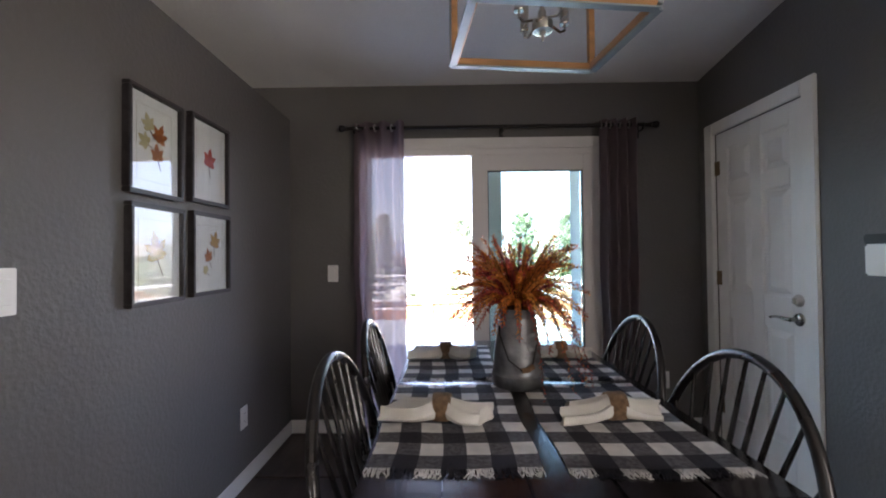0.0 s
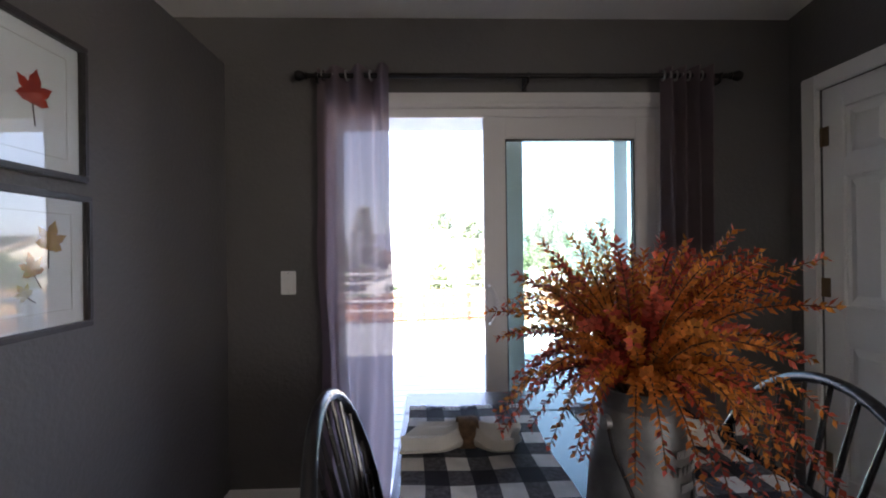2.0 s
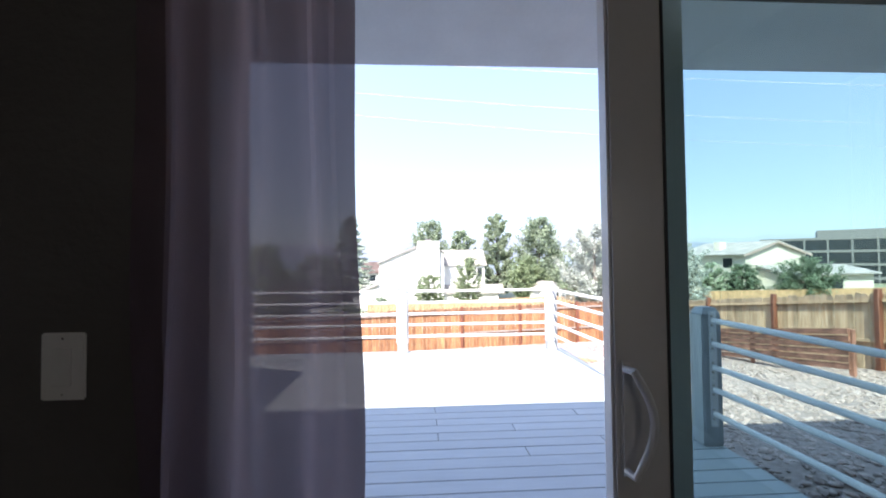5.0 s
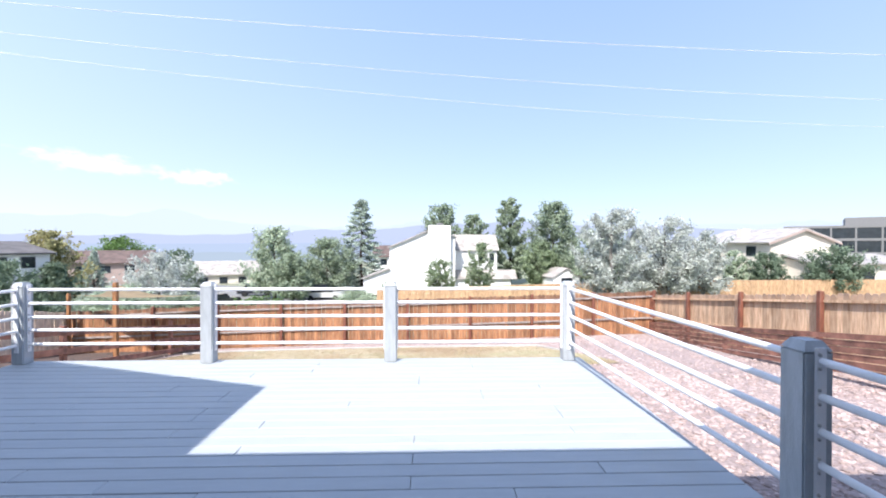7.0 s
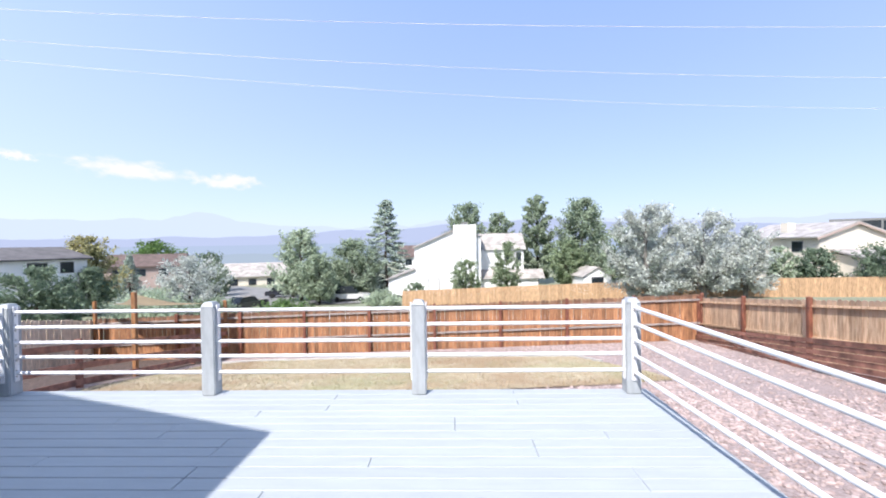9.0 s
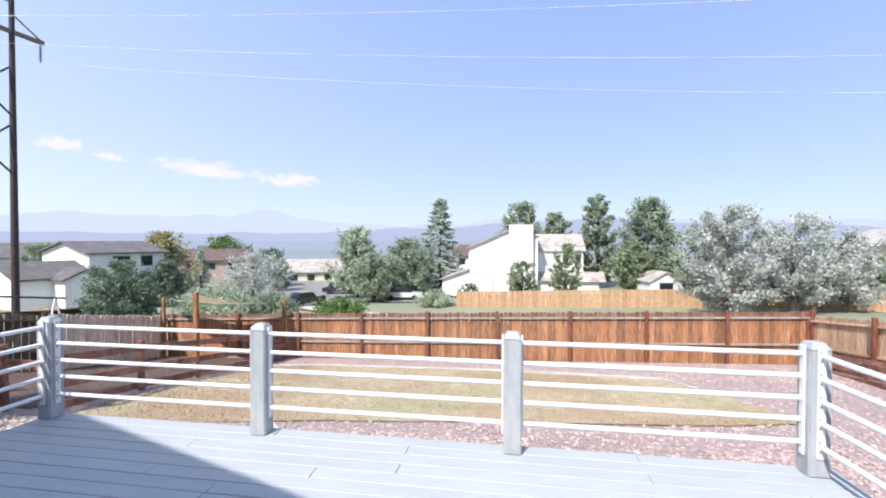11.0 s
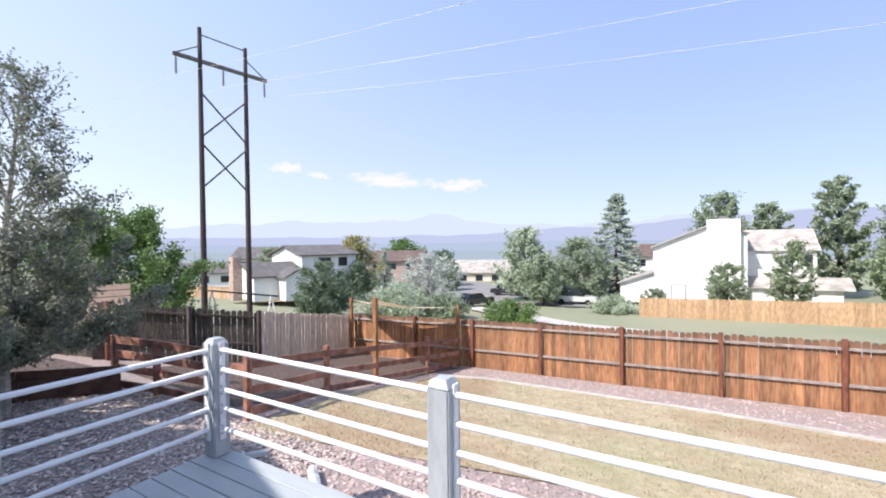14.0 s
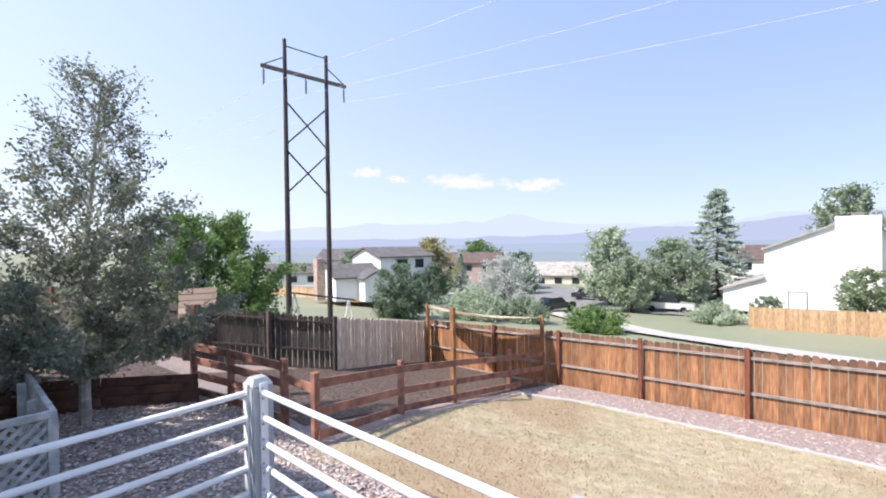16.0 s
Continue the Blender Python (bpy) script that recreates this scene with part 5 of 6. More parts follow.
def fence(name, p0, p1, h, mt, post_mt, rail_mt, label, bays, posts_on=True, side=-1, picket=0.14, gap=0.007, jig=0.02, post_over=0.03):
    """Pickets nailed to two rails between posts; side -1: rails and posts on the right hand of the run."""
    t = thing(name, label, "fence")
    pa, pb = Vector((*p0, 0)), Vector((*p1, 0))
    d = (pb - pa)
    ln = d.length
    d.normalize()
    nrm = Vector((-d.y, d.x, 0)) * side
    ang = math.degrees(math.atan2(d.y, d.x))
    rng2 = random.Random(name + str(p0))
    meshes = [mesh_of("picket", dogear(picket - gap, h + rng2.uniform(-jig, jig), 0.016), mt) for _ in range(4)]
    n = int(ln / picket)
    for k in range(n):
        q = pa + d * ((k + 0.5) * ln / n)
        piece("picket", meshes[rng2.randrange(4)], t, Matrix.Translation((q.x, q.y, ground_z(q.x, q.y) - 0.03)) @ pose(0, 0, 0, 0, rng2.uniform(-0.5, 0.5), ang))
    pts = [pa + d * (ln * k / bays) for k in range(bays + 1)]
    for k in range(bays):
        for hz in (h * 0.36, h * 0.87):
            a, b = pts[k] + nrm * 0.035, pts[k + 1] + nrm * 0.035
            a.z, b.z = ground_z(pts[k].x, pts[k].y) + hz, ground_z(pts[k + 1].x, pts[k + 1].y) + hz
            bm = bar(a, b, 0.028)
            part("fence_rail", bm, rail_mt, t, smooth=False)
    if posts_on:
        for k, q in enumerate(pts):
            z = ground_z(q.x, q.y)
            part("fence_post", rbox(q.x + nrm.x * 0.08 - 0.05, q.x + nrm.x * 0.08 + 0.05, q.y + nrm.y * 0.08 - 0.05, q.y + nrm.y * 0.08 + 0.05, z - 0.1, z + h + post_over, r=0.01, seg=1), post_mt, t)
    return t


fence("picket_fence", (-12.9, 19.25), (-9.85, 19.25), 1.56, FENCE_R, REDWOOD, RAILGREY, "red-stained dog-eared picket fence behind the dog run", 1, posts_on=False)
fence("picket_fence", (-9.85, 19.25), (8.6, 19.25), 1.58, FENCE_R, REDWOOD, RAILGREY, "red-stained dog-eared picket fence across the yard's end", 8)
fence("picket_fence", (8.6, 19.25), (8.5, 5.2), 1.47, FENCE_D, REDWOOD, FENCE_D, "faded brown picket fence with red posts", 6)
fence("picket_fence", (-12.05, 14.5), (-12.75, 19.2), 1.52, FENCE_B, FENCE_B, FENCE_B, "pale new-board section of the side fence", 2, posts_on=False, side=1)
fence("picket_fence", (-14.2, 11.7), (-12.05, 14.45), 1.5, FENCE_G, FENCE_G, FENCE_G, "weathered dark grey side fence", 2, side=-1)
fence("picket_fence", (-22.0, 8.4), (-14.2, 11.65), 1.5, FENCE_G, REDWOOD, FENCE_G, "weathered dark side fence behind the tree", 3, side=-1)

bed = thing("terrace_wall", "stacked red boards of a raised bed along the fence", "retaining wall")
for seg in range(4):
    ya, yb = 19.0 - 2.5 * seg, 16.51 - 2.5 * seg
    for k in range(6):
        pa, pb = [Vector((7.18 + 0.014 * (k % 2) + (y - 10.85) * 0.14, y, -0.23 - (y - 10.85) * 0.161 - 0.114 * k)) for y in (ya, yb)]
        bm = bar(pa, pb, 0.02)
        for v in bm.verts:
            lv = pa.z + (pb.z - pa.z) * (v.co.y - ya) / (yb - ya)
            v.co.z = lv + (v.co.z - lv) * 2.35
        part("board", bm, REDRAIL, bed, smooth=False)
    x = 7.235 + (yb - 10.85) * 0.14
    zt = -0.2 - (yb - 10.85) * 0.161
    part("stake", rbox(x - 0.03, x + 0.03, yb - 0.04, yb + 0.04, zt - 0.75, zt, r=0.005, seg=1), REDRAIL, bed)

bed2 = thing("terrace_wall", "stacked red-brown boards of a raised bed, darkened for the tree's shade", "retaining wall")
for k in range(4):
    for a, b in (((-10.35, 7.4), (-10.22, 8.85)), ((-10.22, 8.86), (-10.1, 10.2))):
        pa, pb = [Vector((x - 0.02 * k, y, ground_z(x, y) - 0.02 + 0.145 * k)) for x, y in (a, b)]
        bm = bar(pa, pb, 0.025)
        for v in bm.verts:
            lv = pa.z + (pb.z - pa.z) * (v.co.y - a[1]) / (b[1] - a[1])
            v.co.z = lv + (v.co.z - lv) * 2.7
        part("board", bm, REDSHADED, bed2, smooth=False)
patch("raised_bed", [(-10.34, 7.4), (-10.2, 10.2), (-12.4, 10.0), (-14.3, 9.4), (-14.3, 7.4)], MULCH, 0.36, "dark soil of the raised bed behind the tree", "mulch")

# ---- dog run with shade sail ----
run = thing("dog_run_fence", "red post and board fence round the dog run", "fence")
DP = [(-7.2, 10.7, 1.0), (-7.65, 12.8, 1.0), (-7.75, 14.47, 2.05), (-7.85, 16.9, 1.05), (-7.96, 18.95, 2.0)]
DQ = [(-8.14, 10.75, 1.05), (-9.6, 10.55, 0.95), (-10.6, 10.3, 1.0)]
for x, y, h in DP + DQ:
    z = ground_z(x, y)
    part("post", rbox(x - 0.05, x + 0.05, y - 0.05, y + 0.05, z - 0.1, z + h, r=0.008, seg=1), CEDARP if h > 1.5 else REDRAIL, run)
for chain, hs in ((DP, (0.12, 0.45, 0.85)), (DQ, (0.1, 0.4, 0.66, 0.92)), ([DP[0], DQ[0]], (0.75,))):
    for a, b in zip(chain, chain[1:]):
        for hz in hs:
            pa, pb = Vector((a[0] + 0.06, a[1], ground_z(a[0], a[1]) + hz)), Vector((b[0] + 0.06, b[1], ground_z(b[0], b[1]) + hz))
            bm = bar(pa, pb, 0.019)
            mid = (pa + pb) / 2
            for v in bm.verts:
                lv = pa.z + (pb.z - pa.z) * max(0, min(1, (v.co - pa).dot(pb - pa) / (pb - pa).length_squared))
                v.co.z = lv + (v.co.z - lv) * 3.4
            part("board", bm, REDRAIL, run, smooth=False)
z = ground_z(-12.6, 18.9)
solo("shade_post", rbox(-12.65, -12.55, 18.85, 18.95, z - 0.1, z + 2.15, r=0.008), CEDARP, "tall cedar post in the fence corner", "post")
A, B, C = Vector((-7.75, 14.5, ground_z(-7.75, 14.47) + 2.0)), Vector((-7.96, 18.9, ground_z(-7.96, 18.95) + 1.95)), Vector((-12.6, 18.85, z + 2.1))
bm = bmesh.new()
n = 14
gridv = {}
for i in range(n + 1):
    for j in range(n + 1 - i):
        u, v = i / n, j / n
        w3 = 1 - u - v
        p = A * u + B * v + C * w3
        cen = (A + B + C) / 3
        edge = min(u, v, w3)
        bow = (u * v + v * w3 + u * w3)
        p = p.lerp(cen, 0.9 * bow * max(0.0, 1 - 3 * edge))
        p.z -= 0.9 * bow * 0.5
        gridv[i, j] = bm.verts.new(p)
for i in range(n):
    for j in range(n - i):
        bm.faces.new((gridv[i, j], gridv[i + 1, j], gridv[i, j + 1]))
        if j < n - i - 1:
            bm.faces.new((gridv[i + 1, j], gridv[i + 1, j + 1], gridv[i, j + 1]))
solo("shade_sail", bm, SAIL, "tan triangular shade sail slung between posts", "shade sail")

# ---- lattice screen beside the deck ----
lat = thing("lattice_screen", "weathered grey lattice box beside the deck", "lattice")
LXA, LYA = -7.36, 7.95
zb = ground_z(LXA, LYA)
lt = 0.25
part("top_board", rbox(LXA - 0.02, LXA + 0.05, 5.4, LYA + 0.03, lt - 0.06, lt + 0.0, r=0.006), LATM, lat)
part("top_board", rbox(LXA - 3.2, LXA - 0.022, LYA - 0.02, LYA + 0.03, lt - 0.06, lt + 0.002, r=0.006), LATM, lat)
for k in range(5):
    part("side_board", rbox(LXA - 3.2, LXA - 0.03, LYA - 0.01, LYA + 0.012, lt - 0.225 - 0.165 * k, lt - 0.065 - 0.165 * k, r=0.004), LATM, lat)
for x, y in ((LXA, LYA), (LXA, 6.6), (LXA - 0.75, LYA - 0.07), (LXA - 1.7, LYA - 0.07)):
    part("post", rbox(x - 0.04, x + 0.04, y - 0.04, y + 0.04, zb - 0.2, lt - 0.062, r=0.006), LATM, lat)
for sgn in (1, -1):
    for k in range(34):
        c = 5.4 + k * 0.11 - (1.0 if sgn > 0 else 0)
        z0, z1 = (zb - 0.2, zb + 0.8) if sgn > 0 else (zb + 0.8, zb - 0.2)
        f0, f1 = max(0, 5.4 - c), min(1, LYA - c)
        if f1 - f0 < 0.05:
            continue
        p, q = Vector((LXA + 0.012 * sgn, c + f0, z0 + (z1 - z0) * f0)), Vector((LXA + 0.012 * sgn, c + f1, z0 + (z1 - z0) * f1))
        bm = bar(p, q, 0.018)
        for v in bm.verts:
            v.co.x = LXA + 0.012 * sgn + (v.co.x - LXA - 0.012 * sgn) * 0.3
        part("lath", bm, LATM, lat, smooth=False)

# ---- deck boards ----
rows_n = 37
bw = (8.72 - 3.49) / rows_n
rngb = random.Random(3)
board_cache = {}
for r in range(rows_n):
    y = 3.49 + bw * (r + 0.5)
    x = -4.68 if y > 4.12 else -3.08
    cuts = []
    while x < 2.08:
        ln2 = 2.08 - x if r % 3 == 9 else rngb.choice((1.8, 2.4, 3.0, 3.6))
        e = min(2.1, x + ln2)
        if 2.1 - e < 0.5:
            e = 2.1
        key = round(e - x, 2)
        if key not in board_cache:
            board_cache[key] = mesh_of("deck_board", rbox(-key / 2 + 0.002, key / 2 - 0.002, -bw / 2 + 0.0032, bw / 2 - 0.0032, -0.03, 0, r=0.004, seg=1), DECKM)
        piece("deck_board", board_cache[key], deck, pose((x + e) / 2, y, DZ0 + rngb.uniform(-0.001, 0.001), 0, 0, 0))
        x = e


# ---- trees and shrubs ----
PROFILE = {
    "aspen": ((0, 0.8), (0.1, 1.2), (0.38, 1.15), (0.52, 0.88), (0.7, 0.55), (0.88, 0.3), (1, 0.1)),
    "fruit": ((0, 1.0), (0.3, 1.05), (0.6, 0.85), (0.8, 0.6), (1, 0.3)),
    "column": ((0, 0.7), (0.2, 0.95), (0.5, 1.0), (0.75, 0.72), (0.92, 0.4), (1, 0.12)),
    "spread": ((0, 0.6), (0.25, 0.95), (0.5, 1.0), (0.75, 0.85), (0.92, 0.55), (1, 0.2)),
    "oval": ((0, 0.55), (0.2, 0.9), (0.45, 1.0), (0.7, 0.78), (0.9, 0.45), (1, 0.15)),
}


def tree(name, x, y, h, r, base, shape, leaf_mat, bark, n, size, label, category="tree", seed=1, trunk_r=0.12, limbs=46, lean=(0, 0), twigs=False, slope=0.75, upper=1.0):
    """A tapered trunk with limbs and twigs that carry loose clumps of leaves; conifers get whorls of drooping boughs."""
    rs = np.random.RandomState(seed)
    g = ground_z(x, y)
    t = thing(name, label, category, pose(x, y, g - 0.05))
    cone = shape == "cone"
    bm = bmesh.new()
    wob = rs.uniform(-0.012, 0.012, (7, 2)) * h
    tp = [Vector((wob[i][0] * (i > 0) + lean[0] * (i / 6) ** 2, wob[i][1] * (i > 0) + lean[1] * (i / 6) ** 2, h * 0.96 * i / 6)) for i in range(7)]
    tube(bm, tp, [trunk_r * (1 - 0.15 * i) for i in range(7)], 8)

    def on_trunk(z):
        v = max(0.0, min(5.999, z / (h * 0.96) * 6))
        return tp[int(v)].lerp(tp[int(v) + 1], v - int(v))
    lines = []
    for k in range(limbs):
        u = ((k + rs.rand()) / limbs) ** (1.0 if not cone else 1.15)
        a = k * 2.39996 + rs.uniform(-0.3, 0.3)
        z1 = base + (h - base) * u
        if cone:
            rr = r * (0.05 + (1 - u) ** 0.85) * rs.uniform(0.78, 1.06)
            p0 = on_trunk(z1)
            p2 = p0 + Vector((math.cos(a) * rr, math.sin(a) * rr, -0.22 * rr + 0.12 * r * u))
            mid = p0.lerp(p2, 0.55) + Vector((0, 0, -0.06 * rr))
        else:
            rr = r * float(np.interp(u, *zip(*PROFILE[shape]))) * (1 + 0.55 * noise.noise((math.cos(a) * 1.3, math.sin(a) * 1.3, u * 3.5 + seed * 1.7))) * rs.uniform(0.72, 1.08)
            ax = on_trunk(z1)
            p2 = Vector((ax.x + math.cos(a) * rr, ax.y + math.sin(a) * rr, z1))
            p0 = on_trunk(max(base * 0.6, z1 - rr * slope * (0.7 + 1.1 * u) * rs.uniform(0.6, 1.3)))
            mid = p0.lerp(p2, 0.5) + Vector((0, 0, -0.05 * rr))
        lr = max(0.008, trunk_r * 0.3 * (1 - 0.6 * u))
        tube(bm, [p0, mid, p2], [lr, lr * 0.6, lr * 0.2], 5)
        wgt = 1.0 if cone else 1.0 - (1 - upper) * min(1, u / 0.8)
        lines.append((p0.lerp(mid, 0.5), p2, wgt * max(0.25, rr / r)))
        for _ in range(5 if not cone else 4):
            q0 = mid.lerp(p2, rs.uniform(-0.3, 0.9))
            d = (p2 - p0).normalized() + Vector(rs.uniform(-0.9, 0.9, 3)) * (Vector((1, 1, 0.15)) if cone else Vector((1, 1, 0.9)))
            q2 = q0 + d * (r * rs.uniform(0.12, 0.3) if not cone else rr * rs.uniform(0.2, 0.4))
            q2.z = min(q2.z, h)
            if twigs:
                tube(bm, [q0, q2], [0.008, 0.003], 4)
            lines.append((q0, q2, wgt * 0.55))
    part("trunk", bm, bark, t)
    pa = np.array([v[0][:] for v in lines])
    pb = np.array([v[1][:] for v in lines])
    wt = np.array([v[2] for v in lines])
    which = rs.choice(len(lines), n, p=wt / wt.sum())
    f = rs.rand(n, 1) ** 0.8
    off = rs.normal(0, 1, (n, 3)) * (r * 0.042 if cone or twigs else r * 0.068) * np.array([1, 1, 0.55 if cone else 0.9])
    p = pa[which] * (1 - f) + pb[which] * f + off
    p[:, 2] = np.maximum(p[:, 2], 0.08)
    d1 = rs.normal(0, 1, (n, 3))
    d1 /= np.linalg.norm(d1, axis=1, keepdims=True)
    d2 = np.cross(d1, rs.normal(0, 1, (n, 3)))
    d2 /= np.linalg.norm(d2, axis=1, keepdims=True)
    s = size * rs.uniform(0.6, 1.35, (n, 1))
    corners = np.stack([p - d1 * s, p + d2 * s * 0.55, p + d1 * s, p - d2 * s * 0.55], 1)
    quads("crown", corners, leaf_mat, t)
    return t


tree("aspen_tree", -9.46, 8.53, 5.0, 1.4, 1.15, "aspen", LF_ASPEN, BARKP, 50000, 0.028, "young pale-barked aspen with small dull leaves", seed=3, trunk_r=0.075, limbs=74, lean=(0.12, 0.26), twigs=True, slope=1.0, upper=0.1)
tree("fruit_tree", -20.1, 14.0, 4.75, 3.2, 0.1, "fruit", LF_GREEN, BARKD, 48000, 0.07, "bushy bright green fruit tree behind the fence", seed=4, trunk_r=0.14, limbs=60, twigs=True, slope=0.9)
FAR = [
    ("spruce_tree", -9.8, 65.2, 13.9, 4.2, 0.8, "cone", LF_SPRUCE, BARKD, 7000, 0.26, "tall blue-green spruce beside the street", 0.25),
    ("cottonwood_tree", -19.4, 57.6, 9.4, 3.6, 1.2, "oval", LF_SAGE, BARKD, 5000, 0.26, "pale green cottonwood beside the path", 0.25),
    ("cottonwood_tree", -13.6, 60.4, 7.9, 4.2, 1.0, "oval", LF_MID, BARKD, 5000, 0.26, "rounded green shade tree beside the spruce", 0.25),
    ("shade_tree", -16.0, 54.0, 6.0, 2.6, 0.8, "oval", LF_MID, BARKD, 3000, 0.24, "small green tree by the street", 0.15),
    ("small_spruce", -43.6, 60.1, 6.4, 1.8, 0.4, "cone", LF_SPRUCE, BARKD, 3000, 0.22, "small dark spruce between the houses", 0.14),
    ("evergreen_shrub", -28.1, 32.2, 4.6, 2.5, 0.1, "spread", LF_DARK, BARKD, 6000, 0.17, "broad dark green shrub beside the path", 0.12),
    ("juniper_bush", -14.2, 39.6, 1.9, 2.4, 0.1, "spread", LF_GREEN, BARKD, 4500, 0.13, "low bright green juniper bush", 0.08),
    ("leafy_shrub", -24.7, 38.0, 2.9, 3.4, 0.1, "spread", LF_SAGE, BARKD, 5000, 0.17, "loose sage-green shrubs along the path", 0.1),
    ("leafy_shrub", -20.6, 40.0, 2.2, 2.2, 0.1, "spread", LF_MID, BARKD, 3000, 0.16, "low green shrub along the path", 0.08),
    ("silver_shrub", -25.8, 45.0, 6.0, 3.4, 0.6, "spread", LF_SILVER, BARKD, 5000, 0.19, "tall silvery shrub near the street", 0.14),
    ("yellowing_tree", -40.8, 50.2, 8.4, 3.4, 0.8, "oval", LF_YELLOW, BARKD, 4500, 0.25, "yellow-green tree in front of the houses", 0.2),
    ("shade_tree", -37.0, 46.5, 5.0, 2.3, 0.5, "oval", LF_DARK, BARKD, 3000, 0.22, "dark rounded tree beside the yellowing one", 0.15),
    ("round_tree", -65.3, 94.9, 9.3, 6.0, 2.0, "spread", LF_GREEN, BARKD, 3500, 0.42, "round green tree behind the rooftops", 0.3),
    ("round_tree", -38.9, 70.4, 6.4, 3.0, 1.2, "spread", LF_DARK, BARKD, 2500, 0.32, "round dark tree by the street", 0.2),
    ("shade_tree", 2.4, 90.7, 15.5, 4.4, 4, "spread", LF_MID, BARKD, 3500, 0.4, "tall tree rising behind the white house", 0.35),
    ("shade_tree", 9.0, 92.0, 13.0, 3.2, 4, "spread", LF_MID, BARKD, 2500, 0.4, "tree crown behind the white house roof", 0.35),
    ("poplar_tree", 11.9, 66.6, 13.2, 2.8, 1.5, "column", LF_MID, BARKD, 6000, 0.28, "tall narrow poplar beside the white house", 0.25),
    ("pine_tree", 17.0, 61.2, 11.7, 4.2, 2.5, "oval", LF_PINE, BARKD, 7500, 0.26, "broad dark pine beside the white house", 0.3),
    ("shade_tree", 13.2, 54.0, 6.1, 2.7, 1.2, "spread", LF_SAGEG, BARKD, 3500, 0.24, "round green tree under the pine", 0.16),
    ("olive_tree", 14.9, 37.8, 8.0, 3.0, 1.2, "spread", LF_SILVER, BARK, 9000, 0.17, "silver-leaved olive tree on the greenbelt", 0.26),
    ("olive_tree", 20.3, 39.6, 7.3, 3.4, 1.4, "spread", LF_SILVER, BARK, 9000, 0.17, "spreading silver-leaved olive tree on the greenbelt", 0.26),
    ("olive_tree", 24.6, 41.0, 6.2, 2.5, 1.0, "spread", LF_SILVER, BARK, 5000, 0.17, "smaller silver-leaved olive tree", 0.2),
    ("shade_tree", 19.6, 52.0, 7.6, 3.8, 0.8, "oval", LF_MID, BARKD, 4500, 0.24, "green tree behind the olive trees", 0.2),
    ("shade_tree", 24.0, 58.0, 6.0, 3.4, 0.8, "oval", LF_MID, BARKD, 3500, 0.26, "green trees behind the fence", 0.2),
    ("garden_tree", 1.2, 49.6, 4.7, 1.9, 1.0, "spread", LF_SAGEG, BARKD, 2200, 0.17, "small green tree against the white house", 0.1),
    ("garden_tree", 5.6, 50.0, 6.3, 1.9, 0.8, "column", LF_SAGEG, BARKD, 2600, 0.17, "slim green tree against the white house", 0.1),
    ("garden_bush", -4.4, 52.2, 2.2, 1.2, 0.1, "spread", LF_MID, BARKD, 1500, 0.16, "round bush by the white house", 0.06),
    ("garden_bush", -7.8, 50.0, 1.7, 2.2, 0.1, "spread", LF_SAGE, BARKD, 2500, 0.16, "low shrubs by the house corner", 0.06),
    ("garden_tree", 29.5, 43.8, 4.5, 1.3, 1.0, "oval", LF_SAGE, BARKD, 2500, 0.18, "small pale tree by the cream house", 0.1),
    ("garden_tree", 31.9, 42.8, 4.3, 1.9, 0.8, "spread", LF_DARK, BARKD, 3500, 0.17, "round green tree by the cream house", 0.12),
    ("garden_tree", 36.4, 40.6, 4.7, 2.7, 1.0, "spread", LF_DARK, BARKD, 5000, 0.17, "broad clipped green tree by the cream house", 0.14),
    ("shade_tree", -60.0, 52.0, 7.0, 3.0, 0.8, "oval", LF_MID, BARKD, 2500, 0.28, "green tree behind the brick chimney", 0.2),
    ("shade_tree", -34.0, 64.0, 4.6, 2.2, 0.6, "oval", LF_MID, BARKD, 2000, 0.25, "small tree at the street", 0.12),
]
for k, (nm, x, y, h, r, b, sh, lm, bk, n, sz, lb, tr) in enumerate(FAR):
    tree(nm, x, y, h * 0.96, r * (1.0 if sh == "cone" else 0.92), b, sh, lm, bk, int(n * 2.3), sz * 0.62, lb, "bush" if "bush" in nm or "shrub" in nm else "tree", seed=20 + k, trunk_r=tr, limbs=110 if sh == "cone" else 30 if nm == "olive_tree" else 46)


# ---- neighbouring houses ----
def gable_house(name, label, m, parts_rows, roofs, openings):
    """Blocks (prisms), roof plates and openings in local metres."""
    t = thing(name, label, "house", m)
    for nm, outline, axis, a, b, mt in parts_rows:
        part(nm, prism(outline, axis, a, b), mt, t, smooth=False)
    for outline, axis, a, b, mt in roofs:
        part("roof", prism(outline, axis, a, b), mt, t, smooth=False)
    for x0, x1, y0, y1, z0, z1 in openings:
        w = part("window", box(bmesh.new(), x0, x1, y0, y1, z0, z1), TRIMG, t, smooth=False)
        dx, dy = (0.02, 0.06) if x1 - x0 < y1 - y0 else (0.06, 0.02)
        if x1 - x0 < y1 - y0:
            part("pane", box(bmesh.new(), x0 - 0.02, x1 + 0.02, y0 + 0.07, y1 - 0.07, z0 + 0.07, z1 - 0.07), WINDARK, w, smooth=False)
        else:
            part("pane", box(bmesh.new(), x0 + 0.07, x1 - 0.07, y0 - 0.02, y1 + 0.02, z0 + 0.07, z1 - 0.07), WINDARK, w, smooth=False)
    return t


def roof_plate(u0, z0, u1, z1, th=0.14):
    return [(u0, z0), (u1, z1), (u1, z1 + th), (u0, z0 + th)]


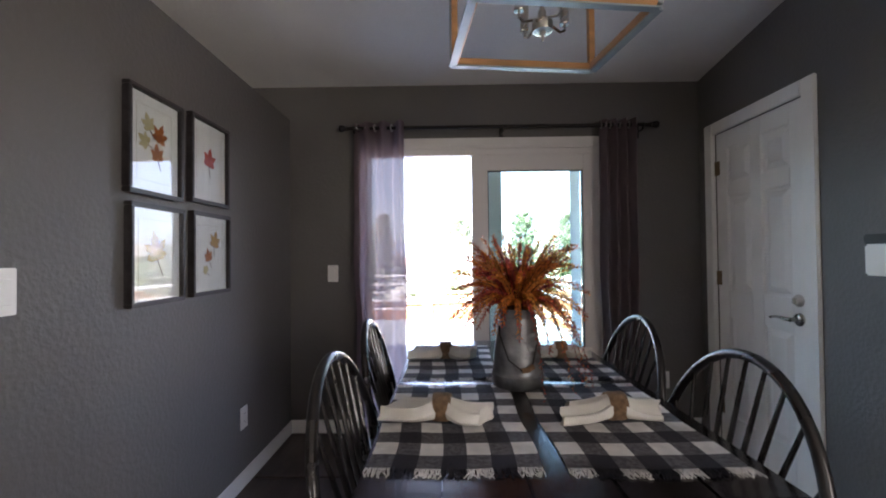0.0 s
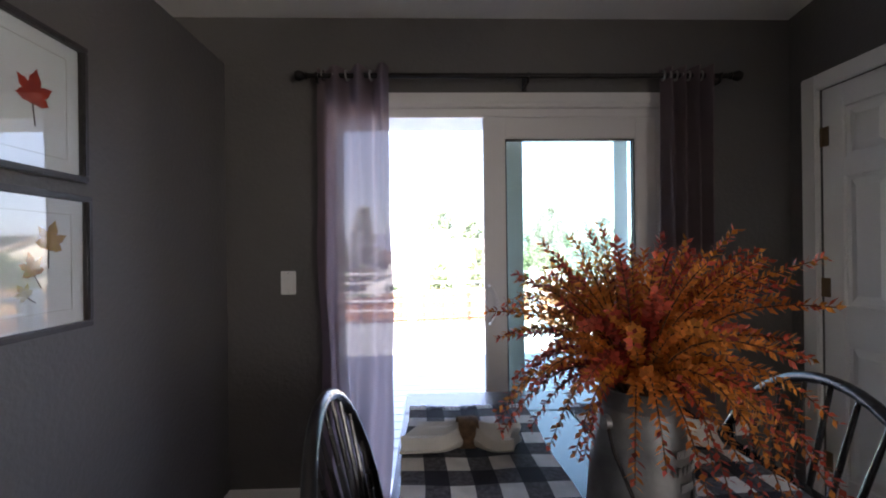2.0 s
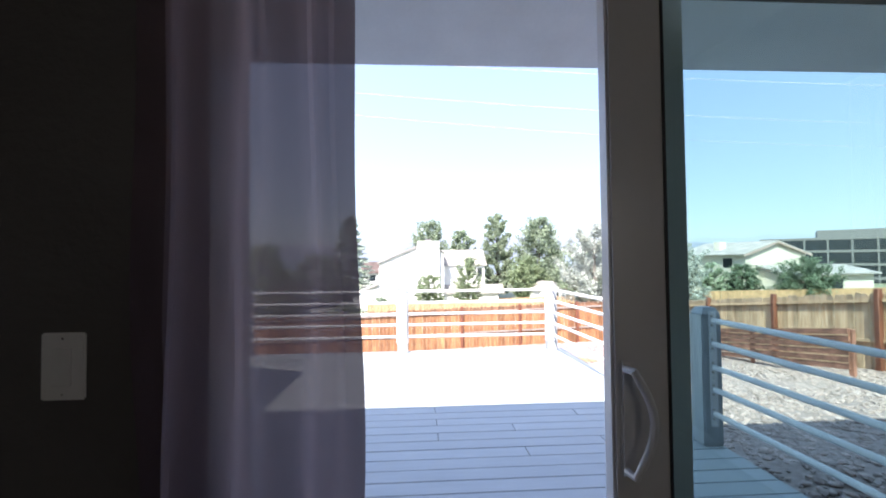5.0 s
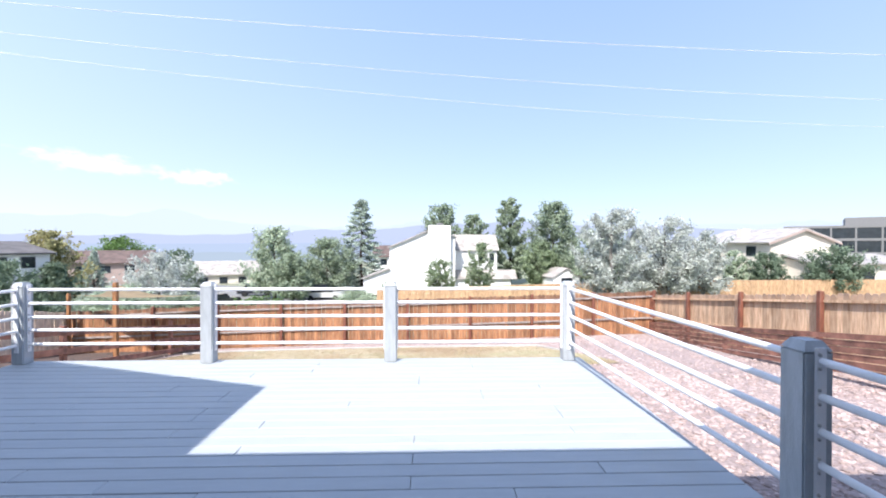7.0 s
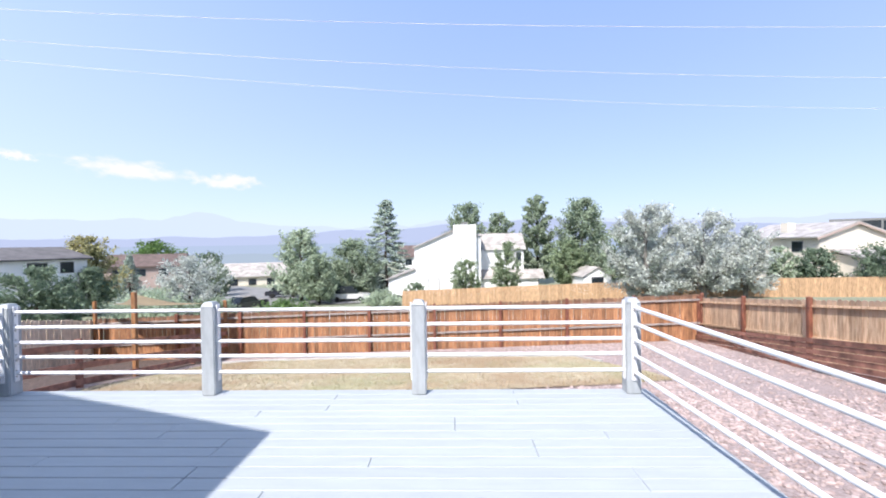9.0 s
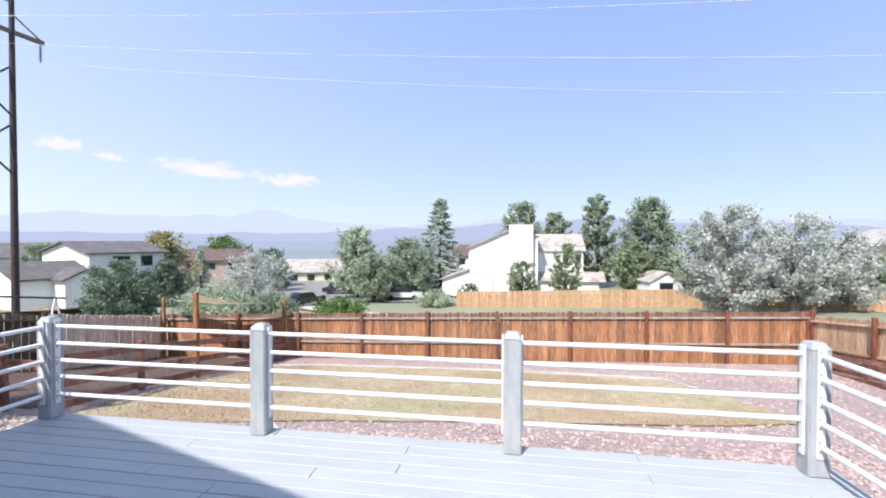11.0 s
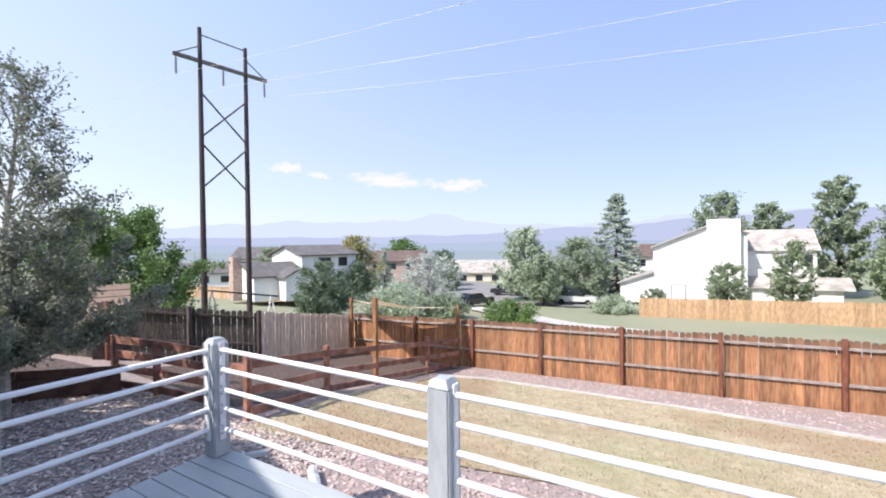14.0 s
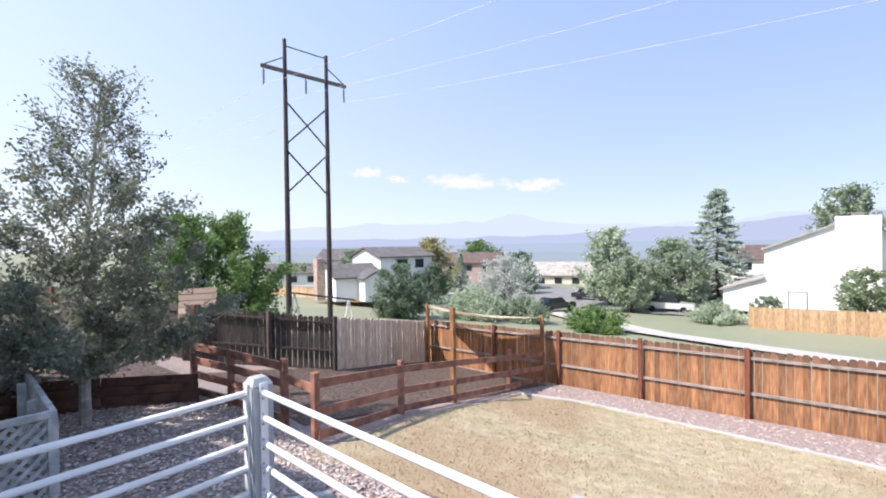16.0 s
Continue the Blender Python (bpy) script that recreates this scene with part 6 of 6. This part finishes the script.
# white two-storey house with a broad chimney: its gable faces the yard
gable_house("white_house", "white two-storey house with a tall broad chimney", pose(0, 57.5, -5.0), [
    ("wall", [(-8.3, 0), (3.3, 0), (3.3, 7.3), (0.6, 8.35), (-5.0, 5.95), (-5.0, 3.2), (-8.3, 2.0)], "y", 0, 9.0, STUCCO_W),
    ("wall", [(3.3, 0), (9.0, 0), (9.0, 5.6), (3.3, 5.6)], "y", 2.6, 9.0, STUCCO_W),
    ("chimney", [(-0.1, 0), (2.7, 0), (2.7, 8.75), (-0.1, 8.75)], "y", -0.75, 0.0, STUCCO_W),
    ("door_casing", [(-3.3, 0), (-1.9, 0), (-1.9, 2.1), (-3.3, 2.1)], "y", -0.04, 0.0, TRIMG),
    ("door", [(-3.2, 0), (-2.0, 0), (-2.0, 2.0), (-3.2, 2.0)], "y", -0.06, -0.04, STUCCO_W),
    ("chimney_cap", [(0.9, 8.75), (1.7, 8.75), (1.7, 9.05), (0.9, 9.05)], "y", -0.6, -0.2, TRIMG),
    ("wall", [(3.3, 0), (10.6, 0), (10.6, 1.9), (3.3, 1.9)], "y", 1.2, 2.6, STUCCO_W),
], [
    (roof_plate(-5.2, 5.9, 0.65, 8.36), "y", -0.35, 9.2, ROOF_G), (roof_plate(0.62, 8.36, 3.5, 7.25), "y", -0.35, 9.2, ROOF_G),
    (roof_plate(-8.6, 1.95, -4.95, 3.27), "y", -0.35, 9.2, ROOF_G),
    ([(2.3, 5.55), (9.3, 5.75), (5.8, 7.75)], "x", 3.35, 9.3, ROOF_T),
    ([(0.8, 1.9), (2.6, 1.9), (2.6, 3.0)], "x", 3.3, 11.4, ROOF_T),
], [(6.5, 7.2, 2.57, 2.6, 4.0, 5.2), (8.0, 8.7, 2.57, 2.6, 4.0, 5.2)])

# white house with brick chimney on the far side of the greenbelt
gable_house("white_cottage", "white split-level house with a brick chimney and grey roof", pose(-44.1, 41.64, -3.8, 0, 0, -17), [
    ("wall", [(-4.5, 0), (4.5, 0), (4.5, 4.3), (0, 5.35), (-4.5, 4.3)], "y", 0, 7, STUCCO_W),
    ("wall", [(-0.5, -0.2), (6.5, -0.2), (6.5, 2.3), (3, 3.5), (-0.5, 2.3)], "y", -6, -0.02, STUCCO_W),
    ("garage", [(-3.6, -0.2), (-0.4, -0.2), (-0.4, 2.2), (-2.0, 3.0), (-3.6, 2.2)], "x", 6.52, 8.6, STUCCO_W),
    ("garage_door", [(-3.1, -0.2), (-0.9, -0.2), (-0.9, 1.9), (-3.1, 1.9)], "x", 8.6, 8.64, STUCCO_W),
    ("chimney", [(1.4, -0.4), (2.8, -0.4), (2.8, 4.3), (1.4, 4.3)], "y", -6.9, -6.02, BRICKM),
], [
    (roof_plate(-4.9, 4.22, 0, 5.36), "y", -0.4, 7.4, ROOF_D), (roof_plate(0, 5.36, 4.9, 4.22), "y", -0.4, 7.4, ROOF_D),
    (roof_plate(-0.9, 2.18, 3, 3.52), "y", -6.3, -0.45, ROOF_D), (roof_plate(3, 3.52, 6.9, 2.18), "y", -6.3, -0.45, ROOF_D),
    (roof_plate(-3.9, 2.08, -2.0, 3.02), "x", 5.2, 8.9, ROOF_D), (roof_plate(-2.0, 3.02, -0.1, 2.08), "x", 5.2, 8.9, ROOF_D),
], [(4.5, 4.53, 2.0, 3.6, 2.9, 4.0), (4.5, 4.53, 4.6, 5.8, 2.9, 4.0)])
for (nm, lb, x, y, z, rz, w, d, h, rise, wm, rm) in (
        ("brown_roofed_house", "cream house with a brown roof", -52, 74, -6.2, 25, 11, 8, 4.6, 1.8, BROWNW, ROOF_R),
        ("far_house", "low tan house at the street end", -38, 84, -7.4, 25, 11, 9, 3.2, 2.2, STUCCO_T, ROOF_T),
        ("far_house", "low white house in the valley", -74, 50, -6.0, 50, 12, 8, 3.0, 1.6, STUCCO_W, ROOF_D),
        ("far_house", "low white house behind the trees", -6, 88, -5.0, 5, 10, 8, 4.0, 2.0, STUCCO_W, ROOF_R),
        ("grey_house", "grey-roofed house beyond the shrubs", -66, 56, -5.2, 35, 13, 8, 4.6, 1.9, STUCCO_W, ROOF_D)):
    gable_house(nm, lb, pose(x, y, z, 0, 0, rz), [("wall", [(-w / 2, 0), (w / 2, 0), (w / 2, h), (-w / 2, h)], "y", 0, d, wm), ("gable", [(0, h), (d, h), (d / 2, h + rise)], "x", -w / 2, w / 2, wm)], [
        ([(-0.5, h - 0.15), (d / 2, h + rise), (d / 2, h + rise + 0.15), (-0.5, h)], "x", -w / 2 - 0.4, w / 2 + 0.4, rm), ([(d + 0.5, h - 0.15), (d / 2, h + rise), (d / 2, h + rise + 0.15), (d + 0.5, h)], "x", -w / 2 - 0.4, w / 2 + 0.4, rm)],
        [(-w / 2 + 1.2 + k * 3.2, -w / 2 + 2.6 + k * 3.2, -0.04, 0.0, h - 1.7, h - 0.5) for k in range(int(w / 3.4))])
gable_house("tan_house", "cream two-storey house with a low-pitched pale roof", pose(34.7, 45.8, -3.2, 0, 0, 8.7), [
    ("wall", [(0, 0), (8, 0), (8, 4.85), (4, 6.1), (0, 4.85)], "y", 0, 9, STUCCO_T),
    ("garage", [(-3.0, 0), (-0.02, 0), (-0.02, 3.2), (-3.0, 2.7)], "x", 1.6, 13.0, STUCCO_T),
    ("fascia", [(-0.5, 4.52), (4, 5.98), (4, 6.16), (-0.5, 4.7)], "y", -0.36, -0.3, BROWNW),
    ("fascia", [(4, 5.98), (8.5, 4.52), (8.5, 4.7), (4, 6.16)], "y", -0.36, -0.3, BROWNW),
    ("door", [(3.0, 0.3), (3.9, 0.3), (3.9, 2.2), (3.0, 2.2)], "y", -3.06, -3.01, REDWOOD),
    ("chimney", [(1.0, 5.0), (1.9, 5.0), (1.9, 6.3), (1.0, 6.3)], "y", 4.2, 5.0, STUCCO_T),
    ("skylight", [(1.0, 5.1), (2.0, 5.45), (2.0, 5.52), (1.0, 5.17)], "y", 1.6, 2.6, WINDARK)], [
    (roof_plate(-0.5, 4.7, 4, 6.15), "y", -0.3, 9.4, ROOF_G), (roof_plate(4, 6.15, 8.5, 4.7), "y", -0.3, 9.4, ROOF_G),
    ([(-3.5, 2.6), (-0.03, 3.45), (-0.03, 3.6), (-3.5, 2.75)], "x", 1.2, 13.4, ROOF_G)],
    [(-0.03, 0.0, 1.6, 2.8, 3.3, 4.4), (-0.03, 0.0, 4.6, 5.8, 0.6, 2.0), (6.2, 8.8, -3.04, -3.0, 0.1, 2.1)])
gable_house("office_building", "dark glass office building on the ridge", pose(92, 84, -6, 0, 0, -43), [
    ("wall", [(-18, 0), (20, 0), (20, 11), (-18, 11)], "y", 0, 16, WINDARK)] + [
    ("floor_band", [(-18.1, z), (20.1, z), (20.1, z + 0.5), (-18.1, z + 0.5)], "y", -0.15, 16.1, TRIMG) for z in (2.5, 5.3, 8.1, 10.8)] + [
    ("mullion", [(-18 + 3.8 * k, 0), (-17.7 + 3.8 * k, 0), (-17.7 + 3.8 * k, 10.8), (-18 + 3.8 * k, 10.8)], "y", -0.12, 0.0, TRIMG) for k in range(11)] + [
    ("roof_block", [(-8, 11.3), (20, 11.3), (20, 13), (-8, 13)], "y", 3, 14, TRIMG)], [], [])
gable_house("garden_shed", "small white garden shed behind the fence", pose(15.2, 50.0, -4.2, 0, 0, 10), [("wall", [(-1.6, 0), (1.6, 0), (1.6, 2.0), (0, 2.9), (-1.6, 2.0)], "y", 0, 3, STUCCO_W)], [
    (roof_plate(-1.8, 1.9, 0, 2.9, 0.08), "y", -0.2, 3.2, ROOF_T), (roof_plate(0, 2.9, 1.8, 1.9, 0.08), "y", -0.2, 3.2, ROOF_T)], [(-0.7, 0.7, -0.03, 0, 0.1, 1.9)])
gable_house("playhouse", "small weathered playhouse with a red board roof", pose(-15.0, 11.95, ground_z(-15.0, 11.95) - 0.3, 0, 0, 160), [("wall", [(-0.8, 0), (0.8, 0), (0.8, 1.3), (-0.8, 1.3)], "y", -0.38, 0.38, FENCE_G)], [
    ([(-0.95 + 0.13 * k, 1.25 + 0.16 * k), (-0.95 + 0.13 * (k + 1), 1.25 + 0.16 * (k + 1)), (-0.95 + 0.13 * (k + 1), 1.29 + 0.16 * (k + 1)), (-0.95 + 0.13 * k, 1.31 + 0.16 * k)], "y", -0.46, 0.46, FENCE_D) for k in range(6)] + [
    (roof_plate(-0.17, 2.21, 0.95, 1.25, 0.04), "y", -0.46, 0.46, FENCE_D)], [])


# ---- cedar fence of the neighbours ----
def board_run(name, pts, h, mt, label):
    """A far board fence: single boards along its nearer stretch, joined ones past that."""
    t = thing(name, label, "fence")
    rg = random.Random(name)
    kinds = [mesh_of("board", box(bmesh.new(), -0.069, 0.069, -0.01, 0.01, 0, h + rg.uniform(-0.015, 0.015)), mt) for _ in range(4)]
    rest = bmesh.new()
    made = 0
    for (xa, ya), (xb, yb) in zip(pts, pts[1:]):
        run_len = math.hypot(xb - xa, yb - ya)
        ux, uy = (xb - xa) / run_len, (yb - ya) / run_len
        turn = pose(0, 0, 0, 0, 0, math.degrees(math.atan2(uy, ux)))
        n = int(run_len / 0.145)
        for k in range(n):
            q = (k + 0.5) / n * run_len
            x, y = xa + ux * q, ya + uy * q
            o = rg.uniform(-0.008, 0.008)
            m = Matrix.Translation((x - uy * o, y + ux * o, ground_z(x, y) - 0.05)) @ turn
            if made < 295:
                piece("board", kinds[rg.randrange(4)], t, m)
            else:
                box(rest, -0.069, 0.069, -0.01, 0.01, 0, h + rg.uniform(-0.015, 0.015), m)
            made += 1
        bays = max(1, round(run_len / 2.4))
        for k in range(bays):
            q = k * run_len / bays
            x, y = xa + ux * q - uy * 0.06, ya + uy * q + ux * 0.06
            part("post", box(bmesh.new(), -0.045, 0.045, -0.045, 0.045, -0.1, h - 0.05, Matrix.Translation((x, y, ground_z(x, y))) @ turn), mt, t, smooth=False)
    if made > 295:
        part("board_row", rest, mt, t, smooth=False)["kind"] = "stuff"


board_run("cedar_fence", [(-5.4, 48.3), (6, 46.6), (18.6, 44.3), (28, 41.8), (40, 38.3), (52, 35)], 1.65, FENCE_O, "new orange cedar fence beyond the greenbelt")
board_run("brown_fence", [(-60, 36), (-47, 40), (-40, 44.5)], 1.5, FENCE_D, "brown fence by the white cottage")

# ---- power line ----
pl = thing("power_pylon", "two-pole wooden H-frame power pylon with crossarm", "pylon")
PP = [Vector((-23.29, 19.41, 0)), Vector((-22.85, 21.72, 0))]
TOPZ = (13.05, 12.75)
for p, tz in zip(PP, TOPZ):
    z = ground_z(p.x, p.y) - 0.5
    part("pole", tube(bmesh.new(), [(p.x, p.y, z), (p.x, p.y, z + 7.5), (p.x, p.y, tz)], [0.16, 0.135, 0.1], 12), POLE, pl)
AZ = 11.3
arm0, arm1 = Vector((-23.53, 18.18, AZ + 0.05)), Vector((-22.62, 22.9, AZ - 0.05))
part("crossarm", bar(arm0, arm1, 0.085), ARM, pl, smooth=False)
part("shield_brace", tube(bmesh.new(), [(PP[0].x, PP[0].y, 12.7), (PP[1].x, PP[1].y, 12.6)], 0.035, 6), ARM, pl)
for p, e in ((PP[0], arm0), (PP[1], arm1)):
    part("arm_brace", tube(bmesh.new(), [(p.x, p.y, 12.1), (e.x, e.y, e.z)], 0.035, 6), ARM, pl)
for z0, z1 in ((7.38, 9.73), (4.73, 7.08)):
    for a, b in ((0, 1), (1, 0)):
        part("cross_brace", tube(bmesh.new(), [(PP[a].x, PP[a].y, z0), (PP[b].x, PP[b].y, z1)], 0.045, 6), POLE, pl)
hang = [arm0 + Vector((0, 0.15, 0)), (arm0 + arm1) / 2, arm1 - Vector((0, 0.15, 0))]
for p in hang:
    bm = bmesh.new()
    tube(bm, [p - Vector((0, 0, 0.1)), p - Vector((0, 0.0, 1.0))], [0.03, 0.03], 6)
    for k in range(9):
        tube(bm, [p - Vector((0, 0, 0.25 + k * 0.08)), p - Vector((0, 0, 0.28 + k * 0.08))], [0.075, 0.03], 8)
    part("insulator", bm, INSUL, pl)
for k, p in enumerate(hang):
    bm = bmesh.new()
    st = p - Vector((0, 0, 1.0))
    en = st + Vector((115, 0 + 8 * k, 2 + k))
    pts = [st.lerp(en, u / 30) - Vector((0, 0, 3.2 * 4 * (u / 30) * (1 - u / 30))) for u in range(31)]
    tube(bm, pts, 0.007, 5)
    back = [st + Vector((-4.0 * u, 0, -0.05 * u)) for u in range(12)]
    tube(bm, back, 0.007, 5)
    solo("power_line", bm, WIRE, "thin bare power line from the pylon", "cable", group="power lines")
sw = thing("swing_frame", "thin metal swing frame behind the fence", "swing")
for a, b in (((-20, 17.6, 0), (-15.2, 17.6, 0)),):
    z = ground_z(-17, 17.6) + 2.0
    part("top_bar", tube(bmesh.new(), [(a[0], a[1], z), (b[0], b[1], z)], 0.035, 8), IRON, sw)
    for x in (-19.6, -15.6):
        for dy in (-0.5, 0.5):
            part("leg", tube(bmesh.new(), [(x, 17.6, z), (x, 17.6 + dy, z - 2.1)], 0.03, 8), RAILM, sw)


# ---- parked cars ----
def car(x, y, rz, mt, label, ln=4.6, h=1.5):
    t = thing("car", label, "car", pose(x, y, ground_z(x, y) + 0.06, 0, 0, rz), group="parked cars")
    w = 0.88
    bm = prism([(-ln / 2, 0.35), (ln / 2, 0.35), (ln / 2, 0.8), (ln / 2 - 0.15, 0.92), (ln * 0.22, 0.98), (-ln * 0.36, 1.0), (-ln / 2, 0.9)], "y", -w, w)
    bmesh.ops.bevel(bm, geom=bm.edges[:], offset=0.05, segments=2, affect="EDGES")
    part("body", bm, mt, t)
    bm = prism([(-ln * 0.36, 0.98), (ln * 0.22, 0.96), (ln * 0.08, h), (-ln * 0.26, h)], "y", -w + 0.12, w - 0.12)
    bmesh.ops.bevel(bm, geom=bm.edges[:], offset=0.04, segments=2, affect="EDGES")
    part("cabin", bm, WINDARK, t)
    for sx in (-ln * 0.3, ln * 0.3):
        for sy in (-w, w):
            bm = lathe([(0.2, -0.1), (0.33, -0.09), (0.33, 0.09), (0.2, 0.1)], 16)
            bm.transform(Matrix.Translation((sx, sy * 0.93, 0.33)) @ Euler((radians(90), 0, 0)).to_matrix().to_4x4())
            wh = part("wheel", bm, RUBBER, t)
    for sx, nm in ((ln / 2 - 0.02, "headlight"), (-ln / 2 - 0.01, "tail_light")):
        for sy in (-0.62, 0.62):
            part(nm, rbox(sx - 0.02, sx + 0.03, sy - 0.16, sy + 0.16, 0.62, 0.76, r=0.01), PLASTIC if nm == "headlight" else REDWOOD, t)


car(-23.5, 62.0, 15, CARP, "dark parked car at the street end")
car(-22.2, 49.0, 70, CARP, "dark car by the path")
car(-13.0, 56.5, 5, CARW, "pale van under the trees", 4.9, 1.9)
hp = thing("basketball_hoop", "white basketball backboard on a pole", "basketball hoop", pose(-42.5, 45.0, ground_z(-42.5, 45), 0, 0, 40))
part("pole", tube(bmesh.new(), [(0, 0.5, 0), (0, 0.3, 2.6), (0, 0, 2.9)], 0.06, 8), TRIMG, hp)
bm = lathe([(0.75, 0), (0.75, 0.05)], 20)
bm.transform(Matrix.Translation((0, 0, 3.2)) @ Euler((radians(90), 0, 0)).to_matrix().to_4x4())
part("backboard", bm, PLASTIC, hp)


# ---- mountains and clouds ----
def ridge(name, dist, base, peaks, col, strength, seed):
    """A long far ridge with an uneven crest; distance haze is painted as a flat blue glow."""
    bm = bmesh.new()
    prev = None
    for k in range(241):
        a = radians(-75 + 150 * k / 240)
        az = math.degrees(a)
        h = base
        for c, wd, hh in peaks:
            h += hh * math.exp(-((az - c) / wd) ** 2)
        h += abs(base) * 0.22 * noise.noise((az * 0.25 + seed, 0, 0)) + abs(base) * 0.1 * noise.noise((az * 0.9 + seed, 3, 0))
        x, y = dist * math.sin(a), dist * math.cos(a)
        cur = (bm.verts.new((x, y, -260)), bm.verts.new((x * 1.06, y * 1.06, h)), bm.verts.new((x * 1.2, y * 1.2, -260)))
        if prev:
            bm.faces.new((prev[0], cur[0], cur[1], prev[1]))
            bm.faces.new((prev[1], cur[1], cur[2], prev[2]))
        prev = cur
    solo(name, bm, glow(name + "_haze", col, strength), "glowing backdrop ridge with blue haze painted in", "mountains", "structure")


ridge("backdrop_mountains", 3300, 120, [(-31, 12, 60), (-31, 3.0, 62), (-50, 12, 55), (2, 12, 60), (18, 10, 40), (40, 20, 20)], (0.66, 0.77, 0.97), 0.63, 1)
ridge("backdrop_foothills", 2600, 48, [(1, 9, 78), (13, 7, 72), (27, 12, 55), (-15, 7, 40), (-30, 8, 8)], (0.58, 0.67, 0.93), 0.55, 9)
# plain and valley: low glowing bands of painted haze over the far ground
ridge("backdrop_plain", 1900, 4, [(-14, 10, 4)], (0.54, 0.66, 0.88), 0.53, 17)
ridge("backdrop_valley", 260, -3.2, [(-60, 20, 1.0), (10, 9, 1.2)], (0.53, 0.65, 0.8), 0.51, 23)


def cloud_mat(seed):
    """Vapour that thins out to an uneven edge; its sunlit white is emitted, not lit."""
    m = glow("glowing_cloud", (1.0, 0.98, 0.97), 0.6)
    nt = m.node_tree
    nd, lk = nt.nodes, nt.links
    tc, mp, ln, nz = nd.new("ShaderNodeTexCoord"), nd.new("ShaderNodeMapping"), nd.new("ShaderNodeVectorMath"), nd.new("ShaderNodeTexNoise")
    ln.operation = "LENGTH"
    lk.new(tc.outputs["Object"], ln.inputs[0])
    mp.inputs["Location"].default_value, mp.inputs["Scale"].default_value = (seed * 3.7, 0, 0), (2.2, 1, 0.9)
    lk.new(tc.outputs["Object"], mp.inputs[0])
    lk.new(mp.outputs[0], nz.inputs["Vector"])
    nz.inputs["Scale"].default_value, nz.inputs["Detail"].default_value = 1.5, 5
    ad, mr = nd.new("ShaderNodeMath"), nd.new("ShaderNodeMapRange")
    ad.operation = "MULTIPLY_ADD"
    ad.inputs[1].default_value = 1.7
    lk.new(nz.outputs[0], ad.inputs[0])
    ng = nd.new("ShaderNodeMath")
    ng.operation = "MULTIPLY"
    ng.inputs[1].default_value = -1.0
    lk.new(ln.outputs["Value"], ng.inputs[0])
    lk.new(ng.outputs[0], ad.inputs[2])
    mr.interpolation_type = "SMOOTHSTEP"
    mr.inputs[1].default_value, mr.inputs[2].default_value, mr.inputs[4].default_value = -0.15, 0.6, 0.8
    lk.new(ad.outputs[0], mr.inputs[0])
    mx, tr = nd.new("ShaderNodeMixShader"), nd.new("ShaderNodeBsdfTransparent")
    lk.new(mr.outputs[0], mx.inputs[0])
    lk.new(tr.outputs[0], mx.inputs[1])
    lk.new(nd["Emission"].outputs[0], mx.inputs[2])
    lk.new(mx.outputs[0], nd["Material Output"].inputs[0])
    return m


def cloud(az, el, wd, ht, seed, tilt=0.0):
    """wd, ht: half width and half height in degrees."""
    d = 3000
    bm = bmesh.new()
    bmesh.ops.create_grid(bm, x_segments=12, y_segments=6, size=1.5)
    for v in bm.verts:
        v.co = Vector((v.co.x, 0.05 * v.co.x * v.co.x, v.co.y))
    ob = solo("cloud", bm, cloud_mat(seed), "small flat white cloud over the mountains", "cloud", "structure")
    c = Vector((d * math.sin(radians(az)), d * math.cos(radians(az)), 1.4 + d * math.tan(radians(el))))
    ob.matrix_world = Matrix.Translation(c) @ Matrix.Rotation(-radians(az), 4, "Z") @ Matrix.Rotation(radians(-tilt), 4, "Y") @ Matrix.Diagonal((d * math.tan(radians(wd)), 60, d * math.tan(radians(ht)), 1))


cloud(-37.6, 8.45, 6.4, 1.25, 1, -3)
cloud(-28.2, 7.7, 4.2, 1.1, 2, 2)
cloud(-50.4, 9.7, 2.4, 0.85, 3)
cloud(-46.6, 8.9, 1.9, 0.55, 4, -8)
